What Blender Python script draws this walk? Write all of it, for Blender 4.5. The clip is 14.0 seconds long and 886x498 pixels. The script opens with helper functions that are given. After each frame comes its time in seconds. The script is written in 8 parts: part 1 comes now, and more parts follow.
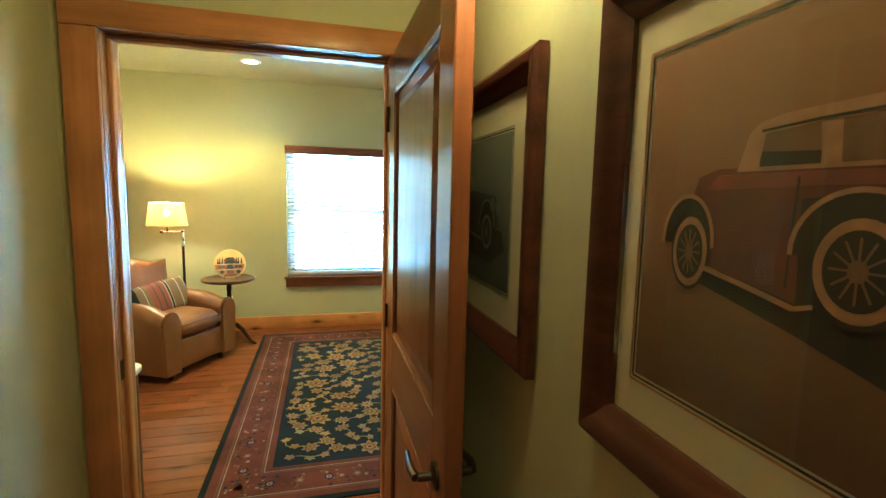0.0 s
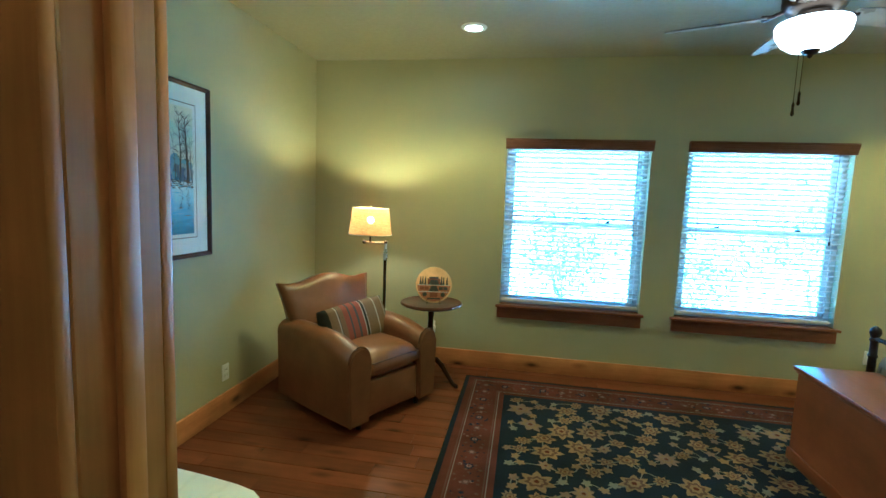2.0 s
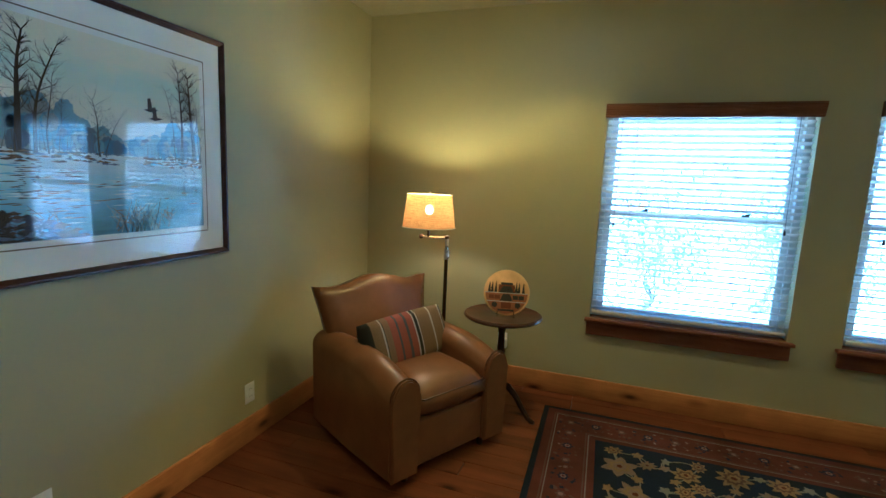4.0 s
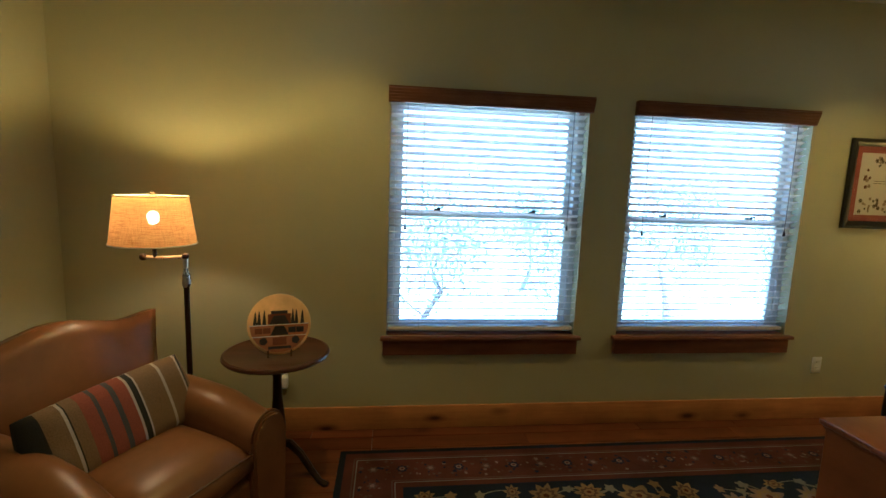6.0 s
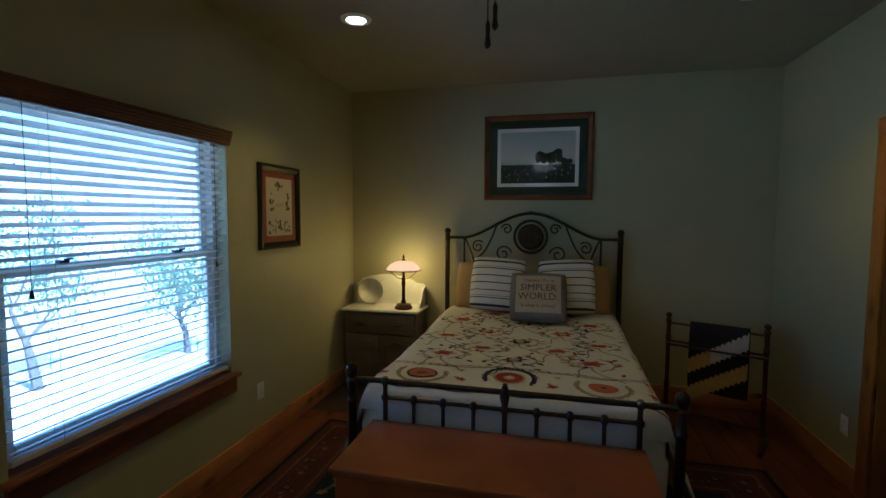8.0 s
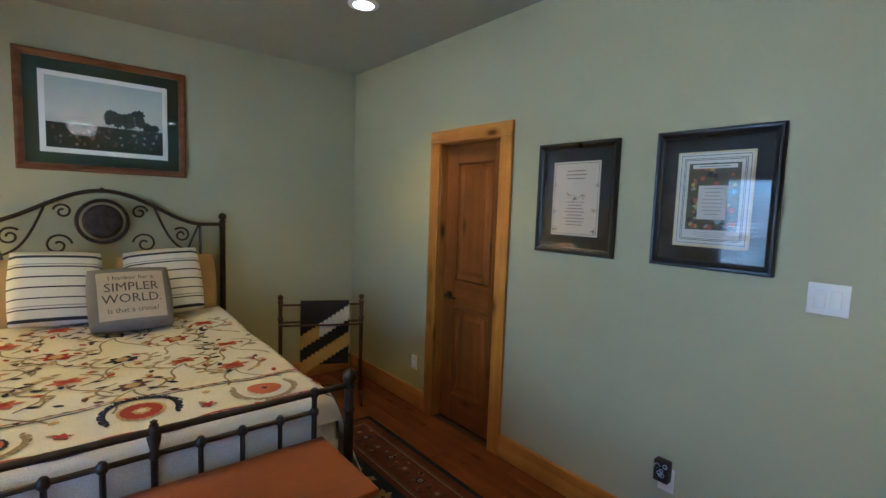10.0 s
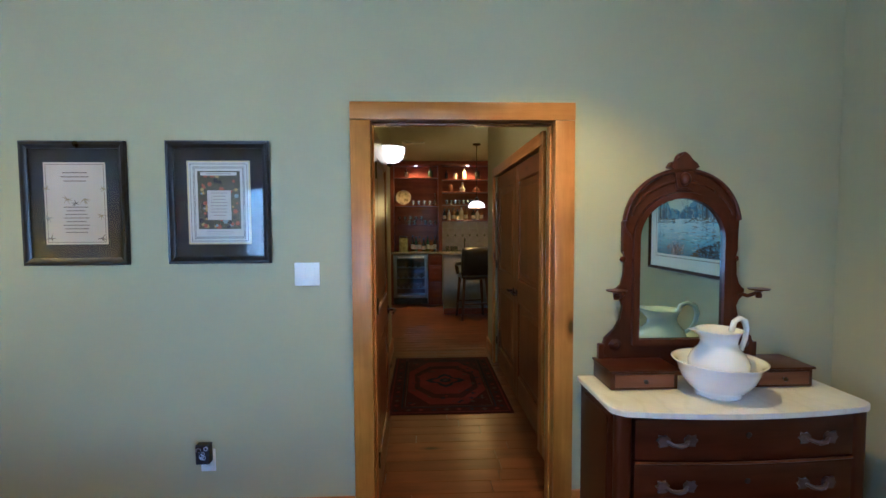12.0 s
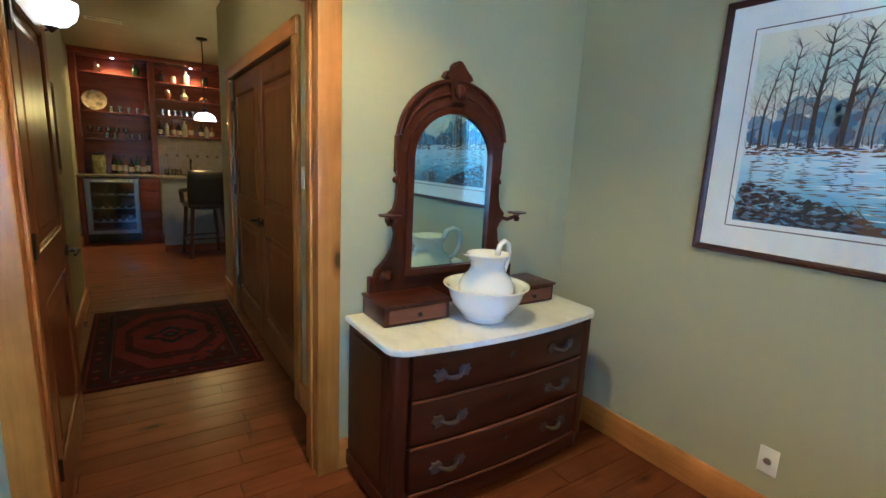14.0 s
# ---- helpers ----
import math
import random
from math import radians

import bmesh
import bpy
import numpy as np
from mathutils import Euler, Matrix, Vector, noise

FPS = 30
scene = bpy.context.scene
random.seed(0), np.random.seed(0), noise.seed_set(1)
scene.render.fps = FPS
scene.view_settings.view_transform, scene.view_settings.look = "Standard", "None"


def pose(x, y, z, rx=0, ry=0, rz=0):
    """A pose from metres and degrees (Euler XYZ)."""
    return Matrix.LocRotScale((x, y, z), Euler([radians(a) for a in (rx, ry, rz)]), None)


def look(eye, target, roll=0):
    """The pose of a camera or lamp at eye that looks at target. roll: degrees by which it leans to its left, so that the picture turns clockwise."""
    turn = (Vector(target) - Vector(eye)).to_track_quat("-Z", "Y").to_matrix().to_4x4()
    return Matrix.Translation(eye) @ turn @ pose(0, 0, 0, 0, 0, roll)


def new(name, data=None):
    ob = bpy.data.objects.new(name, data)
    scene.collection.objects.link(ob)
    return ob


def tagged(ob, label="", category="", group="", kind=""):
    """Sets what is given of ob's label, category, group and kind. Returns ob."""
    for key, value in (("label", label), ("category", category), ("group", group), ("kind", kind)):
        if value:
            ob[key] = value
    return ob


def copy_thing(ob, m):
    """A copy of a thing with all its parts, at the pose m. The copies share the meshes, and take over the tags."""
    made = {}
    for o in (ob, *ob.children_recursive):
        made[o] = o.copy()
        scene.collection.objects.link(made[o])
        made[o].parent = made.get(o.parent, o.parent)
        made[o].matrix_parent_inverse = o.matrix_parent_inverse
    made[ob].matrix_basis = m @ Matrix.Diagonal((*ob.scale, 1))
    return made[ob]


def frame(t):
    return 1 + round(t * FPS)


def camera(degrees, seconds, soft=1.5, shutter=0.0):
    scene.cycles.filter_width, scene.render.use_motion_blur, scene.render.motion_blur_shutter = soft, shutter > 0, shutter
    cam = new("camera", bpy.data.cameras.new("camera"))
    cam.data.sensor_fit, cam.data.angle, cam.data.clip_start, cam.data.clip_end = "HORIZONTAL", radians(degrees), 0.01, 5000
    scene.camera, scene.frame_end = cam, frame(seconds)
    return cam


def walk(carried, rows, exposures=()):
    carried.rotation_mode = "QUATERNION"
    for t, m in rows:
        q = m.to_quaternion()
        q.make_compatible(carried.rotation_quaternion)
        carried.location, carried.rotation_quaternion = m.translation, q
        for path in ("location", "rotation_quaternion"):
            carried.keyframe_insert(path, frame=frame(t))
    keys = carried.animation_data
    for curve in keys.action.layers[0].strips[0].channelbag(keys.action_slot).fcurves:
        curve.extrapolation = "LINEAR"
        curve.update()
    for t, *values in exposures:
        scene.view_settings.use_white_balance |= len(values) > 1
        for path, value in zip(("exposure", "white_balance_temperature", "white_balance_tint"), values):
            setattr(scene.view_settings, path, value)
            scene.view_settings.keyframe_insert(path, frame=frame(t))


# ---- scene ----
cam = camera(87.3, 14.0)
EXPOSURE = [(0.0, 5.6, 3600, -6), (0.7, 5.42, 3500, -10), (1.5, 4.85, 3200, -11), (2.0, 4.45, 3150, -8), (2.7, 3.92, 3150, -5), (5.0, 3.8, 3900, 8), (6.0, 3.3, 4000, 9), (7.0, 2.6, 3750, 9), (7.5, 2.2, 3700, 10), (8.2, 2.2, 3700, 11), (10.3, 4.27, 3850, 15), (12.0, 4.52, 3700, 16), (14.0, 4.8, 3620, 13)]
PATH = [
    (0, (0.048, 0.106, 1.562), (0.554, 2.028, 1.338), 1.3),
    (0.5, (-0.03, 0.427, 1.556), (0.16, 2.407, 1.354), 0.0),
    (1, (-0.088, 0.808, 1.547), (-0.067, 2.8, 1.364), 0.4),
    (1.5, (-0.102, 1.157, 1.56), (-0.283, 3.14, 1.373), 1.8),
    (2, (-0.149, 1.45, 1.537), (-0.486, 3.409, 1.325), 2.2),
    (2.5, (-0.207, 1.719, 1.521), (-0.754, 3.627, 1.282), 3.0),
    (5, (-0.336, 2.513, 1.542), (-0.975, 4.382, 1.225), 2.2),
    (5.5, (-0.347, 2.688, 1.523), (-0.553, 4.656, 1.229), 2.2),
    (6, (-0.333, 2.872, 1.539), (-0.095, 4.839, 1.267), 2.1),
    (6.5, (-0.226, 3.133, 1.552), (0.554, 4.958, 1.303), 2.0),
    (7, (-0.184, 3.335, 1.573), (1.139, 4.818, 1.349), 1.7),
    (7.5, (-0.174, 3.526, 1.587), (1.57, 4.488, 1.403), 0.5),
    (8, (-0.063, 3.712, 1.591), (1.876, 4.183, 1.449), 0.3),
    (8.2, (-0.027, 3.782, 1.61), (1.943, 4.098, 1.48), 0.1),
    (10.3, (0.237, 4.209, 1.574), (1.571, 2.727, 1.426), 1.8),
    (10.5, (0.235, 4.254, 1.545), (1.424, 2.651, 1.422), 1.3),
    (11, (0.213, 4.355, 1.536), (1.044, 2.541, 1.391), 0.5),
    (11.5, (0.137, 4.343, 1.515), (0.592, 2.401, 1.363), -0.2),
    (12, (0.04, 4.349, 1.55), (-0.047, 2.354, 1.442), -0.3),
    (12.5, (-0.047, 4.317, 1.544), (-0.635, 2.415, 1.358), -0.1),
    (13, (-0.106, 4.27, 1.5), (-1.019, 2.524, 1.155), 1.5),
    (13.5, (-0.132, 4.091, 1.483), (-1.198, 2.443, 1.097), 1.7),
    (14, (-0.01, 3.889, 1.462), (-1.101, 2.255, 1.086), 2.9),
]
walk(cam, [(t, look(eye, target, roll)) for t, eye, target, roll in PATH], EXPOSURE)

# ---- light ----
world = bpy.data.worlds.new("sky")
scene.world = world
world.use_nodes = True
wn, wl = world.node_tree.nodes, world.node_tree.links
sky = wn.new("ShaderNodeTexSky")
sky.sky_type, sky.sun_disc = "NISHITA", False
sky.sun_elevation, sky.sun_rotation = radians(58), radians(200)
wl.new(sky.outputs[0], wn["Background"].inputs[0])
wn["Background"].inputs[1].default_value = 0.15

sun = new("sun", bpy.data.lights.new("sun", "SUN"))
sun.data.energy, sun.data.angle, sun.data.color = 5.0, radians(0.5), (1.0, 0.95, 0.86)
sun.rotation_euler = (radians(32), 0, radians(-20))

WARM = (1.0, 0.52, 0.05)


def spot_lamp(name, x, y, z, watts, cone=112, colour=WARM):
    lamp = new(name, bpy.data.lights.new(name, "SPOT"))
    lamp.data.energy, lamp.data.spot_size, lamp.data.spot_blend = watts, radians(cone), 0.6
    lamp.data.color, lamp.data.shadow_soft_size = colour, 0.05
    lamp.location = (x, y, z)
    return lamp


def point_lamp(name, x, y, z, watts, size=0.03, colour=WARM):
    lamp = new(name, bpy.data.lights.new(name, "POINT"))
    lamp.data.energy, lamp.data.color, lamp.data.shadow_soft_size = watts, colour, size
    lamp.location = (x, y, z)
    return lamp


# room: x from XL to XR, y from YD (door side) to YW (window side)
XL, XR, YD, YW, ZC = -2.135, 4.19, 2.0, 5.66, 2.775
HW, HE = -0.76, 0.43  # hall walls
CANS = [(-0.58, 4.915), (2.63, 4.915), (2.785, 2.72), (-0.58, 2.72)]
for cx, cy in CANS:
    spot_lamp("downlight_lamp", cx, cy, ZC - 0.02, 2.8 if cx > 2.7 else 5.5)
point_lamp("fan_lamp", 1.10, 3.92, 2.40, 0.9, 0.08)
up = spot_lamp("floor_lamp_bulb", -1.395, 5.12, 1.366, 2.1, 170)
up.rotation_euler = (radians(180), 0, 0)
up.data.shadow_soft_size = 0.03
point_lamp("floor_lamp_glow", -1.395, 5.12, 1.362, 0.38, 0.03)
point_lamp("table_lamp_bulb", 3.93, 5.05, 1.12, 1.2, 0.03)
up = spot_lamp("sconce_bulb", 0.288, 0.76, 2.10, 0.5, 165)
up.rotation_euler = (radians(180), 0, 0)
point_lamp("sconce_glow", 0.288, 0.76, 2.10, 0.5, 0.06)
point_lamp("pendant_bulb", -0.80, -2.85, 1.80, 1.0, 0.05)
spot_lamp("cabinet_lamp", 0.16, -4.85, 2.68, 3.2, 150)
spot_lamp("cabinet_lamp", -0.86, -4.85, 2.68, 3.2, 150)


# ---- materials ----
def nodes_of(name):
    m = bpy.data.materials.new(name)
    m.use_nodes = True
    return m, m.node_tree.nodes, m.node_tree.links, m.node_tree.nodes["Principled BSDF"]


def ramp(n, l, fac, stops):
    r = n.new("ShaderNodeValToRGB")
    e = r.color_ramp.elements
    while len(e) < len(stops):
        e.new(0.5)
    for el, (p, c) in zip(e, stops):
        el.position, el.color = p, (*c, 1) if len(c) == 3 else c
    l.new(fac, r.inputs[0])
    return r.outputs[0]


def coords(n, l, scale=(1, 1, 1), shift=True):
    tc, mp = n.new("ShaderNodeTexCoord"), n.new("ShaderNodeMapping")
    mp.inputs["Scale"].default_value = scale
    l.new(tc.outputs["Object"], mp.inputs["Vector"])
    if shift:
        info, mul = n.new("ShaderNodeObjectInfo"), n.new("ShaderNodeVectorMath")
        mul.operation = "SCALE"
        mul.inputs[0].default_value = (17.0, 11.0, 23.0)
        l.new(info.outputs["Random"], mul.inputs["Scale"])
        l.new(mul.outputs[0], mp.inputs["Location"])
    return mp.outputs[0]


def noise_tex(n, l, vec, scale, detail=4.0, rough=0.55):
    t = n.new("ShaderNodeTexNoise")
    t.inputs["Scale"].default_value, t.inputs["Detail"].default_value, t.inputs["Roughness"].default_value = scale, detail, rough
    l.new(vec, t.inputs["Vector"])
    return t.outputs["Fac"]


def mixc(n, l, fac, a, b, mode="MIX"):
    m = n.new("ShaderNodeMix")
    m.data_type, m.blend_type = "RGBA", mode
    for sock, v in ((m.inputs["Factor"], fac), (m.inputs["A"], a), (m.inputs["B"], b)):
        if isinstance(v, (int, float)):
            sock.default_value = v
        elif isinstance(v, tuple):
            sock.default_value = (*v, 1)
        else:
            l.new(v, sock)
    return m.outputs["Result"]


def bump(n, l, bsdf, height, strength, dist=0.01):
    b = n.new("ShaderNodeBump")
    b.inputs["Strength"].default_value, b.inputs["Distance"].default_value = strength, dist
    l.new(height, b.inputs["Height"])
    l.new(b.outputs[0], bsdf.inputs["Normal"])


def plain(name, col, rough=0.5, metal=0.0, vary=0.12, scale=9.0, bumps=0.15, coat=0.0, fine=140.0):
    """A surface with soft blotches, fine grain and slight relief."""
    m, n, l, b = nodes_of(name)
    v = coords(n, l)
    big, small = noise_tex(n, l, v, scale), noise_tex(n, l, v, fine, 2.0)
    lo, hi = tuple(c * (1 - vary) for c in col), tuple(min(1, c * (1 + vary)) for c in col)
    c = ramp(n, l, big, [(0.3, lo), (0.7, hi)])
    c = mixc(n, l, small, c, mixc(n, l, 1.0, c, (1 - vary * 0.6,) * 3, "MULTIPLY"))
    l.new(c, b.inputs["Base Color"])
    r = ramp(n, l, big, [(0.25, (max(0.02, rough - 0.07),) * 3), (0.75, (min(1, rough + 0.07),) * 3)])
    l.new(r, b.inputs["Roughness"])
    b.inputs["Metallic"].default_value = metal
    b.inputs["Coat Weight"].default_value = coat
    if bumps:
        bump(n, l, b, small, bumps, 0.002)
    return m


def wood(name, light, dark, axis="x", size=1.0, rough=0.38, knots=False, coat=0.0, vary=True, spec=0.22):
    """Stained wood with long grain along one axis, and knots."""
    m, n, l, b = nodes_of(name)
    k = {"x": (0.6, 9, 9), "y": (9, 0.6, 9), "z": (9, 9, 0.6)}[axis]
    v = coords(n, l, tuple(c * size for c in k))
    grain = noise_tex(n, l, v, 2.2, 6.0, 0.62)
    fine = noise_tex(n, l, v, 14.0, 3.0)
    c = ramp(n, l, grain, [(0.28, dark), (0.5, tuple((a + d) / 2 for a, d in zip(light, dark))), (0.68, light)])
    c = mixc(n, l, 0.16, c, ramp(n, l, fine, [(0.35, dark), (0.65, light)]))
    v2 = coords(n, l, (1.4, 1.4, 1.4))
    blot = noise_tex(n, l, v2, 2.6, 4.0)
    c = mixc(n, l, 0.5, c, ramp(n, l, blot, [(0.3, (0.52, 0.50, 0.48)), (0.7, (1.28, 1.22, 1.1))]), "MULTIPLY")
    if vary:
        info = n.new("ShaderNodeObjectInfo")
        c = mixc(n, l, 0.6, c, ramp(n, l, info.outputs["Random"], [(0.0, (0.74, 0.70, 0.66)), (0.5, (0.97, 0.95, 0.92)), (1.0, (1.2, 1.16, 1.1))]), "MULTIPLY")
    if knots:
        s = {"x": (2.2, 5.5, 5.5), "y": (5.5, 2.2, 5.5), "z": (5.5, 5.5, 2.2)}[axis]
        vo = n.new("ShaderNodeTexVoronoi")
        vo.inputs["Scale"].default_value = 1.15
        l.new(coords(n, l, s), vo.inputs["Vector"])
        kk = ramp(n, l, vo.outputs["Distance"], [(0.07, (0, 0, 0)), (0.13, (0.55, 0.5, 0.45)), (0.24, (1, 1, 1))])
        c = mixc(n, l, 0.85, c, kk, "MULTIPLY")
    l.new(c, b.inputs["Base Color"])
    l.new(ramp(n, l, fine, [(0.2, (rough - 0.03,) * 3), (0.8, (rough + 0.05,) * 3)]), b.inputs["Roughness"])
    b.inputs["Coat Weight"].default_value, b.inputs["Coat Roughness"].default_value = coat * 0.5, 0.15
    b.inputs["Specular IOR Level"].default_value = spec
    bump(n, l, b, grain, 0.05, 0.002)
    return m


def paint_wall(name, col):
    """Eggshell paint over hand-textured plaster."""
    m, n, l, b = nodes_of(name)
    v = coords(n, l, shift=False)
    big = noise_tex(n, l, v, 0.9, 3.0)
    peel = noise_tex(n, l, v, 34.0, 3.0, 0.5)
    fine = noise_tex(n, l, v, 160.0, 2.0)
    c = ramp(n, l, big, [(0.3, tuple(x * 0.95 for x in col)), (0.7, tuple(x * 1.05 for x in col))])
    l.new(c, b.inputs["Base Color"])
    l.new(ramp(n, l, peel, [(0.3, (0.42,) * 3), (0.7, (0.55,) * 3)]), b.inputs["Roughness"])
    b.inputs["Specular IOR Level"].default_value = 0.3
    b1, b2 = n.new("ShaderNodeBump"), n.new("ShaderNodeBump")
    b1.inputs["Strength"].default_value, b1.inputs["Distance"].default_value = 0.22, 0.004
    b2.inputs["Strength"].default_value, b2.inputs["Distance"].default_value = 0.08, 0.002
    l.new(peel, b1.inputs["Height"])
    l.new(fine, b2.inputs["Height"])
    l.new(b1.outputs[0], b2.inputs["Normal"])
    l.new(b2.outputs[0], b.inputs["Normal"])
    return m


def glow(name, col, strength):
    m, n, l, b = nodes_of(name)
    b.inputs["Base Color"].default_value = (*col, 1)
    b.inputs["Emission Color"].default_value = (*col, 1)
    b.inputs["Emission Strength"].default_value = strength
    b.inputs["Roughness"].default_value = 0.35
    return m


def clear(name, col=(1, 1, 1), rough=0.0, base=0.05):
    """Thin glass: mostly see-through, glossy at grazing angles."""
    m, n, l, b = nodes_of(name)
    tr, gl, fr, mx = n.new("ShaderNodeBsdfTransparent"), n.new("ShaderNodeBsdfGlossy"), n.new("ShaderNodeLayerWeight"), n.new("ShaderNodeMixShader")
    pw, ml = n.new("ShaderNodeMath"), n.new("ShaderNodeMath")
    pw.operation, ml.operation = "POWER", "MULTIPLY_ADD"
    pw.inputs[1].default_value, ml.inputs[1].default_value, ml.inputs[2].default_value = 5.0, 0.9, base
    tr.inputs[0].default_value = (*col, 1)
    gl.inputs["Roughness"].default_value = rough
    l.new(fr.outputs["Facing"], pw.inputs[0])
    l.new(pw.outputs[0], ml.inputs[0])
    l.new(ml.outputs[0], mx.inputs[0])
    l.new(tr.outputs[0], mx.inputs[1])
    l.new(gl.outputs[0], mx.inputs[2])
    l.new(mx.outputs[0], n["Material Output"].inputs[0])
    return m


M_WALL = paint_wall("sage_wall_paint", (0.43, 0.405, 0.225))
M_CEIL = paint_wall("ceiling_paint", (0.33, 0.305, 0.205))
M_TRIM = {a: wood("knotty_alder_" + a, (0.56, 0.262, 0.020), (0.35, 0.145, 0.009), a, 0.8, 0.32, True, 0.12, True, 0.32) for a in "xyz"}
M_DOOR = {a: wood("door_alder_" + a, (0.25, 0.094, 0.012), (0.12, 0.041, 0.005), a, 0.5, 0.3, True, 0.15, True, 0.28) for a in "xyz"}
M_FLOOR = wood("hickory_plank", (0.195, 0.065, 0.005), (0.105, 0.033, 0.0025), "x", 0.7, 0.31, True, 0.0, True, 0.14)
M_SUBFLOOR = plain("dark_joint", (0.05, 0.022, 0.01), 0.7)
M_SILL = wood("stained_sill", (0.26, 0.10, 0.032), (0.13, 0.047, 0.016), "x", 1.0, 0.4)
M_VINYL = plain("almond_vinyl", (0.62, 0.58, 0.48), 0.4, vary=0.04, bumps=0.03)
M_SLAT = plain("cream_slat", (0.74, 0.68, 0.56), 0.45, vary=0.06, bumps=0.05)
M_PLATE = plain("white_plate", (0.80, 0.79, 0.75), 0.35, vary=0.03, bumps=0.02)
M_IRON = plain("dark_iron", (0.045, 0.035, 0.03), 0.42, 0.75, 0.3, 20.0, 0.3)
M_BRONZE = plain("oiled_bronze", (0.05, 0.032, 0.022), 0.38, 0.8, 0.25, 20.0, 0.1)
M_GLASS = clear("window_glass", (0.97, 0.99, 0.98))
M_PICGLASS = clear("picture_glass", base=0.055)
M_BLACK = plain("black_slot", (0.015, 0.015, 0.015), 0.5)
M_CANGLOW = glow("downlight_lens", (1.0, 0.74, 0.40), 3.0)
M_WHITE = plain("white_enamel", (0.78, 0.77, 0.73), 0.4, vary=0.04, bumps=0.03)
M_STEEL = plain("brushed_steel", (0.52, 0.51, 0.49), 0.3, 1.0, 0.1, 30.0, 0.1)


# ---- mesh helpers ----
def done(bm, name):
    bmesh.ops.recalc_face_normals(bm, faces=bm.faces)
    me = bpy.data.meshes.new(name)
    bm.to_mesh(me)
    bm.free()
    return me


def part(name, bm, material, parent=None, label="", smooth=False, at=None):
    """One mesh object under a thing or a part."""
    me = bm if isinstance(bm, bpy.types.Mesh) else done(bm, name)
    if material is not None and not me.materials:
        for mm in material if isinstance(material, (list, tuple)) else [material]:
            me.materials.append(mm)
    if smooth:
        me.shade_smooth()
        if smooth != "all":
            me.set_sharp_from_angle(angle=radians(40))
    ob = new(name, me)
    ob.parent = parent
    if at is not None:
        ob.matrix_basis = at if isinstance(at, Matrix) else Matrix.Translation(at)
    return tagged(ob, label) if label else ob


def thing(name, label, category, m=None, group="", kind=""):
    ob = new(name)
    ob.empty_display_size = 0.1
    if m is not None:
        ob.matrix_basis = m
    return tagged(ob, label, category, group, kind)


def box(bm, x0, y0, z0, x1, y1, z1, bev=0.0, seg=1):
    m = Matrix.Translation(((x0 + x1) / 2, (y0 + y1) / 2, (z0 + z1) / 2)) @ Matrix.Diagonal((abs(x1 - x0), abs(y1 - y0), abs(z1 - z0), 1))
    vs = bmesh.ops.create_cube(bm, size=1, matrix=m)["verts"]
    if bev:
        es = list({e for v in vs for e in v.link_edges})
        bmesh.ops.bevel(bm, geom=es, offset=bev, segments=seg, affect="EDGES", profile=0.5)
    return bm


def boxed(x0, y0, z0, x1, y1, z1, bev=0.0, seg=1):
    return box(bmesh.new(), x0, y0, z0, x1, y1, z1, bev, seg)


def tube(bm, pts, r, n=8, closed=False):
    """A round bar along points; r may be a list."""
    pts = [Vector(p) for p in pts]
    rs = r if isinstance(r, (list, tuple)) else [r] * len(pts)
    rings, up = [], None
    for i, p in enumerate(pts):
        a = pts[i - 1] if i or closed else p
        b = pts[(i + 1) % len(pts)] if i < len(pts) - 1 or closed else p
        d = (b - a).normalized()
        if up is None:
            up = d.orthogonal().normalized()
        up = (up - d * up.dot(d)).normalized()
        side = d.cross(up)
        rings.append([bm.verts.new(p + rs[i] * (math.cos(t) * up + math.sin(t) * side)) for t in (2 * math.pi * k / n for k in range(n))])
    for i in range(len(rings) - (0 if closed else 1)):
        a, b = rings[i], rings[(i + 1) % len(rings)]
        for k in range(n):
            bm.faces.new((a[k], a[(k + 1) % n], b[(k + 1) % n], b[k]))
    if not closed:
        bm.faces.new(rings[0][::-1])
        bm.faces.new(rings[-1])
    return bm


def lathe(bm, profile, n=20, at=(0, 0, 0), turn=None):
    """A turned shape from (radius, height) pairs round the z axis."""
    m = Matrix.Translation(at) @ (turn if turn is not None else Matrix())
    rings = []
    for r, z in profile:
        if r < 1e-5:
            rings.append([bm.verts.new(m @ Vector((0, 0, z)))])
        else:
            rings.append([bm.verts.new(m @ Vector((r * math.cos(2 * math.pi * k / n), r * math.sin(2 * math.pi * k / n), z))) for k in range(n)])
    for a, b in zip(rings, rings[1:]):
        for k in range(n):
            q = [a[k % len(a)], a[(k + 1) % n % len(a)], b[(k + 1) % n % len(b)], b[k % len(b)]]
            q = list(dict.fromkeys(q))
            if len(q) > 2:
                bm.faces.new(q)
    for ring, flip in ((rings[0], True), (rings[-1], False)):
        if len(ring) > 2:
            bm.faces.new(ring[::-1] if flip else ring)
    return bm


def prism(bm, outline, h, m=None, bev=0.0):
    """A flat outline in x, y drawn up by h along z, then placed by m."""
    m = m if m is not None else Matrix()
    lo = [bm.verts.new(m @ Vector((x, y, 0))) for x, y in outline]
    hi = [bm.verts.new(m @ Vector((x, y, h))) for x, y in outline]
    bm.faces.new(lo[::-1])
    top = bm.faces.new(hi)
    for k in range(len(lo)):
        j = (k + 1) % len(lo)
        bm.faces.new((lo[k], lo[j], hi[j], hi[k]))
    if bev:
        bmesh.ops.bevel(bm, geom=list(top.edges), offset=bev, segments=2, affect="EDGES")
    return bm


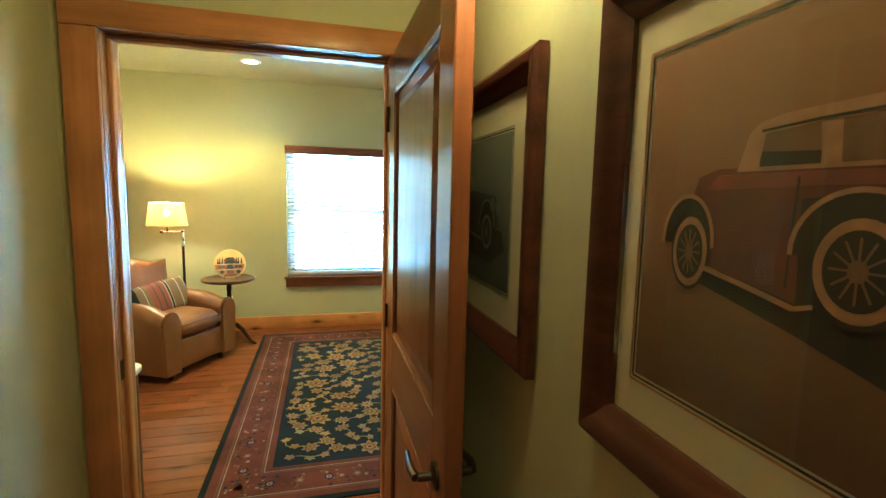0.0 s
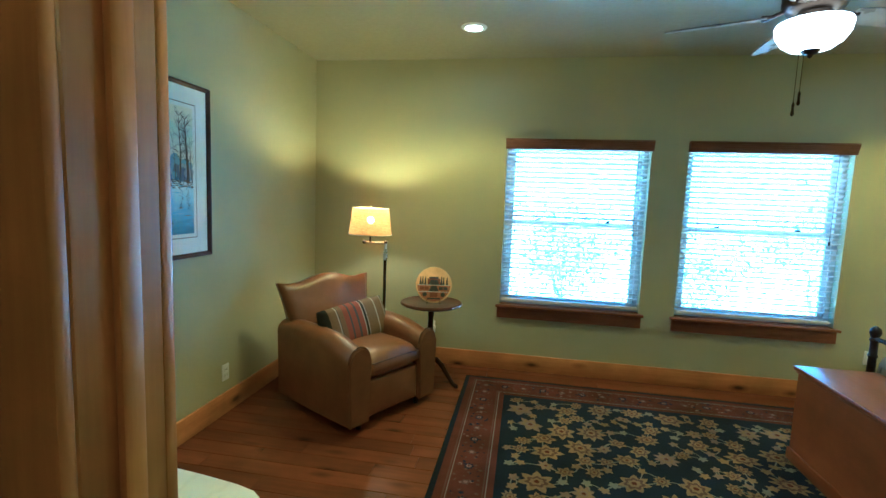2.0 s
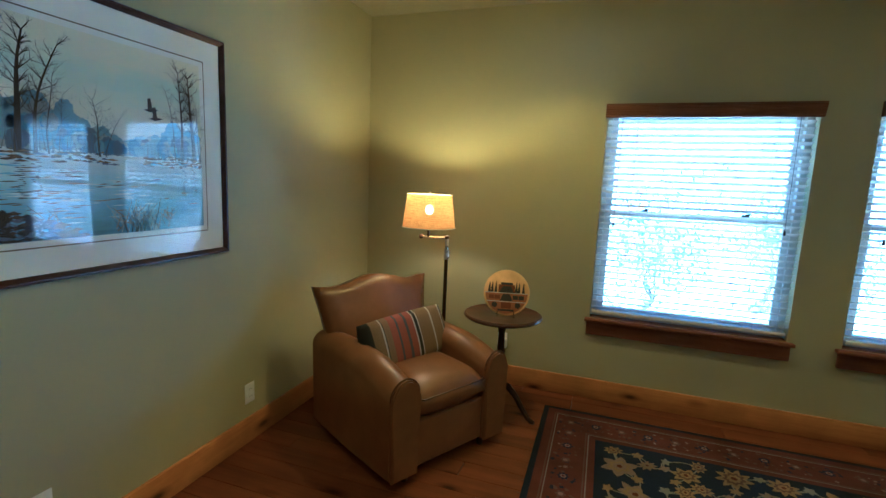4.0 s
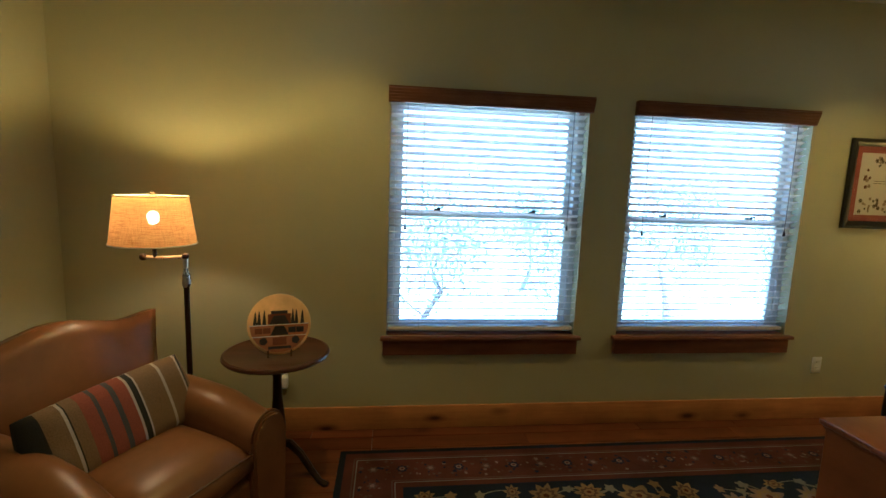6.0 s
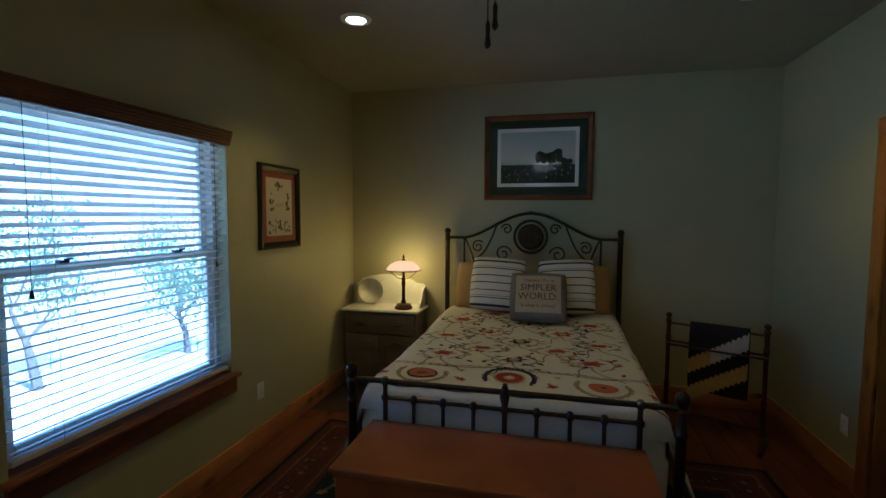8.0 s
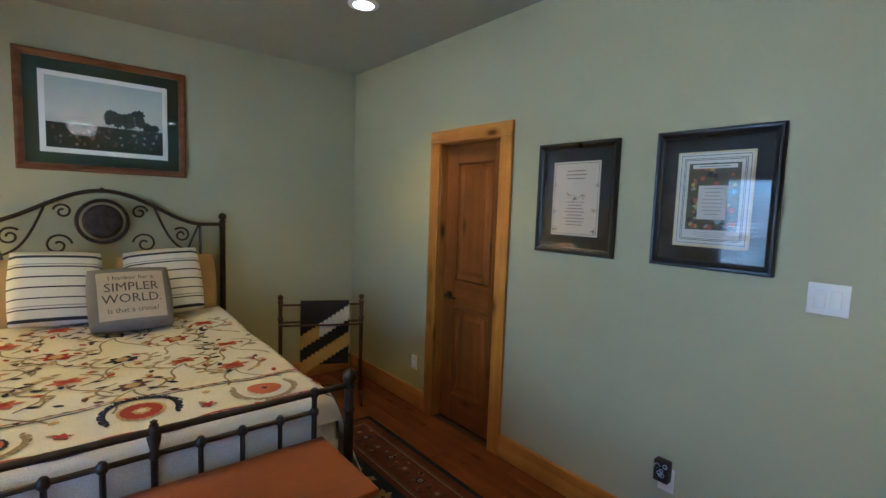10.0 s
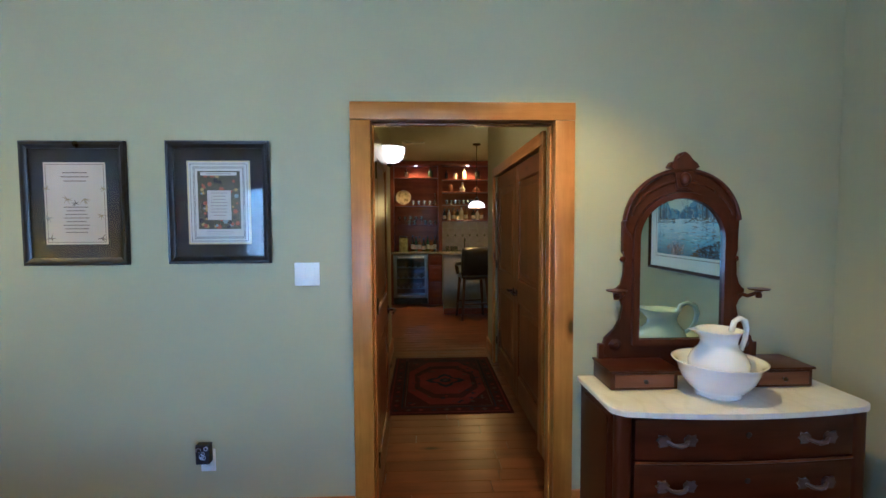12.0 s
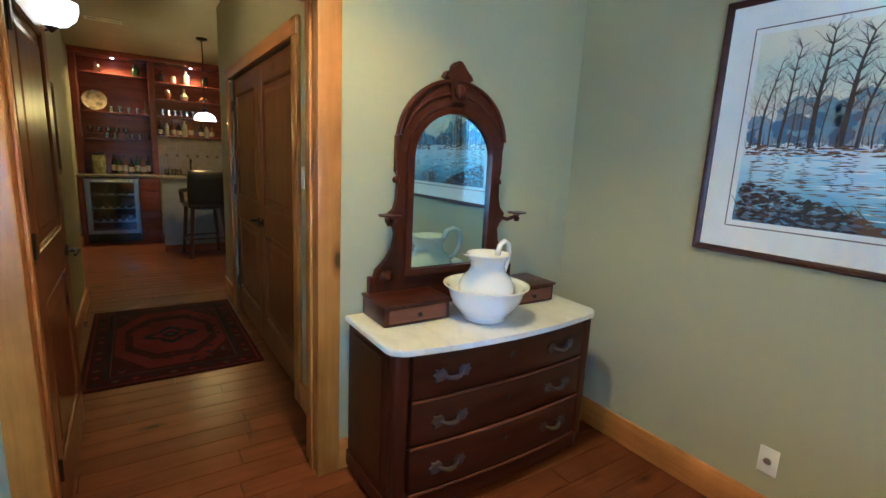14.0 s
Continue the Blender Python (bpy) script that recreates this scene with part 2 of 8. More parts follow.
def ball(bm, c, r, n=12, sz=1.0):
    bmesh.ops.create_uvsphere(bm, u_segments=n, v_segments=max(6, n // 2 + 1), radius=r, matrix=Matrix.Translation(c) @ Matrix.Diagonal((1, 1, sz, 1)))
    return bm


def wall(name, axis, f0, f1, a0, a1, z0, z1, holes=(), label="", material=None):
    """A wall of thickness f0..f1, running a0..a1 along the other axis, with holes (a, a, z, z) through it."""
    bm = bmesh.new()
    cuts = sorted({a0, a1, *(h[0] for h in holes), *(h[1] for h in holes)})
    for p, q in zip(cuts, cuts[1:]):
        zs = sorted([(h[2], h[3]) for h in holes if h[0] < (p + q) / 2 < h[1]])
        lo = z0
        spans = []
        for h0, h1 in zs:
            spans.append((lo, h0))
            lo = h1
        spans.append((lo, z1))
        for s0, s1 in spans:
            if s1 - s0 > 1e-4:
                if axis == "x":
                    box(bm, p, f0, s0, q, f1, s1)
                else:
                    box(bm, f0, p, s0, f1, q, s1)
    bmesh.ops.remove_doubles(bm, verts=bm.verts, dist=1e-5)
    ob = part(name, bm, material or M_WALL)
    return tagged(ob, label or "sage green painted plaster wall", "wall", kind="structure")


# ---- structure ----
W1, W2, WZ0, WZ1 = (-0.33, 0.875), (1.165, 2.385), 0.608, 2.09
DX0, DX1, DZ = -0.63, 0.295, 2.065  # door opening into the hall
CX0, CX1 = 2.285, 2.885  # closet door
wall("wall_north", "x", YW, YW + 0.16, XL - 0.15, XR + 0.15, 0, ZC, [(*W1, WZ0, WZ1), (*W2, WZ0, WZ1)])
wall("wall_south", "x", YD - 0.13, YD, XL - 0.15, XR + 0.15, 0, ZC, [(DX0 - 0.02, DX1 + 0.02, 0, DZ + 0.02), (CX0 - 0.02, CX1 + 0.02, 0, DZ)])
wall("wall_west", "y", XL - 0.15, XL, YD, YW, 0, ZC)
wall("wall_east", "y", XR, XR + 0.15, YD, YW, 0, ZC)
YH = YD - 0.13
wall("wall_hall_west", "y", HW - 0.12, HW, -1.32, YH, 0, ZC, [(-0.75, 1.265, 0, 2.07)])
wall("wall_hall_east", "y", HE, HE + 0.12, -1.32, YH, 0, ZC)
wall("wall_bar_east", "y", 0.68, 0.80, -5.25, -1.32, 0, ZC)
wall("wall_bar_jog", "x", -1.32, -1.20, HE + 0.12, 0.80, 0, ZC)
wall("wall_bar_north", "x", -1.32, -1.20, -3.6, HW - 0.12, 0, ZC)
wall("wall_bar_west", "y", -3.72, -3.6, -5.25, -1.2, 0, ZC)
wall("wall_bar_south", "x", -5.25, -5.13, -3.6, 0.68, 0, ZC)
wall("wall_closet_back", "x", 1.0, 1.1, 2.0, 3.2, 0, ZC)
wall("wall_closet_side", "y", 1.95, 2.05, 1.1, YH, 0, ZC)
wall("wall_closet_end", "y", 3.15, 3.25, 1.1, YH, 0, ZC)
wall("wall_linen", "y", -1.6, -1.5, -1.2, YH, 0, ZC)
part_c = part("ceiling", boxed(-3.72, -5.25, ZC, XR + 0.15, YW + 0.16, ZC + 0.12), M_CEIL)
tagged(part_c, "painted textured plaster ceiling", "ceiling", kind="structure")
floor = part("floor", boxed(-3.72, -5.25, -0.12, XR + 0.15, YW + 0.16, -0.012), M_SUBFLOOR)
tagged(floor, "glossy brown hand-scraped wood plank floor", "floor", kind="structure")


def casing(name, axis, face, out, a0, a1, ztop, w=0.1, th=0.022):
    """Flat trim boards round an opening, on the wall's face; out is the side it stands proud to."""
    t = thing(name, "knotty alder door casing with square corners", "door casing", kind="structure")
    d0, d1 = (face, face + out * th)
    for nm, b in (("jamb_casing", (a0 - w, a0, 0, ztop)), ("jamb_casing", (a1, a1 + w, 0, ztop)), ("head_casing", (a0 - w, a1 + w, ztop, ztop + 0.087))):
        lo, hi = min(d0, d1), max(d0, d1)
        if nm == "head_casing":
            hi, lo = (hi + 0.003, lo) if out > 0 else (hi, lo - 0.003)
        q = boxed(b[0], lo, b[2], b[1], hi, b[3], 0.004, 2) if axis == "x" else boxed(lo, b[0], b[2], hi, b[1], b[3], 0.004, 2)
        part(nm, q, M_TRIM["z" if nm == "jamb_casing" else axis], t, smooth=True)
    return t


casing("door_casing", "x", YD, 1, DX0, DX1, DZ)
casing("door_casing", "x", YH, -1, DX0, DX1, DZ)
casing("door_casing", "x", YD, 1, CX0, CX1, DZ - 0.02)
casing("door_casing", "y", HW, 1, -0.73, 1.255, 2.06)
jamb = thing("door_frame", "alder door jamb with rounded stops and hinges", "door frame", kind="structure")
for x0, x1, sx in ((DX0 - 0.018, DX0, 1), (DX1, DX1 + 0.018, -1)):
    part("jamb", boxed(x0, YH, 0, x1, YD, DZ + 0.018, 0.002), M_TRIM["z"], jamb)
    s = DX0 if sx > 0 else DX1
    part("stop", boxed(min(s, s + sx * 0.012), YH + 0.05, 0, max(s, s + sx * 0.012), YH + 0.085, DZ - 0.012, 0.004, 2), M_TRIM["z"], jamb, smooth=True)
part("head", boxed(DX0, YH, DZ, DX1, YD, DZ + 0.018, 0.002), M_DOOR["x"], jamb)
part("stop", boxed(DX0, YH + 0.05, DZ - 0.012, DX1, YH + 0.085, DZ, 0.004, 2), M_DOOR["x"], jamb, smooth=True)
part("strike_plate", boxed(DX0 - 0.0005, YH + 0.02, 0.90, DX0 + 0.002, YH + 0.045, 0.97, 0.001), M_BRONZE, jamb, "dark bronze strike plate")

# baseboards
for nm, b, ax in (
    ("baseboard", (XL + 0.02, YW - 0.02, XR - 0.02, YW), "x"),
    ("baseboard", (XL, YD, XL + 0.02, YW), "y"),
    ("baseboard", (XR - 0.02, YD, XR, YW), "y"),
    ("baseboard", (XL + 0.02, YD, DX0 - 0.1, YD + 0.02), "x"),
    ("baseboard", (DX1 + 0.1, YD, CX0 - 0.1, YD + 0.02), "x"),
    ("baseboard", (CX1 + 0.1, YD, XR - 0.02, YD + 0.02), "x"),
    ("baseboard", (HE - 0.02, -1.34, HE, YH), "y"),
    ("baseboard", (HW, 1.355, HW + 0.02, YH - 0.03), "y"),
    ("baseboard", (HW, -1.32, HW + 0.02, -0.83), "y"),
    ("baseboard", (HW - 0.12, -1.34, HW + 0.02, -1.32), "x"),
    ("baseboard", (0.66, -4.45, 0.68, -1.34), "y"),
):
    t = part(nm, boxed(b[0], b[1], 0, b[2], b[3], 0.15, 0.006, 2), M_TRIM[ax], smooth=True)
    tagged(t, "knotty alder baseboard with eased top edge", "baseboard", kind="structure")


# ---- windows ----
def window(name, x0, x1, n):
    t = thing(name, "almond double-hung window without casing, stained sill below", "window", kind="structure")
    yo = YW + 0.075
    for nm, b in (
        ("frame_side", (x0, yo, WZ0, x0 + 0.04, YW + 0.15, WZ1)), ("frame_side", (x1 - 0.04, yo, WZ0, x1, YW + 0.15, WZ1)),
        ("frame_head", (x0 + 0.04, yo, WZ1 - 0.04, x1 - 0.04, YW + 0.15, WZ1)), ("frame_foot", (x0 + 0.04, yo, WZ0, x1 - 0.04, YW + 0.15, WZ0 + 0.035)),
    ):
        part(nm, boxed(*b[:3], *b[3:], 0.003), M_VINYL, t)
    zm = 1.362
    for nm, y, z0, z1 in (("lower_sash", yo + 0.012, WZ0 + 0.035, zm + 0.022), ("upper_sash", yo + 0.045, zm - 0.022, WZ1 - 0.04)):
        bm = bmesh.new()
        a, b, w, d = x0 + 0.04, x1 - 0.04, 0.042, 0.028
        box(bm, a, y, z0, a + w, y + d, z1, 0.004)
        box(bm, b - w, y, z0, b, y + d, z1, 0.004)
        box(bm, a + w, y, z0, b - w, y + d, z0 + w, 0.004)
        box(bm, a + w, y, z1 - w, b - w, y + d, z1, 0.004)
        s = part(nm, bm, M_VINYL, t)
        g = part("pane", boxed(a + w - 0.004, y + 0.012, z0 + w - 0.004, b - w + 0.004, y + 0.016, z1 - w + 0.004), M_GLASS, s)
        g.visible_shadow = False
    for sx in (x0 + 0.30, x1 - 0.30):
        lk = bmesh.new()
        box(lk, sx - 0.02, yo - 0.004, zm + 0.022, sx + 0.02, yo + 0.03, zm + 0.034, 0.003)
        box(lk, sx - 0.004, yo - 0.014, zm + 0.034, sx + 0.03, yo + 0.004, zm + 0.042, 0.002)
        part("sash_lock", lk, M_BRONZE, t)
    sill = bmesh.new()
    box(sill, x0 - 0.035, YW - 0.05, WZ0 - 0.022, x1 + 0.035, YW, WZ0 - 0.001, 0.004, 2)
    box(sill, x0 + 0.001, YW, WZ0 + 0.0005, x1 - 0.001, yo, WZ0 + 0.003)
    part("window_sill", sill, M_SILL, t, "brown stained sill", smooth=True)
    part("apron", boxed(x0 - 0.02, YW - 0.024, WZ0 - 0.122, x1 + 0.02, YW, WZ0 - 0.024, 0.005, 2), M_SILL, t, smooth=True)
    return t


window("window_1", *W1, 1)
window("window_2", *W2, 2)

M_VAL = wood("valance_stain", (0.22, 0.10, 0.05), (0.12, 0.052, 0.027), "x", 1.0, 0.4)
M_CORD = plain("ladder_cord", (0.5, 0.45, 0.36), 0.8)
SLAT = None


def blind(x0, x1):
    global SLAT
    t = thing("venetian_blind", "cream slatted blind, slats tilted open, under a moulded brown valance", "blind", Matrix.Translation(((x0 + x1) / 2, YW, 0)), "blinds in the windows")
    w = (x1 - x0) / 2
    prof = [(0.0, 0.0), (-0.022, 0.0)]
    for k in range(5):
        prof += [(-0.026 - 0.005 * k + 0.004 * math.cos(a), 0.008 + 0.0155 * k + 0.0062 * math.sin(a)) for a in (-2.2, -2.7, -3.14, 2.7, 2.2)]
    prof += [(-0.044, 0.079), (-0.050, 0.081), (-0.050, 0.086), (0.0, 0.086)]
    bm = bmesh.new()
    m = Matrix(((0, 0, 1, -w - 0.012), (1, 0, 0, 0), (0, 1, 0, 2.004), (0, 0, 0, 1)))
    prism(bm, prof, 2 * w + 0.024, m)
    part("valance", bm, M_VAL, t, "moulded brown stained valance")
    part("head_rail", boxed(-w + 0.006, 0.004, 2.03, w - 0.006, 0.058, WZ1 - 0.003, 0.003), M_SLAT, t)
    if SLAT is None:
        sb, cols = bmesh.new(), []
        for k in range(7):
            y = -0.025 + 0.05 * k / 6
            zz = 0.0035 * (1 - (y / 0.025) ** 2)
            cols.append([sb.verts.new((sx * (w - 0.008), y, zz + dz)) for sx, dz in ((-1, 0), (1, 0), (1, 0.0028), (-1, 0.0028))])
        for a, b in zip(cols, cols[1:]):
            for k in range(4):
                sb.faces.new((a[k], a[(k + 1) % 4], b[(k + 1) % 4], b[k]))
        sb.faces.new(cols[0])
        sb.faces.new(cols[-1][::-1])
        SLAT = done(sb, "slat")
        SLAT.materials.append(M_SLAT)
    z, rng = 0.683, random.Random(4)
    while z < 2.015:
        part("slat", SLAT, None, t, at=pose(0, 0.032, z, -21 + rng.uniform(-1.2, 1.2), rng.uniform(-0.12, 0.12), 0))
        z += 0.0432
    part("bottom_rail", boxed(-w + 0.008, 0.008, 0.638, w - 0.008, 0.058, 0.661, 0.004, 2), M_SLAT, t)
    for cx in (-w + 0.2, w - 0.2):
        for cy in (0.006, 0.059):
            part("ladder_cord", tube(bmesh.new(), [(cx, cy, 0.65), (cx, cy, 2.06)], 0.0013, 5), M_CORD, t)
    bm = tube(bmesh.new(), [(w - 0.10, -0.008, 2.02), (w - 0.10, -0.006, 1.32)], 0.0014, 5)
    lathe(bm, [(0.002, 0.03), (0.006, 0.02), (0.009, 0.0), (0.004, -0.006)], 8, (w - 0.10, -0.006, 1.29))
    part("pull_cord", bm, M_BRONZE, t)
    bm = tube(bmesh.new(), [(-w + 0.10, -0.008, 2.02), (-w + 0.10, -0.006, 1.30)], 0.0014, 5)
    lathe(bm, [(0.002, 0.03), (0.006, 0.02), (0.009, 0.0), (0.004, -0.006)], 8, (-w + 0.10, -0.006, 1.27))
    part("pull_cord", bm, M_BRONZE, t)


blind(*W1)
blind(W2[0] + 0.01, W2[1] - 0.01)


# ---- outside ----
def ground_mat():
    m, n, l, b = nodes_of("pale_caliche_ground")
    v = coords(n, l, shift=False)
    big, small = noise_tex(n, l, v, 0.35, 5.0), noise_tex(n, l, v, 14.0, 4.0)
    c = ramp(n, l, big, [(0.42, (0.58, 0.54, 0.45)), (0.58, (0.45, 0.41, 0.30)), (0.70, (0.18, 0.21, 0.09))])
    c = mixc(n, l, 0.5, c, ramp(n, l, small, [(0.3, (0.6,) * 3), (0.7, (1.15,) * 3)]), "MULTIPLY")
    l.new(c, b.inputs["Base Color"])
    b.inputs["Roughness"].default_value = 0.95
    bump(n, l, b, small, 0.5, 0.03)
    return m


g = bmesh.new()
bmesh.ops.create_grid(g, x_segments=60, y_segments=60, size=400, matrix=Matrix.Translation((0, 200, -0.6)))
for vert in g.verts:
    if vert.co.y > 9:
        vert.co.z -= 1.6
    if vert.co.y > 30:
        vert.co.z += 1.2 * noise.noise((vert.co.x * 0.02, vert.co.y * 0.02, 0.3))
gr = part("ground", g, ground_mat())
tagged(gr, "pale dry stony yard with patches of grass", "ground", kind="structure")

M_BARK = plain("oak_bark", (0.10, 0.085, 0.07), 0.95, vary=0.3, scale=14, bumps=0.6)


def leaf_mat():
    m, n, l, b = nodes_of("oak_leaf")
    geo = n.new("ShaderNodeNewGeometry")
    c = ramp(n, l, geo.outputs["Random Per Island"], [(0.0, (0.12, 0.17, 0.09)), (0.6, (0.15, 0.20, 0.11)), (1.0, (0.18, 0.23, 0.13))])
    l.new(c, b.inputs["Base Color"])
    b.inputs["Roughness"].default_value = 0.6
    tl, mx = n.new("ShaderNodeBsdfTranslucent"), n.new("ShaderNodeMixShader")
    l.new(c, tl.inputs[0])
    mx.inputs[0].default_value = 0.4
    l.new(b.outputs[0], mx.inputs[1])
    l.new(tl.outputs[0], mx.inputs[2])
    l.new(mx.outputs[0], n["Material Output"].inputs[0])
    return m


M_LEAF = leaf_mat()


def tree(x, y, h, spread, seed, leaves=3000):
    rng = random.Random(seed)
    t = thing("oak_tree", "small spreading live oak with crooked limbs and loose leaves", "tree", Matrix.Translation((x, y, -0.65 - 1.6 * min(1.0, y / 13.33))), "oaks outside the windows")
    bm, tips = bmesh.new(), []

    def limb(p, d, length, r, depth):
        pts, rs, q = [p.copy()], [r], p.copy()
        for k in range(5):
            d = (d + Vector((rng.uniform(-0.3, 0.3), rng.uniform(-0.3, 0.3), rng.uniform(-0.12, 0.25)))).normalized()
            q = q + d * length / 5
            pts.append(q.copy())
            rs.append(r * (1 - 0.13 * (k + 1)))
        tube(bm, pts, rs, 7)
        if depth < 3:
            for _ in range(3 if depth else 4):
                a = rng.uniform(0, 6.28)
                nd = (d * 0.6 + Vector((math.cos(a), math.sin(a), rng.uniform(0.0, 0.6)))).normalized()
                limb(pts[rng.randint(3, 5)], nd, length * rng.uniform(0.6, 0.8), rs[-1] * 0.75, depth + 1)
        if depth >= 1:
            tips.extend(pts[2:])

    limb(Vector((0, 0, 0)), Vector((rng.uniform(-0.2, 0.2), 0, 1)), h * 0.36, 0.05 * h * 0.45, 0)
    part("trunk", bm, M_BARK, t, smooth=True)
    verts, faces = [], []
    for _ in range(leaves):
        c = rng.choice(tips) + Vector([rng.gauss(0, spread) for _ in range(3)])
        e = Euler([rng.uniform(0, 6.28) for _ in range(3)]).to_matrix()
        s = rng.uniform(0.03, 0.075)
        k = len(verts)
        for px, py in ((-1, 0), (-0.2, -0.45), (1, 0), (-0.2, 0.45)):
            verts.append(c + e @ Vector((px * s, py * s, 0)))
        faces.append((k, k + 1, k + 2, k + 3))
    me = bpy.data.meshes.new("crown")
    me.from_pydata(verts, [], faces)
    part("crown", me, M_LEAF, t)


tree(0.4, 12.4, 5.0, 0.30, 3, 2200)
tree(3.9, 13.0, 4.8, 0.30, 8, 1900)
tree(7.4, 14.5, 5.2, 0.34, 11, 2600)
tree(10.5, 13.5, 4.4, 0.32, 13)
tree(-4.6, 13.0, 4.0, 0.3, 17)
tree(15.0, 18.0, 5.0, 0.38, 19)
tree(4.5, 19.0, 4.6, 0.4, 23)
tree(-9.0, 19.0, 5.0, 0.38, 29)


# ---- doors ----
def door_leaf(name, label, m, w, h, knob, hinges=True, lever=True):
    """A two-panel leaf along local x, 40 mm thick along local y. knob: x of the handle; hinges at x = 0."""
    t = thing(name, label, "door", m, kind="structure")
    st, d = 0.115, 0.04
    rails = ((0.0, 0.20), (0.86, 1.055), (h - 0.135, h))
    part("stile", boxed(0, 0, 0, st, d, h, 0.003), M_DOOR["z"], t)
    part("stile", boxed(w - st, 0, 0, w, d, h, 0.003), M_DOOR["z"], t)
    for z0, z1 in rails:
        part("rail", boxed(st, 0.0005, z0, w - st, d - 0.0005, z1, 0.003), M_DOOR["x"], t)
    for (_, z0), (z1, _) in zip(rails, rails[1:]):
        bm = bmesh.new()
        box(bm, st, 0.014, z0, w - st, d - 0.014, z1)
        for y, s in ((0.014, -1), (d - 0.014, 1)):
            e = 0.045
            p = [(st + e, z0 + e), (w - st - e, z0 + e), (w - st - e, z1 - e), (st + e, z1 - e)]
            q = [(a + (0.03 if a < w / 2 else -0.03), c + (0.03 if c < (z0 + z1) / 2 else -0.03)) for a, c in p]
            lo = [bm.verts.new((a, y, c)) for a, c in p]
            hi = [bm.verts.new((a, y + s * 0.009, c)) for a, c in q]
            bm.faces.new(hi)
            for k in range(4):
                bm.faces.new((lo[k], lo[(k + 1) % 4], hi[(k + 1) % 4], hi[k]))
        part("panel", bm, M_DOOR["z"], t)
        for y, s in ((0.014, -1), (d - 0.014, 1)):
            mb = bmesh.new()
            tube(mb, [(st + 0.006, y + s * 0.004, z0 + 0.006), (w - st - 0.006, y + s * 0.004, z0 + 0.006), (w - st - 0.006, y + s * 0.004, z1 - 0.006), (st + 0.006, y + s * 0.004, z1 - 0.006)], 0.010, 6, True)
            part("panel_moulding", mb, M_DOOR["z"], t, smooth=True)
    for s, y in ((-1, 0.0), (1, d)):
        hb = bmesh.new()
        turn = Matrix.Rotation(radians(90), 4, "X") if s < 0 else Matrix.Rotation(radians(-90), 4, "X")
        lathe(hb, [(0.032, 0.0), (0.032, 0.006), (0.024, 0.010), (0.010, 0.012), (0.010, 0.042)], 16, (knob, y, 0.935), turn)
        if lever:
            side = 1 if knob < w / 2 else -1
            tube(hb, [(knob, y + s * 0.046, 0.935), (knob + side * 0.03, y + s * 0.052, 0.937), (knob + side * 0.07, y + s * 0.05, 0.933), (knob + side * 0.115, y + s * 0.045, 0.93)], [0.010, 0.010, 0.008, 0.007], 8)
        else:
            ball(hb, (knob, y + s * 0.055, 0.935), 0.027, 14)
        part("door_handle", hb, M_BRONZE, t, "dark bronze door handle", smooth=True)
    if hinges:
        for z in (0.20, h / 2 + 0.03, h - 0.26):
            b = bmesh.new()
            box(b, -0.002, 0.004, z, 0.0005, d - 0.004, z + 0.09, 0.0008)
            tube(b, [(-0.004, -0.006, z), (-0.004, -0.006, z + 0.09)], 0.006, 8)
            part("hinge", b, M_BRONZE, t, "dark bronze butt hinge")
    return t


door_leaf("door_1", "open two-panel knotty alder door with bronze lever handle", pose(DX1 - 0.003, YH - 0.03, 0.008, 0, 0, -90), 0.86, 2.045, 0.79)
door_leaf("door_2", "closed two-panel knotty alder closet door with bronze knob", pose(CX0 + 0.003, YD - 0.10, 0.008), CX1 - CX0 - 0.006, 2.03, CX1 - CX0 - 0.075, False)
door_leaf("door_3", "closed leaf of dark alder double closet doors", pose(HW - 0.02, -0.725, 0.008, 0, 0, 90), 0.985, 2.045, 0.922, True)
door_leaf("door_4", "closed leaf of dark alder double closet doors", pose(HW - 0.06, 1.252, 0.008, 0, 0, -90), 0.985, 2.045, 0.922, True)
cj = thing("closet_frame", "alder closet door jamb", "door frame", kind="structure")
for x0, x1 in ((CX0 - 0.018, CX0), (CX1, CX1 + 0.018)):
    part("jamb", boxed(x0, YD - 0.128, 0, x1, YD - 0.001, DZ - 0.002, 0.002), M_TRIM["z"], cj)
part("head", boxed(CX0, YD - 0.128, DZ - 0.022, CX1, YD - 0.001, DZ - 0.004, 0.002), M_TRIM["x"], cj)


# ---- ceiling fittings ----
for cx, cy in CANS:
    t = thing("recessed_downlight", "lit round white recessed ceiling downlight", "downlight", Matrix.Translation((cx, cy, ZC)), "downlights in the ceiling")
    part("trim_ring", lathe(bmesh.new(), [(0.058, -0.001), (0.062, -0.010), (0.080, -0.009), (0.092, -0.004), (0.094, 0.0005), (0.058, 0.0005)], 28), M_WHITE, t, smooth=True)
    part("lens", lathe(bmesh.new(), [(0.0, -0.003), (0.045, -0.003), (0.058, -0.001)], 24), M_CANGLOW, t, "glowing lens", smooth=True)


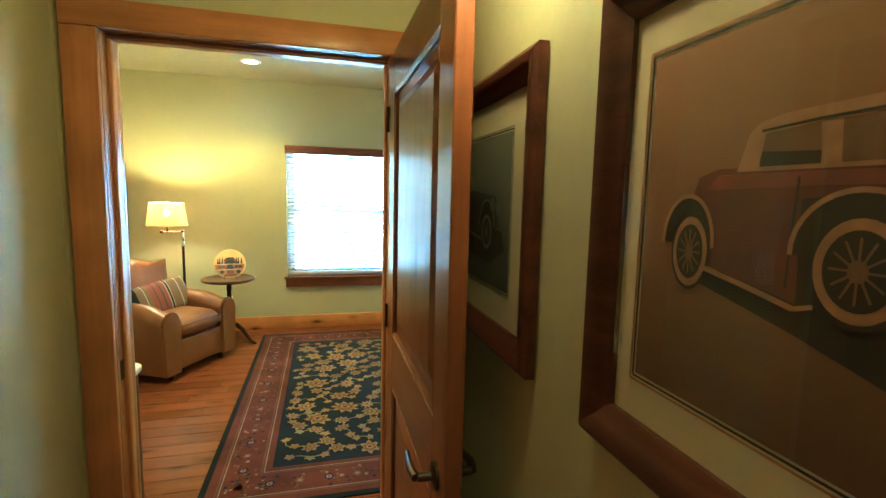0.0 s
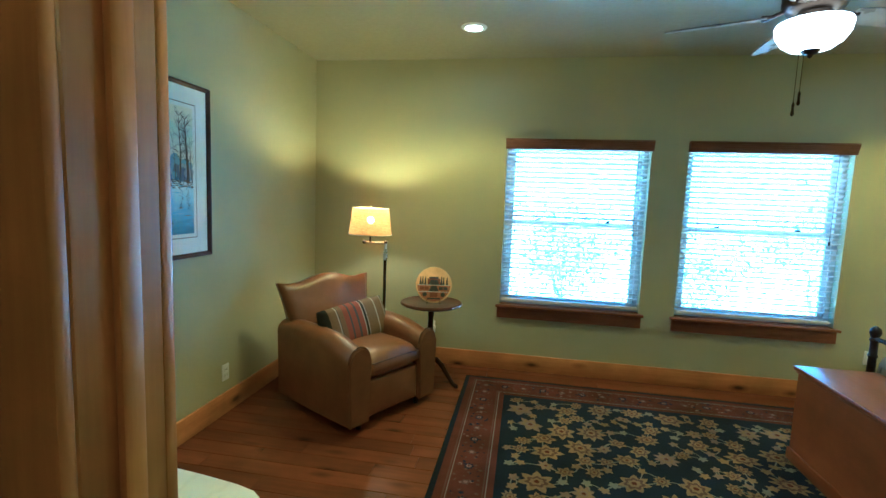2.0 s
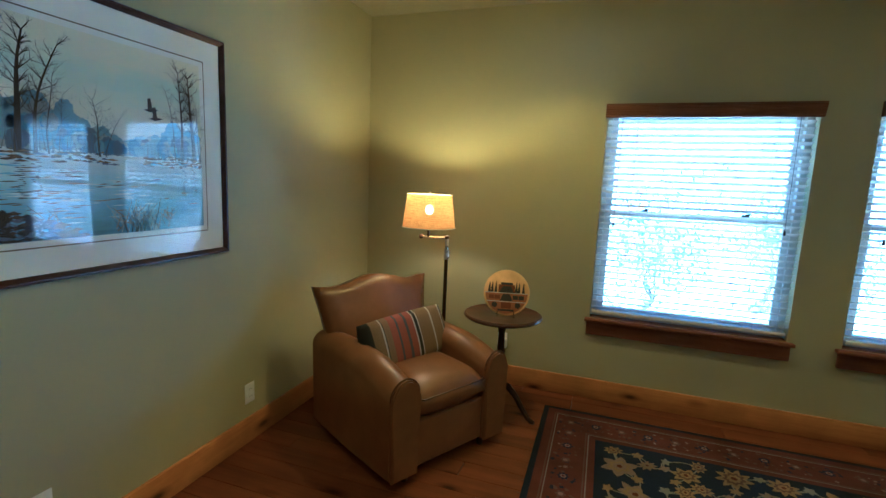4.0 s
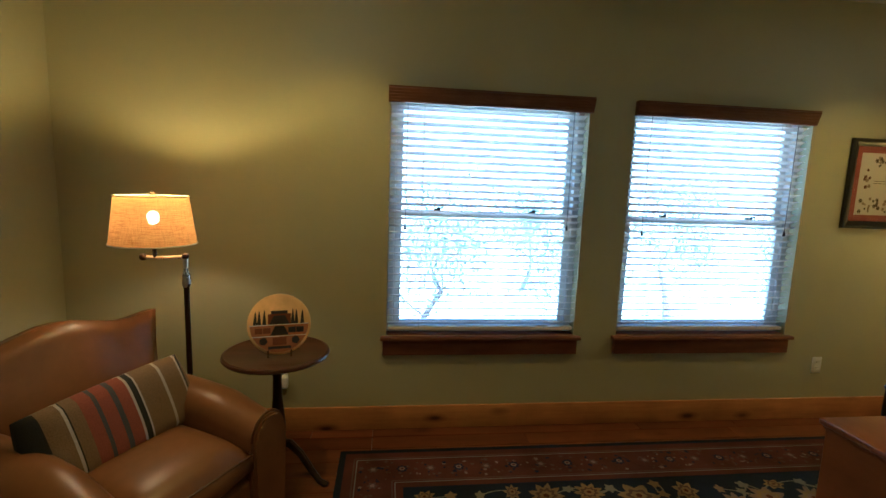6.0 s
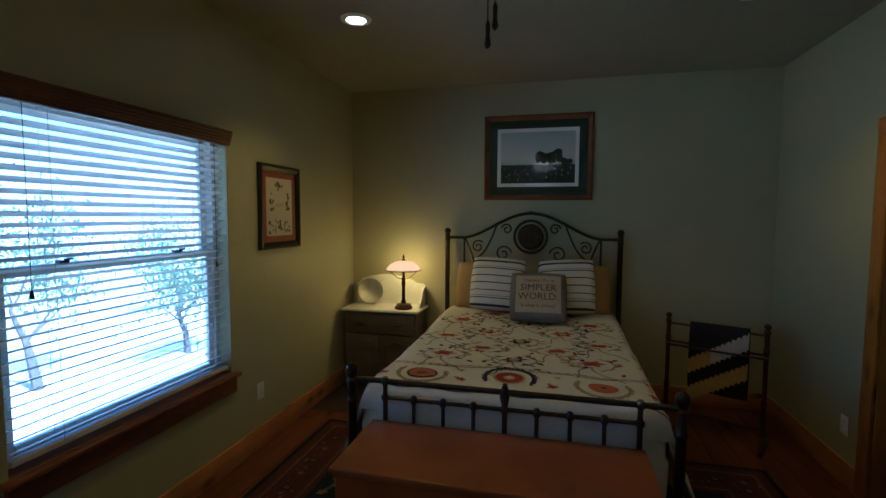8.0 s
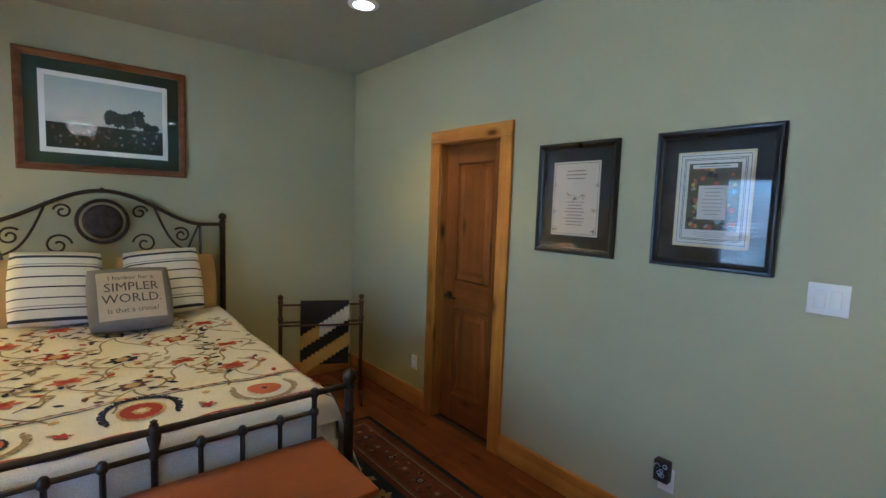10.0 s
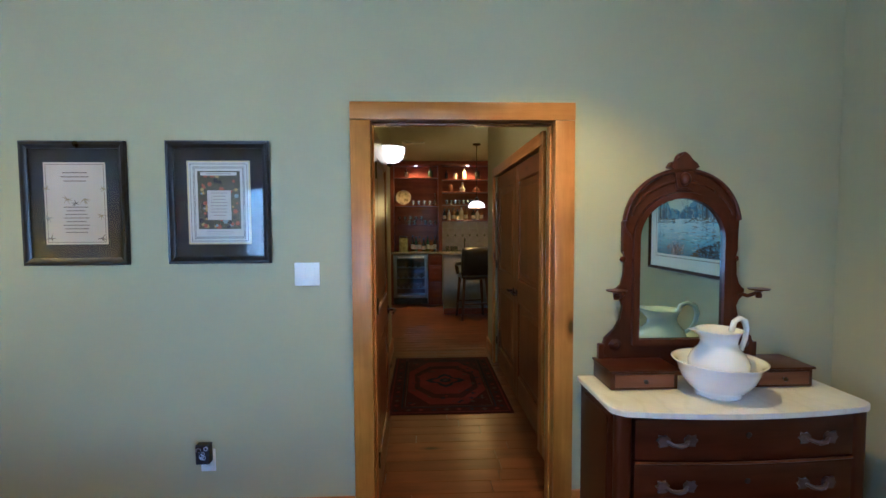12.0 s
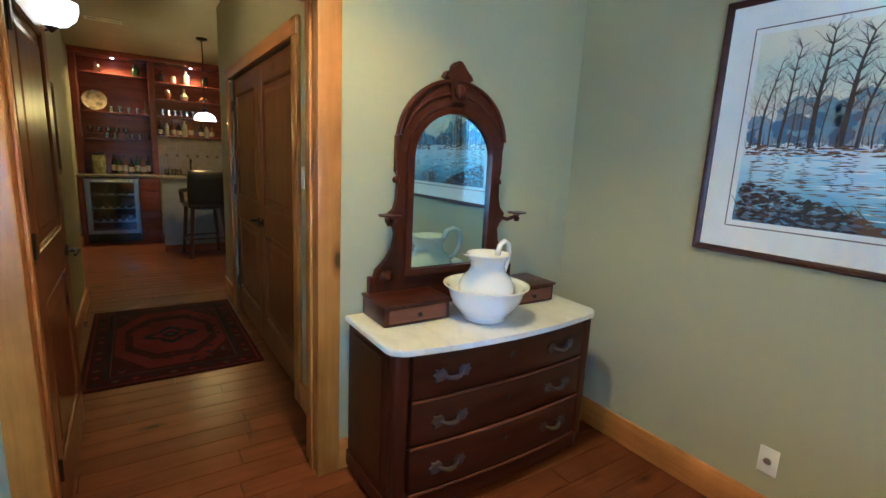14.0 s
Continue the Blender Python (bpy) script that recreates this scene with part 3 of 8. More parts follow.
def vent(x, y, w, d, z):
    t = thing("ceiling_vent", "white louvred air vent set in the ceiling", "air vent", Matrix.Translation((x, y, z)))
    bm = bmesh.new()
    for a, b, c, e in ((-w, -d, w, -d + 0.03), (-w, d - 0.03, w, d), (-w, -d + 0.03, -w + 0.03, d - 0.03), (w - 0.03, -d + 0.03, w, d - 0.03), (-0.008, -d + 0.03, 0.008, d - 0.03)):
        box(bm, a, b, -0.008, c, e, 0.0, 0.002)
    part("frame", bm, M_WHITE, t)
    part("backing", boxed(-w + 0.03, -d + 0.03, -0.0015, w - 0.03, d - 0.03, -0.0005), M_BLACK, t)
    me = done(boxed(-0.004, -d + 0.03, -0.006, 0.004, d - 0.03, -0.002), "slat")
    me.materials.append(M_WHITE)
    k = -w + 0.045
    while k < w - 0.035:
        part("slat", me, None, t, at=pose(k, 0, 0, 0, 35 if k < 0 else -35, 0))
        k += 0.022


vent(-1.01, 4.10, 0.14, 0.09, ZC)
vent(0.17, -2.71, 0.17, 0.07, ZC)


def fan(x, y):
    t = thing("ceiling_fan", "dark bronze five-blade ceiling fan with lit frosted bowl", "ceiling fan", Matrix.Translation((x, y, 0)))
    blade_m = plain("fan_blade", (0.30, 0.27, 0.24), 0.3, vary=0.15, coat=0.4)
    part("canopy", lathe(bmesh.new(), [(0.0, ZC), (0.07, ZC), (0.072, ZC - 0.02), (0.05, ZC - 0.06), (0.02, ZC - 0.075)], 24), M_BRONZE, t, smooth=True)
    part("downrod", tube(bmesh.new(), [(0, 0, ZC - 0.07), (0, 0, 2.56)], 0.013, 10), M_BRONZE, t)
    part("motor", lathe(bmesh.new(), [(0.02, 2.60), (0.05, 2.59), (0.115, 2.565), (0.13, 2.53), (0.13, 2.49), (0.11, 2.455), (0.07, 2.44), (0.06, 2.415), (0.085, 2.405), (0.10, 2.398)], 28), M_BRONZE, t, smooth=True)
    part("bowl", lathe(bmesh.new(), [(0.10, 2.402), (0.144, 2.400), (0.149, 2.388), (0.142, 2.35), (0.118, 2.312), (0.083, 2.287), (0.03, 2.277), (0.0, 2.276)], 32), glow("fan_bowl_glass", (1.0, 0.66, 0.32), 0.4), t, "glowing frosted glass bowl", smooth="all").visible_shadow = False
    part("finial", lathe(bmesh.new(), [(0.0, 2.244), (0.008, 2.249), (0.012, 2.258), (0.030, 2.266), (0.040, 2.280), (0.0, 2.282)], 14), M_BRONZE, t, smooth=True)
    for k in range(5):
        a = radians(14 + 72 * k)
        m = Matrix.Rotation(a, 4, "Z")
        iron = bmesh.new()
        tube(iron, [m @ Vector(p) for p in ((0.11, 0, 2.47), (0.16, 0, 2.452), (0.20, 0.02, 2.448))], 0.009, 6)
        tube(iron, [m @ Vector(p) for p in ((0.11, 0, 2.47), (0.16, 0, 2.452), (0.20, -0.02, 2.448))], 0.009, 6)
        part("blade_iron", iron, M_BRONZE, t)
        out = [(0.18, -0.045), (0.26, -0.060), (0.52, -0.066), (0.59, -0.052), (0.62, -0.018), (0.62, 0.018), (0.59, 0.052), (0.52, 0.066), (0.26, 0.060), (0.18, 0.045)]
        part("blade", prism(bmesh.new(), out, 0.007, m @ Matrix.Translation((0, 0, 2.445)) @ Matrix.Rotation(radians(-14), 4, "X")), blade_m, t)
    for dx, dy, z in ((-0.068, -0.045, 1.985), (-0.055, -0.060, 2.03)):
        c = tube(bmesh.new(), [(dx, dy, 2.42), (dx, dy, z + 0.05)], 0.0014, 5)
        part("pull_chain", c, M_BRONZE, t)
        part("pull_knob", lathe(bmesh.new(), [(0.002, z + 0.055), (0.006, z + 0.045), (0.005, z + 0.02), (0.008, z), (0.003, z - 0.008)], 8, (dx, dy, 0)), M_BRONZE, t, smooth=True)


fan(1.10, 3.92)


# ---- wall plates ----
def plate(x, y, z, face, kind="outlet"):
    """face: degrees of turn about z; a plate looks to local -y."""
    wide = 0.062 if kind == "double" else 0.0365
    lab = {"outlet": ("wall_outlet", "white duplex power outlet on the wall", "outlet"), "switch": ("light_switch", "white rocker light switch on the wall", "switch"),
           "double": ("light_switch", "white two-gang light switch plate on the wall", "switch"), "jack": ("wall_jack", "white wall plate with a round socket", "outlet")}[kind]
    t = thing(lab[0], lab[1], lab[2], pose(x, y, z, 0, 0, face))
    part("cover", boxed(-wide, -0.006, -0.058, wide, -0.0002, 0.058, 0.003, 2), M_PLATE, t, smooth=True)
    if kind == "outlet":
        for dz in (-0.02, 0.02):
            f = part("socket", boxed(-0.017, -0.008, dz - 0.014, 0.017, -0.0055, dz + 0.014, 0.004, 2), M_PLATE, t)
            for sx in (-0.006, 0.006):
                part("slot", boxed(sx - 0.001, -0.0084, dz - 0.003, sx + 0.001, -0.0079, dz + 0.006), M_BLACK, f)
    elif kind == "jack":
        part("socket", lathe(bmesh.new(), [(0.0, 0.0), (0.014, 0.0), (0.015, 0.006), (0.010, 0.008), (0.0, 0.006)], 14, (0, -0.0055, 0), Matrix.Rotation(radians(90), 4, "X")), M_STEEL, t, smooth=True)
    else:
        for sx in (-0.023, 0.023) if kind == "double" else (0.0,):
            part("rocker", boxed(sx - 0.0165, -0.010, -0.033, sx + 0.0165, -0.0055, 0.033, 0.003, 2), M_PLATE, t, smooth=True)
    return t


plate(2.665, YW, 0.388, 0)
plate(-0.955, YW, 0.345, 0)
plate(XL, 4.265, 0.288, 90)
plate(XL, 3.215, 0.305, 90, "jack")
plate(3.14, YD, 0.352, 180)
plate(1.135, YD, 0.36, 180)
plate(0.62, YD, 1.302, 180, "double")
plate(HW, 1.41, 1.332, 90, "switch")
warmer = thing("wax_warmer", "black filigree scent warmer plugged into the outlet", "air freshener", pose(1.142, YD + 0.008, 0.405, 0, 0, 180))
bm = bmesh.new()
box(bm, -0.034, -0.045, -0.045, 0.034, -0.001, 0.055, 0.006, 2)
part("shell", bm, M_BLACK, warmer, smooth=True)
bm, rng = bmesh.new(), random.Random(2)
for k in range(7):
    px, pz, r = rng.uniform(-0.02, 0.02), rng.uniform(-0.03, 0.04), rng.uniform(0.007, 0.013)
    tube(bm, [(px + r * math.cos(a), -0.046, pz + r * math.sin(a)) for a in (6.283 * i / 12 for i in range(12))], 0.0018, 5, True)
part("filigree", bm, M_STEEL, warmer)


freshener = thing("plug_in_freshener", "white plastic plug-in air freshener in the outlet", "air freshener", pose(-0.94, YW - 0.008, 0.325, 0, 0, 0))
part("body", boxed(-0.028, -0.046, -0.035, 0.028, -0.001, 0.04, 0.012, 3), M_PLATE, freshener, smooth=True)
part("vial", lathe(bmesh.new(), [(0.0, -0.075), (0.016, -0.073), (0.02, -0.06), (0.018, -0.04), (0.012, -0.034)], 14, (0, -0.026, 0)), clear("scent_vial", (0.85, 0.8, 0.7), 0.02), freshener, smooth=True)


# ---- rug ----
def fabric(name, col, vary=0.25, scale=60.0, rough=0.95):
    m, n, l, b = nodes_of(name)
    v = coords(n, l, shift=False)
    big, weave = noise_tex(n, l, v, 3.0, 4.0), noise_tex(n, l, v, scale * 6, 2.0)
    lo, hi = tuple(c * (1 - vary) for c in col), tuple(c * (1 + vary) for c in col)
    c = ramp(n, l, big, [(0.3, lo), (0.7, hi)])
    c = mixc(n, l, 0.55, c, ramp(n, l, weave, [(0.3, (0.65,) * 3), (0.7, (1.2,) * 3)]), "MULTIPLY")
    l.new(c, b.inputs["Base Color"])
    b.inputs["Roughness"].default_value = rough
    b.inputs["Specular IOR Level"].default_value = 0.15
    bump(n, l, b, weave, 0.35, 0.003)
    return m


F_NAVY = fabric("rug_navy", (0.009, 0.014, 0.03))
F_ROSE = fabric("rug_rose", (0.075, 0.022, 0.014), 0.35)
F_GOLD = fabric("rug_gold", (0.20, 0.13, 0.042), 0.35)
F_TAN = fabric("rug_tan", (0.18, 0.12, 0.065), 0.3)
F_BROWN = fabric("rug_brown", (0.09, 0.05, 0.03), 0.3)
F_VINE = fabric("rug_vine", (0.17, 0.15, 0.085), 0.25)


class Sheet:
    """Flat figures drawn on a surface given by place(u, v, lift)."""

    def __init__(self, place):
        self.place, self.verts, self.faces, self.ids = place, [], [], []

    def poly(self, pts, mat_id, lift):
        k = len(self.verts)
        cu, cv = sum(p[0] for p in pts) / len(pts), sum(p[1] for p in pts) / len(pts)
        self.verts.append(self.place(cu, cv, lift))
        self.verts += [self.place(u, v, lift) for u, v in pts]
        n = len(pts)
        for i in range(n):
            self.faces.append((k, k + 1 + i, k + 1 + (i + 1) % n))
            self.ids.append(mat_id)

    def rect(self, u0, v0, u1, v1, mat_id, lift):
        self.poly([(u0, v0), (u1, v0), (u1, v1), (u0, v1)], mat_id, lift)

    def ribbon(self, pts, w, mat_id, lift):
        for (a, b), (c, d) in zip(pts, pts[1:]):
            ln = math.hypot(c - a, d - b) or 1e-6
            nx, ny = -(d - b) / ln, (c - a) / ln
            wa, wb = w if isinstance(w, tuple) else (w, w)
            self.poly([(a - nx * wa, b - ny * wa), (c - nx * wb, d - ny * wb), (c + nx * wb, d + ny * wb), (a + nx * wa, b + ny * wa)], mat_id, lift)

    def flower(self, u, v, r, lobes, depth, mat_id, lift, turn=0.0, squash=1.0, lean=0.0):
        pts = []
        for i in range(lobes * 4):
            a = 2 * math.pi * i / (lobes * 4)
            q = r * (1 - depth * (0.5 - 0.5 * math.cos(lobes * a)))
            x, y = q * math.cos(a), q * squash * math.sin(a)
            pts.append((u + x * math.cos(lean) - y * math.sin(lean), v + x * math.sin(lean) + y * math.cos(lean)))
        self.poly(pts, mat_id, lift)

    def mesh(self, name, mats):
        me = bpy.data.meshes.new(name)
        me.from_pydata(self.verts, [], self.faces)
        for m in mats:
            me.materials.append(m)
        me.polygons.foreach_set("material_index", self.ids)
        return me


def big_rug(x0, y0, x1, y1):
    t = thing("area_rug", "large navy rug with gold flowers, vines and a rose border", "rug")
    part("ground_weave", boxed(x0, y0, 0.0, x1, y1, 0.009, 0.003, 2), F_NAVY, t, smooth=True)
    rng = random.Random(12)
    s = Sheet(lambda u, v, lift: (u, v, 0.009 + lift))
    bw = (0.035, 0.345)
    for a, b, c, d in ((x0 + bw[0], y0 + bw[0], x1 - bw[0], y0 + bw[1]), (x0 + bw[0], y1 - bw[1], x1 - bw[0], y1 - bw[0]), (x0 + bw[0], y0 + bw[1], x0 + bw[1], y1 - bw[1]), (x1 - bw[1], y0 + bw[1], x1 - bw[0], y1 - bw[1])):
        s.rect(a, b, c, d, 1, 0.0012)
    for q, wd, mid in ((0.085, 0.004, 4), (0.10, 0.003, 5), (0.29, 0.004, 4), (0.305, 0.003, 5)):
        s.ribbon([(x0 + q, y0 + q), (x1 - q, y0 + q), (x1 - q, y1 - q), (x0 + q, y1 - q), (x0 + q, y0 + q)], wd, mid, 0.0018)
    q = 0.19
    for a, b, c, d in ((x0 + q, y0 + q, x1 - q, y0 + q), (x0 + q, y1 - q, x1 - q, y1 - q), (x0 + q, y0 + q, x0 + q, y1 - q), (x1 - q, y0 + q, x1 - q, y1 - q)):
        ln = math.hypot(c - a, d - b)
        for i in range(int(ln / 0.155) + 1):
            f = i * 0.155 / ln
            u, v = a + (c - a) * f, b + (d - b) * f
            if i % 2:
                s.flower(u, v, 0.034, 8, 0.35, 0, 0.0020)
                s.flower(u, v, 0.018, 6, 0.2, 3, 0.0026)
                s.flower(u, v, 0.008, 6, 0.1, 1, 0.0032)
            else:
                s.flower(u, v, 0.03, 6, 0.4, 4, 0.0020)
                s.flower(u, v, 0.013, 6, 0.1, 3, 0.0026)
            for k in range(12):
                along, across = rng.uniform(-0.08, 0.08), rng.uniform(-0.075, 0.075)
                du, dv = (along, across) if abs(c - a) > abs(d - b) else (across, along)
                s.flower(u + du, v + dv, rng.uniform(0.006, 0.017), rng.choice((4, 5, 6)), 0.4, rng.choice((3, 4, 4, 0, 0)), 0.0016 + 0.00001 * k, 0, rng.uniform(0.5, 1.0), rng.uniform(0, 3))
    fx0, fx1, fy0, fy1 = x0 + 0.37, x1 - 0.37, y0 + 0.37, y1 - 0.37
    placed = []
    tries = 0
    while len(placed) < 420 and tries < 26000:
        tries += 1
        size = (0.105, 0.08, 0.058, 0.036)[0 if len(placed) < 40 else 1 if len(placed) < 95 else 2 if len(placed) < 190 else 3]
        u, v = rng.uniform(fx0 + size * 0.7, fx1 - size * 0.7), rng.uniform(fy0 + size * 0.7, fy1 - size * 0.7)
        if all(math.hypot(u - a, v - b) > 0.86 * (size + c) for a, b, c in placed):
            placed.append((u, v, size))
    for i, (u, v, r) in enumerate(placed):
        near = sorted(placed, key=lambda p: math.hypot(u - p[0], v - p[1]))[1:3]
        for a, b, c in near[: 2 if r > 0.04 else 1]:
            mx, my = (u + a) / 2 + rng.uniform(-0.05, 0.05), (v + b) / 2 + rng.uniform(-0.05, 0.05)
            pts = [((1 - f) ** 2 * u + 2 * f * (1 - f) * mx + f * f * a, (1 - f) ** 2 * v + 2 * f * (1 - f) * my + f * f * b) for f in (0, 0.2, 0.4, 0.6, 0.8, 1)]
            s.ribbon(pts, 0.0038, 5, 0.0014)
    for i, (u, v, r) in enumerate(placed):
        lean, lobes = rng.uniform(0, 6.28), rng.choice((6, 7, 8, 9))
        main = rng.choice((2, 2, 2, 3)) if r > 0.05 else rng.choice((2, 2, 3, 5))
        s.flower(u, v, r * 1.05, lobes if r > 0.04 else 5, 0.42, main, 0.0020, 0, rng.uniform(0.7, 0.95), lean)
        if r > 0.04:
            s.flower(u, v, r * 0.66, lobes, 0.3, 4 if main == 2 else 2, 0.0026, 0, 0.8, lean)
            s.flower(u, v, r * 0.42, lobes, 0.25, main, 0.0032, 0, 0.8, lean)
            s.flower(u, v, r * 0.16, 5, 0.2, 1, 0.0038)
    tagged(part("pattern", s.mesh("pattern", [F_NAVY, F_ROSE, F_GOLD, F_TAN, F_BROWN, F_VINE]), None, t), "woven gold floral pattern")
    fr = bmesh.new()
    for k in range(26):
        v = y0 + 0.1 + k * (y1 - y0 - 0.2) / 25 + rng.uniform(-0.03, 0.03)
        tube(fr, [(x0 + 0.004, v, 0.006), (x0 - rng.uniform(0.004, 0.016), v + rng.uniform(-0.02, 0.02), 0.003)], 0.0022, 4)
    tagged(part("fringe", fr, F_TAN, t), kind="stuff")


big_rug(-0.575, 2.40, 3.15, 5.395)


# ---- armchair ----
def leather(name, col):
    m, n, l, b = nodes_of(name)
    v = coords(n, l, shift=False)
    big, mid = noise_tex(n, l, v, 4.5, 5.0), noise_tex(n, l, v, 18.0, 4.0)
    grain = noise_tex(n, l, v, 240.0, 2.0)
    c = ramp(n, l, big, [(0.28, tuple(x * 0.78 for x in col)), (0.55, col), (0.75, tuple(x * 1.2 for x in col))])
    c = mixc(n, l, 0.3, c, ramp(n, l, mid, [(0.2, (0.86, 0.83, 0.8)), (0.8, (1.1,) * 3)]), "MULTIPLY")
    l.new(c, b.inputs["Base Color"])
    b.inputs["Roughness"].default_value = 0.33
    b.inputs["Specular IOR Level"].default_value = 0.35
    bump(n, l, b, grain, 0.08, 0.002)
    return m


M_LEATHER = leather("tan_leather", (0.175, 0.073, 0.012))
M_PIPING = leather("dark_leather", (0.09, 0.035, 0.01))


def cushion(bm, cx, cy, cz, w, d, h, n=10, puff=0.25, m=None):
    """A stuffed block: rounded on all sides, fuller in the middle."""
    m = m if m is not None else Matrix()
    grid = {}
    for i in range(n + 1):
        for j in range(n + 1):
            u, v = 2 * i / n - 1, 2 * j / n - 1
            e = (1 - abs(u) ** 5) * (1 - abs(v) ** 5)
            e = max(e, 0.0) ** 0.45
            x, y = cx + w / 2 * u * (1 - 0.05 * v * v), cy + d / 2 * v * (1 - 0.05 * u * u)
            for s in (-1, 1):
                z = cz + s * h / 2 * (0.35 + 0.65 * e + puff * (1 - u * u) * (1 - v * v) * 0.6)
                grid[i, j, s] = bm.verts.new(m @ Vector((x, y, z)))
    for i in range(n):
        for j in range(n):
            bm.faces.new([grid[a, b, 1] for a, b in ((i, j), (i + 1, j), (i + 1, j + 1), (i, j + 1))])
            bm.faces.new([grid[a, b, -1] for a, b in ((i, j), (i, j + 1), (i + 1, j + 1), (i + 1, j))])
    rim = [(i, 0) for i in range(n)] + [(n, j) for j in range(n)] + [(i, n) for i in range(n, 0, -1)] + [(0, j) for j in range(n, 0, -1)]
    for a, b in zip(rim, rim[1:] + rim[:1]):
        bm.faces.new((grid[*a, -1], grid[*b, -1], grid[*b, 1], grid[*a, 1]))
    return bm


def armchair(m):
    t = thing("armchair", "worn tan leather club armchair with rolled arms and camel back", "armchair", m)
    for sx in (-1, 1):
        # rolled arm: a side profile with a sloping top, rounded over
        bm, rings = bmesh.new(), []
        n = 16
        for k in range(n + 1):
            f = k / n
            y = -0.40 + 0.80 * f
            top = 0.575 + 0.055 * math.sin(math.pi * min(1, 0.30 + 0.62 * f)) - 0.045 * max(0, f - 0.7) / 0.3
            wd = 0.094 + 0.012 * math.sin(math.pi * f)
            ring = []
            for i in range(9):
                a = math.pi * i / 8
                ring.append((math.cos(a) * wd, top - wd * 0.8 + math.sin(a) * wd * 0.8))
            ring = [(wd * 0.93, 0.07)] + [(wd * 0.95, 0.30)] + ring + [(-wd * 0.95, 0.30), (-wd * 0.93, 0.07)]
            rings.append([bm.verts.new((sx * 0.325 + x, y, z)) for x, z in ring])
        for a, b in zip(rings, rings[1:]):
            for i in range(len(a) - 1):
                bm.faces.new((a[i], a[i + 1], b[i + 1], b[i]))
            bm.faces.new((a[-1], a[0], b[0], b[-1]))
        bm.faces.new(rings[0])
        bm.faces.new(rings[-1][::-1])
        part("arm", bm, M_LEATHER, t, smooth=True)
        front = bmesh.new()
        out = [(0.086 * math.cos(a), 0.480 + 0.095 * math.sin(a)) for a in (math.pi * i / 12 for i in range(13))] + [(-0.080, 0.06), (0.080, 0.06)]
        prism(front, out, 0.022, Matrix(((1, 0, 0, sx * 0.325), (0, 0, 1, 0.40), (0, 1, 0, 0), (0, 0, 0, 1))), 0.008)
        p = part("arm_front", front, M_LEATHER, t, "rounded leather arm facing", smooth=True)
        pip = tube(bmesh.new(), [(sx * 0.325 + 0.089 * math.cos(a), 0.402, 0.482 + 0.098 * math.sin(a)) for a in (math.pi * i / 12 for i in range(13))], 0.005, 6)
        part("piping", pip, M_PIPING, p, smooth=True)
    part("seat_cushion", cushion(bmesh.new(), 0, 0.115, 0.405, 0.50, 0.62, 0.19, 12, 0.16), M_LEATHER, t, "worn leather seat cushion", smooth="all")
    sc = tube(bmesh.new(), [(-0.232, -0.15, 0.445), (-0.235, 0.385, 0.445), (-0.217, 0.417, 0.445), (0.217, 0.417, 0.445), (0.235, 0.385, 0.445), (0.232, -0.15, 0.445)], 0.005, 6)
    part("piping", sc, M_PIPING, t, smooth=True)
    part("front_panel", boxed(-0.242, 0.33, 0.07, 0.242, 0.392, 0.325, 0.018, 3), M_LEATHER, t, smooth=True)
    part("base", boxed(-0.30, -0.38, 0.065, 0.30, 0.34, 0.32, 0.01, 2), M_LEATHER, t, smooth=True)
    # back: camel-hump top, leaning backwards, flared ears
    bm, n, fr, bk = bmesh.new(), 18, [], []
    for i in range(n + 1):
        u = 2 * i / n - 1
        top = 0.875 + 0.055 * math.cos(u * math.pi * 0.72) ** 2 * (1 if abs(u) < 0.694 else 0) + 0.014 * max(0, abs(u) - 0.74) / 0.26
        cf, cb = [], []
        for j in range(11):
            f = j / 10
            z = 0.30 + (top - 0.30) * f
            half = 0.345 + 0.075 * f ** 2
            bulge = 0.045 * (1 - u ** 4) * math.sin(math.pi * min(1, 0.15 + 0.85 * f))
            lean = -0.20 - 0.17 * f
            cf.append(bm.verts.new((u * half, lean + bulge - 0.02 * abs(u) ** 6, z)))
            cb.append(bm.verts.new((u * half * 0.97, lean - 0.11 + 0.03 * f, z - 0.012 * f)))
        fr.append(cf)
        bk.append(cb)
    for i in range(n):
        for j in range(10):
            bm.faces.new((fr[i][j], fr[i + 1][j], fr[i + 1][j + 1], fr[i][j + 1]))
            bm.faces.new((bk[i][j], bk[i][j + 1], bk[i + 1][j + 1], bk[i + 1][j]))
        bm.faces.new((fr[i][10], fr[i + 1][10], bk[i + 1][10], bk[i][10]))
        bm.faces.new((fr[i + 1][0], fr[i][0], bk[i][0], bk[i + 1][0]))
    for e in (0, n):
        for j in range(10):
            bm.faces.new((fr[e][j], fr[e][j + 1], bk[e][j + 1], bk[e][j]))
    bmesh.ops.bevel(bm, geom=[ed for ed in bm.edges if len(ed.link_faces) == 2 and ed.calc_face_angle(0) > 1.0], offset=0.014, segments=3, affect="EDGES")
    part("backrest", bm, M_LEATHER, t, "camel-back leather backrest with flared corners", smooth="all")
    for lx, ly in ((-0.28, 0.35), (0.28, 0.35), (-0.26, -0.36), (0.26, -0.36)):
        part("foot", lathe(bmesh.new(), [(0.018, 0.0), (0.022, 0.03), (0.028, 0.068)], 10, (lx, ly, 0)), M_BRONZE, t)
    return t


CHAIR = pose(-1.325, 4.68, 0, 0, 0, -119.5)
armchair(CHAIR)


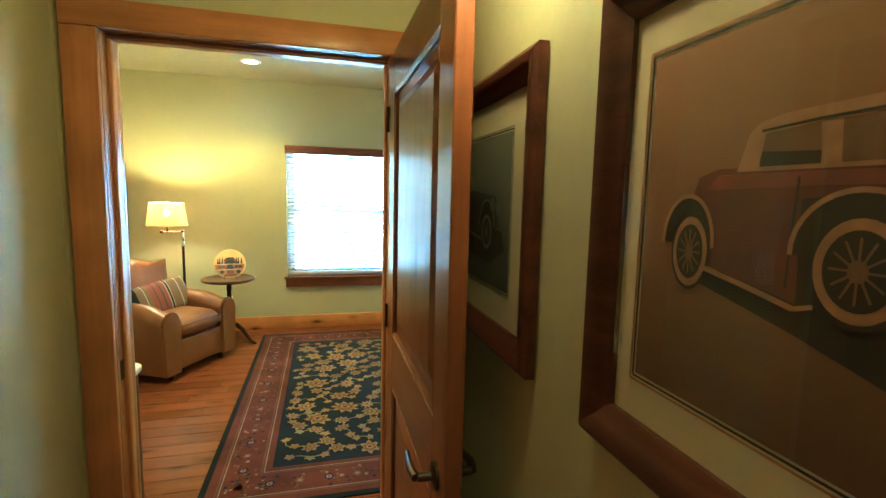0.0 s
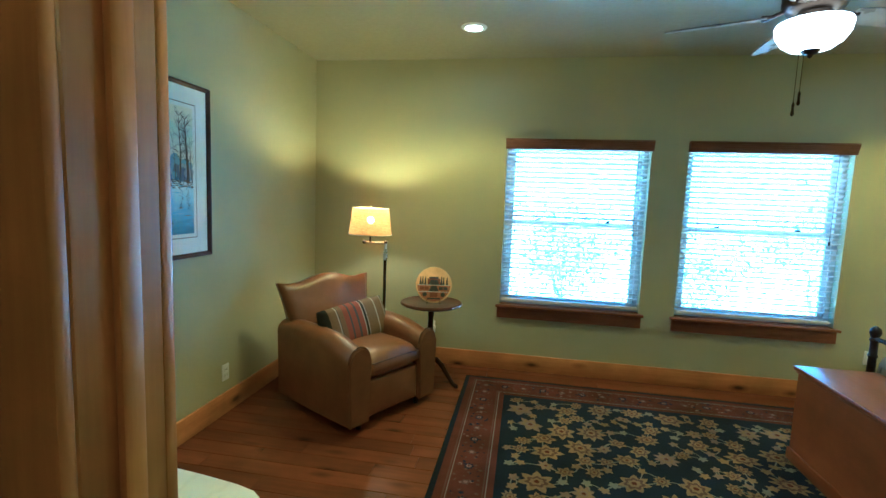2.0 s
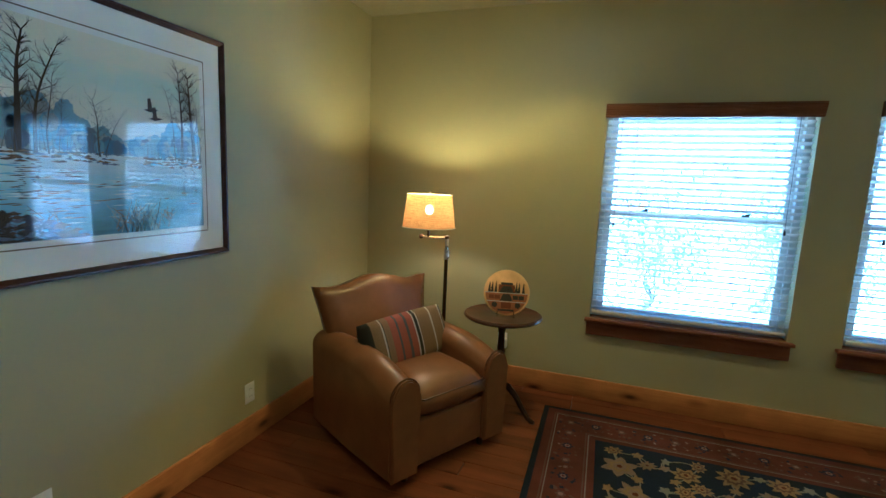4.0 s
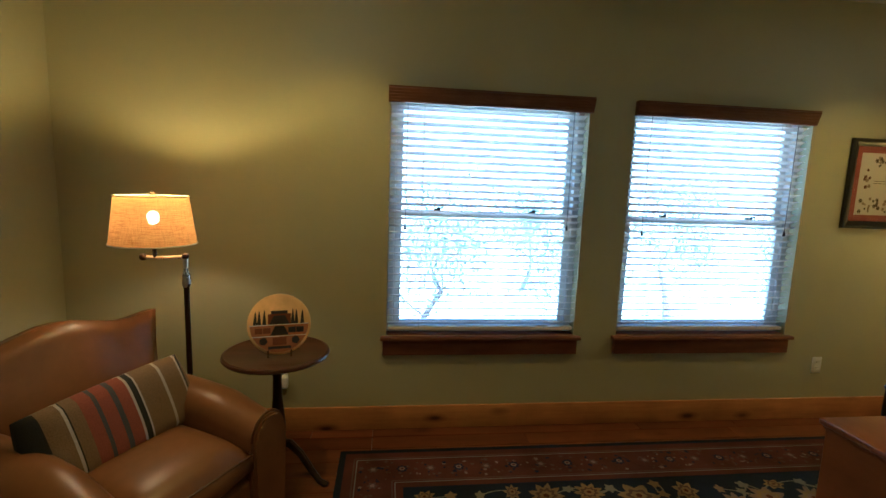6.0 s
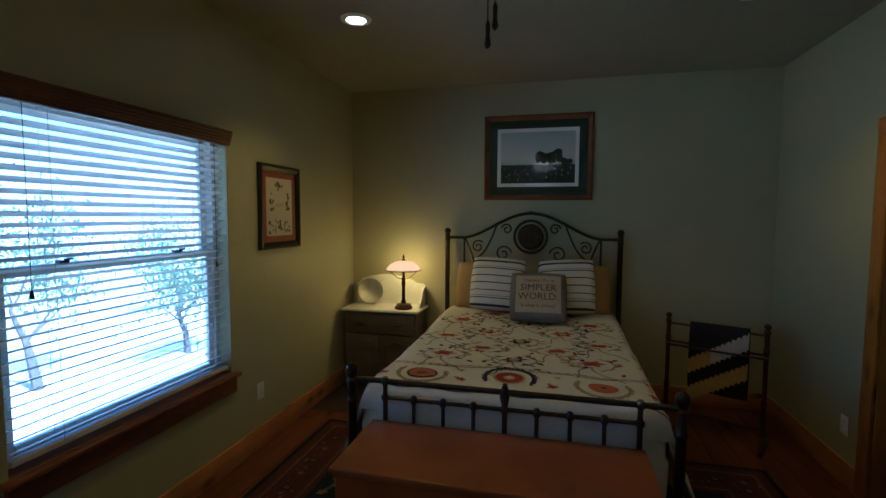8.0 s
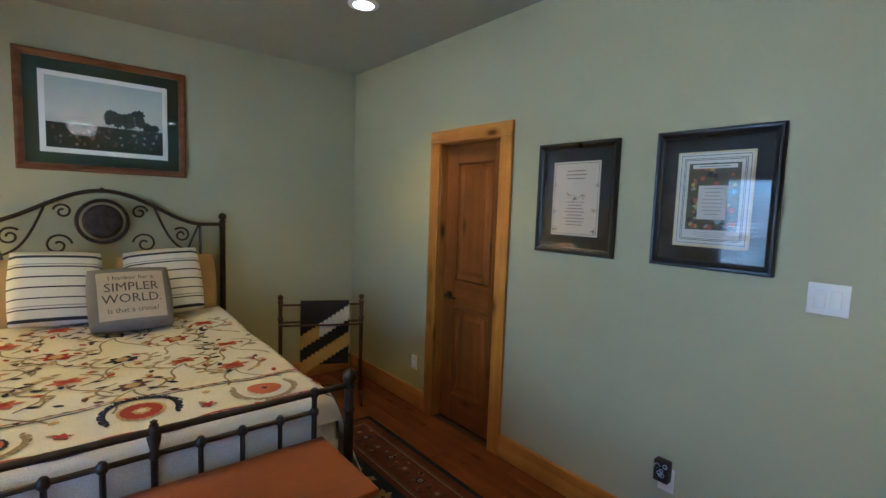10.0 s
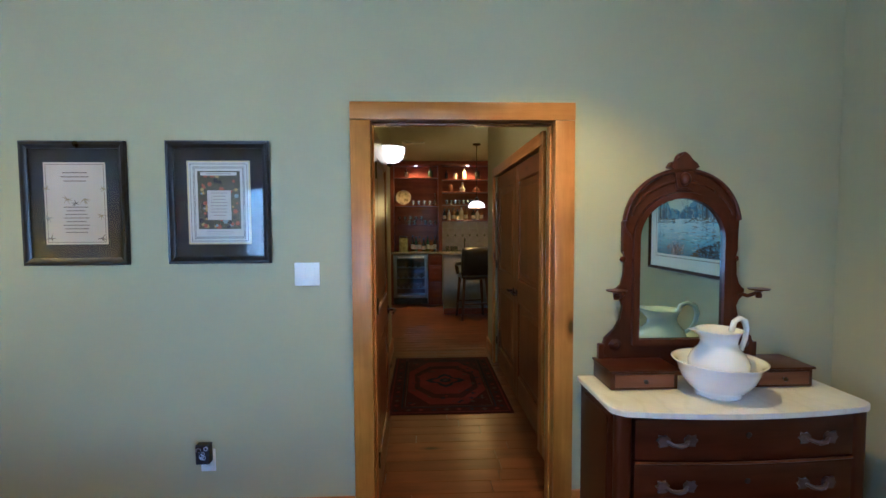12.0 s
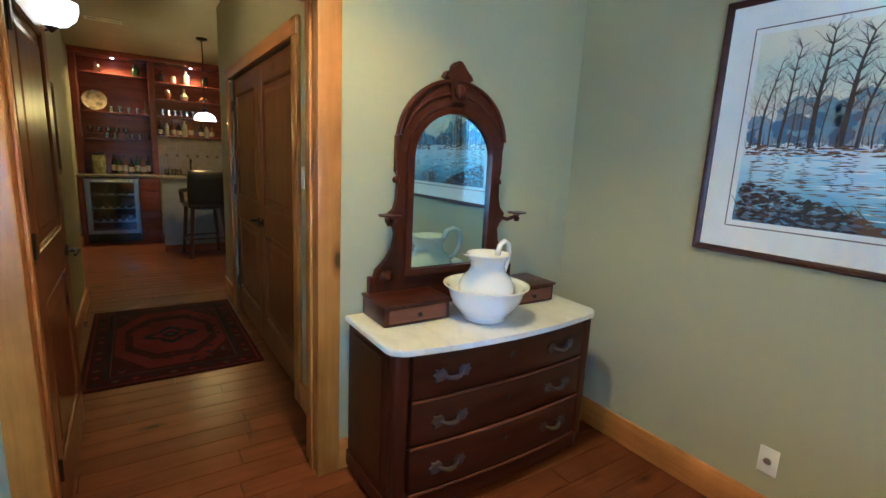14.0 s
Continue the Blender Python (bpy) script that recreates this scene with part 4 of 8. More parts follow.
def stripes(name, bands, axis, span, extra=0.0):
    """Woven stripes across an axis of the thing: bands of (end, colour)."""
    m, n, l, b = nodes_of(name)
    tc, sep, mr = n.new("ShaderNodeTexCoord"), n.new("ShaderNodeSeparateXYZ"), n.new("ShaderNodeMapRange")
    l.new(tc.outputs["Object"], sep.inputs[0])
    l.new(sep.outputs["XYZ".index(axis)], mr.inputs["Value"])
    mr.inputs["From Min"].default_value, mr.inputs["From Max"].default_value = span
    r = n.new("ShaderNodeValToRGB")
    r.color_ramp.interpolation = "CONSTANT"
    e = r.color_ramp.elements
    while len(e) < len(bands):
        e.new(0.5)
    for el, (p, c) in zip(e, bands):
        el.position, el.color = p, (*c, 1)
    l.new(mr.outputs[0], r.inputs[0])
    v = coords(n, l, (1, 1, 1), False)
    weave = noise_tex(n, l, v, 260.0, 2.0)
    c = mixc(n, l, 0.5, r.outputs[0], ramp(n, l, weave, [(0.3, (0.6,) * 3), (0.7, (1.2,) * 3)]), "MULTIPLY")
    l.new(c, b.inputs["Base Color"])
    b.inputs["Roughness"].default_value = 0.95
    bump(n, l, b, weave, 0.4, 0.003)
    return m


BLK, RED, TAN_, GRY, CRM = (0.012, 0.012, 0.016), (0.22, 0.055, 0.028), (0.17, 0.105, 0.045), (0.06, 0.06, 0.065), (0.42, 0.36, 0.26)
M_KILIM = stripes("kilim_stripe", [(0.0, BLK), (0.10, TAN_), (0.20, CRM), (0.215, BLK), (0.225, TAN_), (0.29, RED), (0.36, GRY), (0.385, RED), (0.46, GRY), (0.49, RED), (0.56, CRM), (0.575, BLK), (0.61, CRM), (0.625, TAN_), (0.78, CRM), (0.80, TAN_), (0.93, CRM), (0.95, BLK), (0.97, TAN_)], "X", (-0.275, 0.275))
lum = thing("lumbar_pillow", "kilim lumbar pillow striped black, rust and tan", "pillow", CHAIR @ pose(0.005, -0.03, 0.60, 68, 0, 180) @ pose(0, 0, 0, 0, 0, 4) @ Matrix.Scale(1.12, 4))
part("cover", cushion(bmesh.new(), 0, 0, 0, 0.55, 0.27, 0.09, 12, 0.5), M_KILIM, lum, smooth="all")

# ---- floor lamp ----
fl = thing("floor_lamp", "bronze swing-arm floor lamp with lit linen drum shade", "floor lamp", Matrix.Translation((-1.265, 5.13, 0)))
part("base", lathe(bmesh.new(), [(0.0, 0.0), (0.13, 0.0), (0.132, 0.012), (0.12, 0.022), (0.05, 0.032), (0.018, 0.05)], 28), M_BRONZE, fl, smooth=True)
part("pole", tube(bmesh.new(), [(0, 0, 0.04), (0, 0, 1.05)], 0.0125, 12), M_BRONZE, fl, smooth=True)
part("collar", lathe(bmesh.new(), [(0.012, 1.02), (0.019, 1.03), (0.019, 1.05), (0.014, 1.06), (0.018, 1.08), (0.011, 1.10), (0.013, 1.18), (0.0, 1.185)], 12), M_STEEL, fl, smooth=True)
part("arm", tube(bmesh.new(), [(0, 0, 1.165), (-0.09, -0.005, 1.160), (-0.18, -0.008, 1.163)], 0.008, 8), M_STEEL, fl, smooth=True)
for q, r in (((-0.18, -0.008, 1.163), 0.017), ((0, 0, 1.168), 0.016)):
    part("joint", ball(bmesh.new(), q, r), M_BRONZE, fl, smooth=True)
part("stem", tube(bmesh.new(), [(-0.13, -0.006, 1.16), (-0.13, -0.006, 1.30)], 0.009, 8), M_BRONZE, fl, smooth=True)


def shade_mat():
    m, n, l, b = nodes_of("linen_shade")
    v = coords(n, l, shift=False)
    slub = noise_tex(n, l, coords(n, l, (6, 6, 120), False), 3.0, 4.0)
    slub2 = noise_tex(n, l, coords(n, l, (90, 90, 5), False), 2.0, 3.0)
    c = ramp(n, l, slub, [(0.35, (0.42, 0.20, 0.03)), (0.6, (0.62, 0.34, 0.06))])
    c = mixc(n, l, 0.5, c, ramp(n, l, slub2, [(0.3, (0.65,) * 3), (0.6, (1.1,) * 3)]), "MULTIPLY")
    tl, df, mx = n.new("ShaderNodeBsdfTranslucent"), n.new("ShaderNodeBsdfDiffuse"), n.new("ShaderNodeMixShader")
    l.new(c, tl.inputs[0])
    l.new(c, df.inputs[0])
    mx.inputs[0].default_value = 0.2
    l.new(df.outputs[0], mx.inputs[1])
    l.new(tl.outputs[0], mx.inputs[2])
    tr, weave = n.new("ShaderNodeBsdfTransparent"), n.new("ShaderNodeMixShader")
    weave.inputs[0].default_value = 0.05
    l.new(mx.outputs[0], weave.inputs[1])
    l.new(tr.outputs[0], weave.inputs[2])
    l.new(weave.outputs[0], n["Material Output"].inputs[0])
    return m


sh, SC, SN = bmesh.new(), (-0.13, -0.006), 36
for r0, r1, z0, z1 in ((0.176, 0.147, 1.228, 1.443),):
    a = [sh.verts.new((SC[0] + r0 * math.cos(6.2832 * k / SN), SC[1] + r0 * math.sin(6.2832 * k / SN), z0)) for k in range(SN)]
    b2 = [sh.verts.new((SC[0] + r1 * math.cos(6.2832 * k / SN), SC[1] + r1 * math.sin(6.2832 * k / SN), z1)) for k in range(SN)]
    for k in range(SN):
        sh.faces.new((a[k], a[(k + 1) % SN], b2[(k + 1) % SN], b2[k]))
part("shade", sh, shade_mat(), fl, "glowing linen drum shade", smooth="all")
for r, z in ((0.177, 1.228), (0.148, 1.443)):
    part("shade_rim", tube(bmesh.new(), [(SC[0] + r * math.cos(6.2832 * k / SN), SC[1] + r * math.sin(6.2832 * k / SN), z) for k in range(SN)], 0.003, 6, True), M_SLAT, fl, smooth=True)
part("finial", lathe(bmesh.new(), [(0.0, 1.445), (0.012, 1.447), (0.006, 1.453), (0.009, 1.460), (0.0, 1.468)], 10, (SC[0], SC[1], 0)), M_STEEL, fl, smooth=True)
part("bulb", ball(bmesh.new(), (SC[0], SC[1], 1.345), 0.026, 14, 1.25), glow("bulb_glow", (1.0, 0.62, 0.25), 9.0), fl, "glowing bulb", smooth="all").visible_shadow = False

# ---- side table ----
M_TABLE = wood("dark_mahogany", (0.085, 0.034, 0.017), (0.036, 0.014, 0.008), "x", 1.0, 0.3, False, 0.4)
tb = thing("pedestal_table", "round dark wood tripod side table", "side table", Matrix.Translation((-0.872, 5.185, 0)) @ Matrix.Diagonal((1, 1, 1.038, 1)))
part("tabletop", lathe(bmesh.new(), [(0.0, 0.635), (0.235, 0.635), (0.252, 0.642), (0.258, 0.650), (0.254, 0.660), (0.243, 0.663), (0.236, 0.659), (0.0, 0.659)], 48), M_TABLE, tb, smooth=True)
part("block", boxed(-0.09, -0.09, 0.612, 0.09, 0.09, 0.635, 0.004), M_TABLE, tb)
part("column", lathe(bmesh.new(), [(0.03, 0.612), (0.022, 0.59), (0.026, 0.56), (0.021, 0.53), (0.024, 0.42), (0.034, 0.33), (0.040, 0.27), (0.030, 0.235), (0.036, 0.215), (0.032, 0.15), (0.02, 0.13), (0.0, 0.125)], 20), M_BRONZE, tb, smooth=True)
for k in range(3):
    m = Matrix.Rotation(radians(-20 + 120 * k), 4, "Z")
    part("leg", tube(bmesh.new(), [m @ Vector(p) for p in ((0.02, 0, 0.19), (0.07, 0, 0.195), (0.13, 0, 0.15), (0.19, 0, 0.075), (0.235, 0, 0.026), (0.262, 0, 0.016), (0.28, 0, 0.016))], [0.022, 0.022, 0.019, 0.017, 0.015, 0.016, 0.010], 8), M_BRONZE, tb, smooth=True)

# round painted glass plate on the table
pl = thing("art_plate", "round glass plate painted with a vintage car scene", "decorative plate", pose(-0.85, 5.15, 0.686, 0, 0, 12) @ Matrix.Scale(1.06, 4))
part("disc", lathe(bmesh.new(), [(0.0, -0.004), (0.135, -0.004), (0.14, 0.0), (0.135, 0.004), (0.0, 0.004)], 40, (0, 0.0, 0.142), Matrix.Rotation(radians(78), 4, "X")), plain("amber_glass", (0.85, 0.52, 0.14), 0.08, vary=0.2, bumps=0.0, coat=0.8), pl, smooth=True)
tilt = Matrix.Translation((0, 0, 0.142)) @ Matrix.Rotation(radians(78), 4, "X")
s = Sheet(lambda u, v, lift: tilt @ Vector((u, v, 0.004 + lift)))
s.poly([(0.128 * math.cos(a), 0.128 * math.sin(a)) for a in (math.pi + math.pi * i / 20 for i in range(21))], 1, 0.0004)
for u in (-0.105, -0.088, -0.066, 0.058, 0.074, 0.1):
    s.poly([(u - 0.009, 0.0), (u + 0.009, 0.0), (u + 0.004, 0.06), (u, 0.085 - abs(u) * 0.25)], 0, 0.0006)
s.rect(-0.05, 0.0, 0.05, 0.048, 3, 0.0006)
s.rect(-0.036, 0.048, 0.036, 0.062, 0, 0.0008)
s.poly([(-0.045, 0.0), (0.045, 0.0), (0.024, 0.04), (-0.024, 0.04)], 0, 0.0010)
s.rect(-0.13, -0.004, 0.13, 0.0, 2, 0.0012)
s.rect(-0.117, -0.056, 0.117, -0.052, 2, 0.0012)
for u in (-0.09, -0.055, 0.055, 0.09):
    s.rect(u - 0.016, -0.04, u + 0.016, -0.015, 3 if u < 0 else 0, 0.0010)
s.poly([(-0.04, -0.05), (0.04, -0.05), (0.02, -0.008), (-0.02, -0.008)], 0, 0.0010)
s.rect(-0.03, -0.095, 0.03, -0.06, 3, 0.0010)
s.rect(-0.05, -0.112, 0.05, -0.100, 0, 0.0012)
for u in (-0.07, 0.07):
    s.flower(u, -0.075, 0.018, 5, 0.1, 0, 0.0010)
part("picture", s.mesh("picture", [plain("plate_dark", (0.03, 0.022, 0.02), 0.3), plain("plate_rust", (0.42, 0.17, 0.06), 0.12, coat=0.6), plain("plate_cream", (0.7, 0.6, 0.4), 0.3), plain("plate_brown", (0.22, 0.075, 0.035), 0.15, coat=0.6)]), None, pl)
st = bmesh.new()
for sx in (-0.05, 0.05):
    tube(st, [(sx, -0.05, 0.004), (sx, -0.028, 0.012), (sx, -0.034, 0.03)], 0.003, 6)
    tube(st, [(sx, -0.05, 0.004), (sx, 0.05, 0.004), (sx * 0.6, 0.024, 0.12)], 0.003, 6)
part("stand", st, M_BRONZE, pl)


# ---- bed ----
M_LINEN = fabric("white_linen", (0.72, 0.69, 0.64), 0.06, 40.0)
M_BEDIRON = plain("bed_iron", (0.055, 0.042, 0.034), 0.4, 0.7, 0.3, 22.0, 0.25)
BY0, BY1, BXF, BXH = 3.175, 4.685, 2.035, 4.125
BYC = (BY0 + BY1) / 2
bed = thing("iron_bed", "made-up dark iron bed with scrolled arched headboard", "bed")
post_prof = [(0.024, 0.0), (0.026, 0.02), (0.022, 0.05)]
for y in (BY0, BY1):
    fp = lathe(bmesh.new(), post_prof + [(0.022, 0.66), (0.028, 0.67), (0.022, 0.685), (0.021, 0.76), (0.028, 0.77), (0.019, 0.785), (0.026, 0.80), (0.031, 0.82), (0.027, 0.842), (0.014, 0.853), (0.009, 0.858), (0.0, 0.862)], 16, (BXF, y, 0))
    part("foot_post", fp, M_BEDIRON, bed, smooth=True)
    hp = lathe(bmesh.new(), post_prof + [(0.022, 1.36), (0.029, 1.37), (0.022, 1.385), (0.021, 1.41), (0.028, 1.418), (0.018, 1.428), (0.029, 1.445), (0.030, 1.462), (0.018, 1.478), (0.0, 1.486)], 16, (BXH, y, 0))
    part("head_post", hp, M_BEDIRON, bed, smooth=True)
ZT, ZM = 0.782, 0.70
part("top_rail", tube(bmesh.new(), [(BXF, BY0, ZT), (BXF, BY1, ZT)], 0.0135, 10), M_BEDIRON, bed, smooth=True)
part("mid_rail", tube(bmesh.new(), [(BXF, BY0 + 0.165, ZM), (BXF, BY1 - 0.175, ZM)], 0.0105, 8), M_BEDIRON, bed, smooth=True)
part("low_rail", tube(bmesh.new(), [(BXF, BY0, 0.34), (BXF, BY1, 0.34)], 0.0105, 8), M_BEDIRON, bed, smooth=True)
ys = [BY0 + 0.165 + k * (BY1 - BY0 - 0.34) / 8 for k in range(9)]
for k, y in enumerate(ys):
    tall = k in (0, 4, 8)
    b = tube(bmesh.new(), [(BXF, y, 0.34), (BXF, y, ZT if tall else ZM)], 0.0095 if not tall else 0.012, 8)
    lathe(b, [(0.010, -0.022), (0.019, -0.010), (0.020, 0.006), (0.010, 0.02)], 10, (BXF, y, ZM))
    if tall:
        lathe(b, [(0.013, -0.02), (0.021, -0.008), (0.021, 0.008), (0.013, 0.02)], 10, (BXF, y, ZT))
    if k == 4:
        lathe(b, [(0.010, 0.012), (0.016, 0.022), (0.010, 0.03), (0.013, 0.036), (0.0, 0.044)], 10, (BXF, y, ZT))
        lathe(b, [(0.012, -0.075), (0.024, -0.02), (0.016, 0.0)], 10, (BXF, y, ZT))
    part("spindle", b, M_BEDIRON, bed, smooth=True)
for y in (BY0 + 0.01, BY1 - 0.01):
    part("side_rail", boxed(BXF, y - 0.012, 0.30, BXH, y + 0.012, 0.36, 0.003), M_BEDIRON, bed)


def arch(f):
    """Height of the head rail across the bed, f from -1 to 1."""
    a = abs(f)
    if a > 0.80:
        return 1.395
    k = a / 0.80
    return 1.395 + 0.222 * (0.5 + 0.5 * math.cos(math.pi * k)) ** 0.85


HWD = (BY1 - BY0) / 2
part("head_rail", tube(bmesh.new(), [(BXH, BYC + HWD * f, arch(f)) for f in (2 * i / 48 - 1 for i in range(49))], 0.0135, 10), M_BEDIRON, bed, smooth=True)
part("head_low_rail", tube(bmesh.new(), [(BXH, BY0, 0.60), (BXH, BY1, 0.60)], 0.0105, 8), M_BEDIRON, bed, smooth=True)
for f in (-0.79, 0.79):
    part("head_spindle", tube(bmesh.new(), [(BXH, BYC + HWD * f, 0.6), (BXH, BYC + HWD * f, 1.395)], 0.0095, 8), M_BEDIRON, bed, smooth=True)
part("medallion_ring", tube(bmesh.new(), [(BXH, BYC + 0.142 * math.cos(a), 1.41 + 0.142 * math.sin(a)) for a in (6.2832 * i / 36 for i in range(36))], 0.012, 8, True), M_BEDIRON, bed, smooth=True)
med = lathe(bmesh.new(), [(0.0, 0.010), (0.03, 0.016), (0.06, 0.010), (0.085, 0.018), (0.108, 0.010), (0.114, 0.0), (0.114, -0.008), (0.0, -0.008)], 40, (BXH, BYC, 1.41), Matrix.Rotation(radians(-90), 4, "Y"))
part("medallion", med, plain("aged_copper", (0.06, 0.042, 0.034), 0.45, 0.6, 0.4, 30.0, 0.5), bed, "embossed round medallion", smooth=True)
part("top_ornament", lathe(bmesh.new(), [(0.012, -0.012), (0.022, 0.0), (0.02, 0.012), (0.008, 0.022), (0.0, 0.026)], 12, (BXH, BYC, 1.615)), M_BEDIRON, bed, smooth=True)


def spiral(cy, cz, r0, r1, a0, turns, n=26):
    return [(BXH, cy + (r0 + (r1 - r0) * k / n) * math.cos(a0 + turns * 6.2832 * k / n), cz + (r0 + (r1 - r0) * k / n) * math.sin(a0 + turns * 6.2832 * k / n)) for k in range(n + 1)]


for s in (-1, 1):
    flip = lambda pts: [(x, BYC + s * (y - BYC), z) for x, y, z in pts]
    part("scroll", tube(bmesh.new(), flip(spiral(BYC + 0.47, 1.315, 0.058, 0.012, 2.4, -1.4) ), 0.007, 7), M_BEDIRON, bed, smooth=True)
    part("scroll", tube(bmesh.new(), flip(spiral(BYC + 0.21, 1.475, 0.05, 0.012, 0.2, 1.3)), 0.007, 7), M_BEDIRON, bed, smooth=True)
    part("scroll", tube(bmesh.new(), flip(spiral(BYC + 0.24, 1.255, 0.075, 0.015, 3.0, -1.35)), 0.007, 7), M_BEDIRON, bed, smooth=True)
    part("scroll", tube(bmesh.new(), flip([(BXH, BYC + 0.29 + 0.22 * f, 1.54 - 0.34 * f - 0.08 * math.sin(math.pi * f)) for f in (i / 10 for i in range(11))]), 0.008, 7), M_BEDIRON, bed, smooth=True)
    part("scroll", tube(bmesh.new(), flip([(BXH, BYC + 0.59 - 0.09 * math.sin(math.pi * f * 0.5), 1.395 - 0.30 * f) for f in (i / 10 for i in range(11))]), 0.008, 7), M_BEDIRON, bed, smooth=True)

mattress = thing("mattress", "white mattress and box spring hidden under the quilt", "mattress")
part("mattress_body", boxed(BXF + 0.05, BY0 + 0.06, 0.36, BXH - 0.04, BY1 - 0.06, 0.71, 0.05, 3), M_LINEN, mattress, smooth=True)

# quilt: drapes over the mattress, puckered along the sides
QX0, QX1, QH, QZ, QR = BXF + 0.028, 3.98, 0.735, 0.752, 0.09


def drape(u, v, lift=0.0):
    """u along the bed from the foot, v across from the middle."""
    s, a = (1 if v >= 0 else -1), abs(v)
    wave = 0.012 * noise.noise((u * 2.2, v * 2.2, 1.0)) + 0.006 * noise.noise((u * 7, v * 7, 4.0))
    fall = max(0.0, QX0 + 0.10 - u) / 0.10
    zt = QZ + wave + 0.035 * max(0.0, min(1.0, (u - 3.2) / 0.5)) - 0.05 * fall * fall
    flat = QH - QR
    if a <= flat:
        return (u, BYC + v, zt + lift)
    t = a - flat
    if t < QR * 1.5708:
        q = t / QR
        return (u, BYC + s * (flat + (QR + lift) * math.sin(q)), zt - QR + (QR + lift) * math.cos(q))
    d = t - QR * 1.5708
    rip = 0.028 * noise.noise((u * 5.0, s * 3.0, 9.0)) * min(1, d / 0.15) + (0.22 + 0.16 * max(0.0, 1 - (u - QX0) / 0.5)) * d
    return (u, BYC + s * (QH + rip + lift), zt - QR - d)


def quilt():
    t = thing("quilt", "white quilt embroidered with rust medallions, vines and leaves", "quilt")
    nu, nv, vm = 70, 60, QH - QR + QR * 1.5708 + 0.36
    vs, fs = [], []
    for i in range(nu + 1):
        for j in range(nv + 1):
            vs.append(drape(QX0 + (QX1 - QX0) * i / nu, -vm + 2 * vm * j / nv))
    for i in range(nu):
        for j in range(nv):
            k = i * (nv + 1) + j
            fs.append((k, k + nv + 1, k + nv + 2, k + 1))
    k = len(vs)
    for d, z in ((0.006, 0.62), (0.010, 0.45), (-0.004, 0.36)):
        for j in range(nv + 1):
            v = -QH * 0.97 + 2 * QH * 0.97 * j / nv
            vs.append((QX0 - d + 0.012 * noise.noise((v * 4, z, 2)), BYC + v, z))
    row0 = [j for j in range(nv + 1)]
    for r in range(3):
        rowb = [k + r * (nv + 1) + j for j in range(nv + 1)]
        for j in range(nv):
            fs.append((row0[j], row0[j + 1], rowb[j + 1], rowb[j]))
        row0 = rowb
    me = bpy.data.meshes.new("cover")
    me.from_pydata(vs, [], fs)
    part("cover", me, M_LINEN, t, "white quilted cotton cover", smooth="all")
    cols = [fabric("thread_" + n, c, 0.2, 60.0) for n, c in (("rust", (0.40, 0.13, 0.055)), ("navy", (0.03, 0.035, 0.09)), ("taupe", (0.30, 0.25, 0.16)), ("gold", (0.52, 0.38, 0.16)), ("red", (0.30, 0.05, 0.035)), ("plum", (0.11, 0.06, 0.075)), ("white", (0.7, 0.66, 0.6)))]
    RU, NV, TP, GD, RD, PL, WH = range(7)
    s, rng = Sheet(drape), random.Random(7)

    def leaf(u, v, a, ln, w, c):
        pts = [(u + ln * f * math.cos(a) - w * math.sin(math.pi * f) * sg * math.sin(a), v + ln * f * math.sin(a) + w * math.sin(math.pi * f) * sg * math.cos(a)) for sg, fs_ in ((1, (0, 0.25, 0.5, 0.75)), (-1, (1, 0.75, 0.5, 0.25))) for f in fs_]
        s.poly(pts, c, 0.004)

    def medal(u, v, r, kind):
        ringc = (TP, NV, TP)[kind]
        for k in range(13):
            a = radians(-205 + k * 230 / 12) if kind != 1 else radians(-25 + k * 230 / 12)
            cu, cv = u + r * 1.75 * math.sin(a), v + r * 1.75 * math.cos(a)
            leaf(cu, cv, 1.5708 - a + 0.9, r * 0.42, r * 0.14, ringc)
            leaf(cu, cv, 1.5708 - a - 0.9, r * 0.42, r * 0.14, ringc)
        s.ribbon([(u + r * 1.75 * math.sin(radians(-205 + k * 230 / 16)), v + r * 1.75 * math.cos(radians(-205 + k * 230 / 16))) for k in range(17)] if kind != 1 else [(u + r * 1.75 * math.sin(radians(-25 + k * 230 / 16)), v + r * 1.75 * math.cos(radians(-25 + k * 230 / 16))) for k in range(17)], 0.007, ringc, 0.0035)
        s.flower(u, v, r * 1.22, 20, 0.06, (NV, GD, WH)[kind], 0.004)
        s.flower(u, v, r * 1.05, 16, 0.05, RU if kind != 1 else RD, 0.0052)
        if kind == 0:
            s.flower(u, v, r * 0.36, 10, 0.1, NV, 0.0062)
            s.flower(u, v, r * 0.24, 8, 0.1, TP, 0.0072)
            s.flower(u, v, r * 0.1, 6, 0.1, NV, 0.0082)
        elif kind == 1:
            s.flower(u, v, r * 0.5, 8, 0.25, GD, 0.0062)
            s.flower(u, v, r * 0.25, 8, 0.2, WH, 0.0072)
        else:
            for k in range(5):
                leaf(u, v, radians(40 + k * 72), r * 0.95, r * 0.13, WH if k % 2 else GD)
            s.flower(u, v, r * 0.2, 6, 0.2, NV, 0.0072)

    for q, (v, kind) in enumerate(((0.46, 0), (0.0, 1), (-0.46, 2))):
        medal(QX0 + 0.21 + (0.03 if kind == 1 else 0), v, 0.070, kind)
    for v in (0.24, -0.22, 0.66, -0.68):
        s.flower(QX0 + 0.16, v, 0.035, 5, 0.5, RD, 0.0045, 0, 0.8, rng.uniform(0, 3))
        leaf(QX0 + 0.16, v, rng.uniform(0, 6), 0.06, 0.012, TP)
        s.flower(QX0 + 0.30, v * 1.1, 0.02, 6, 0.3, GD, 0.0045)
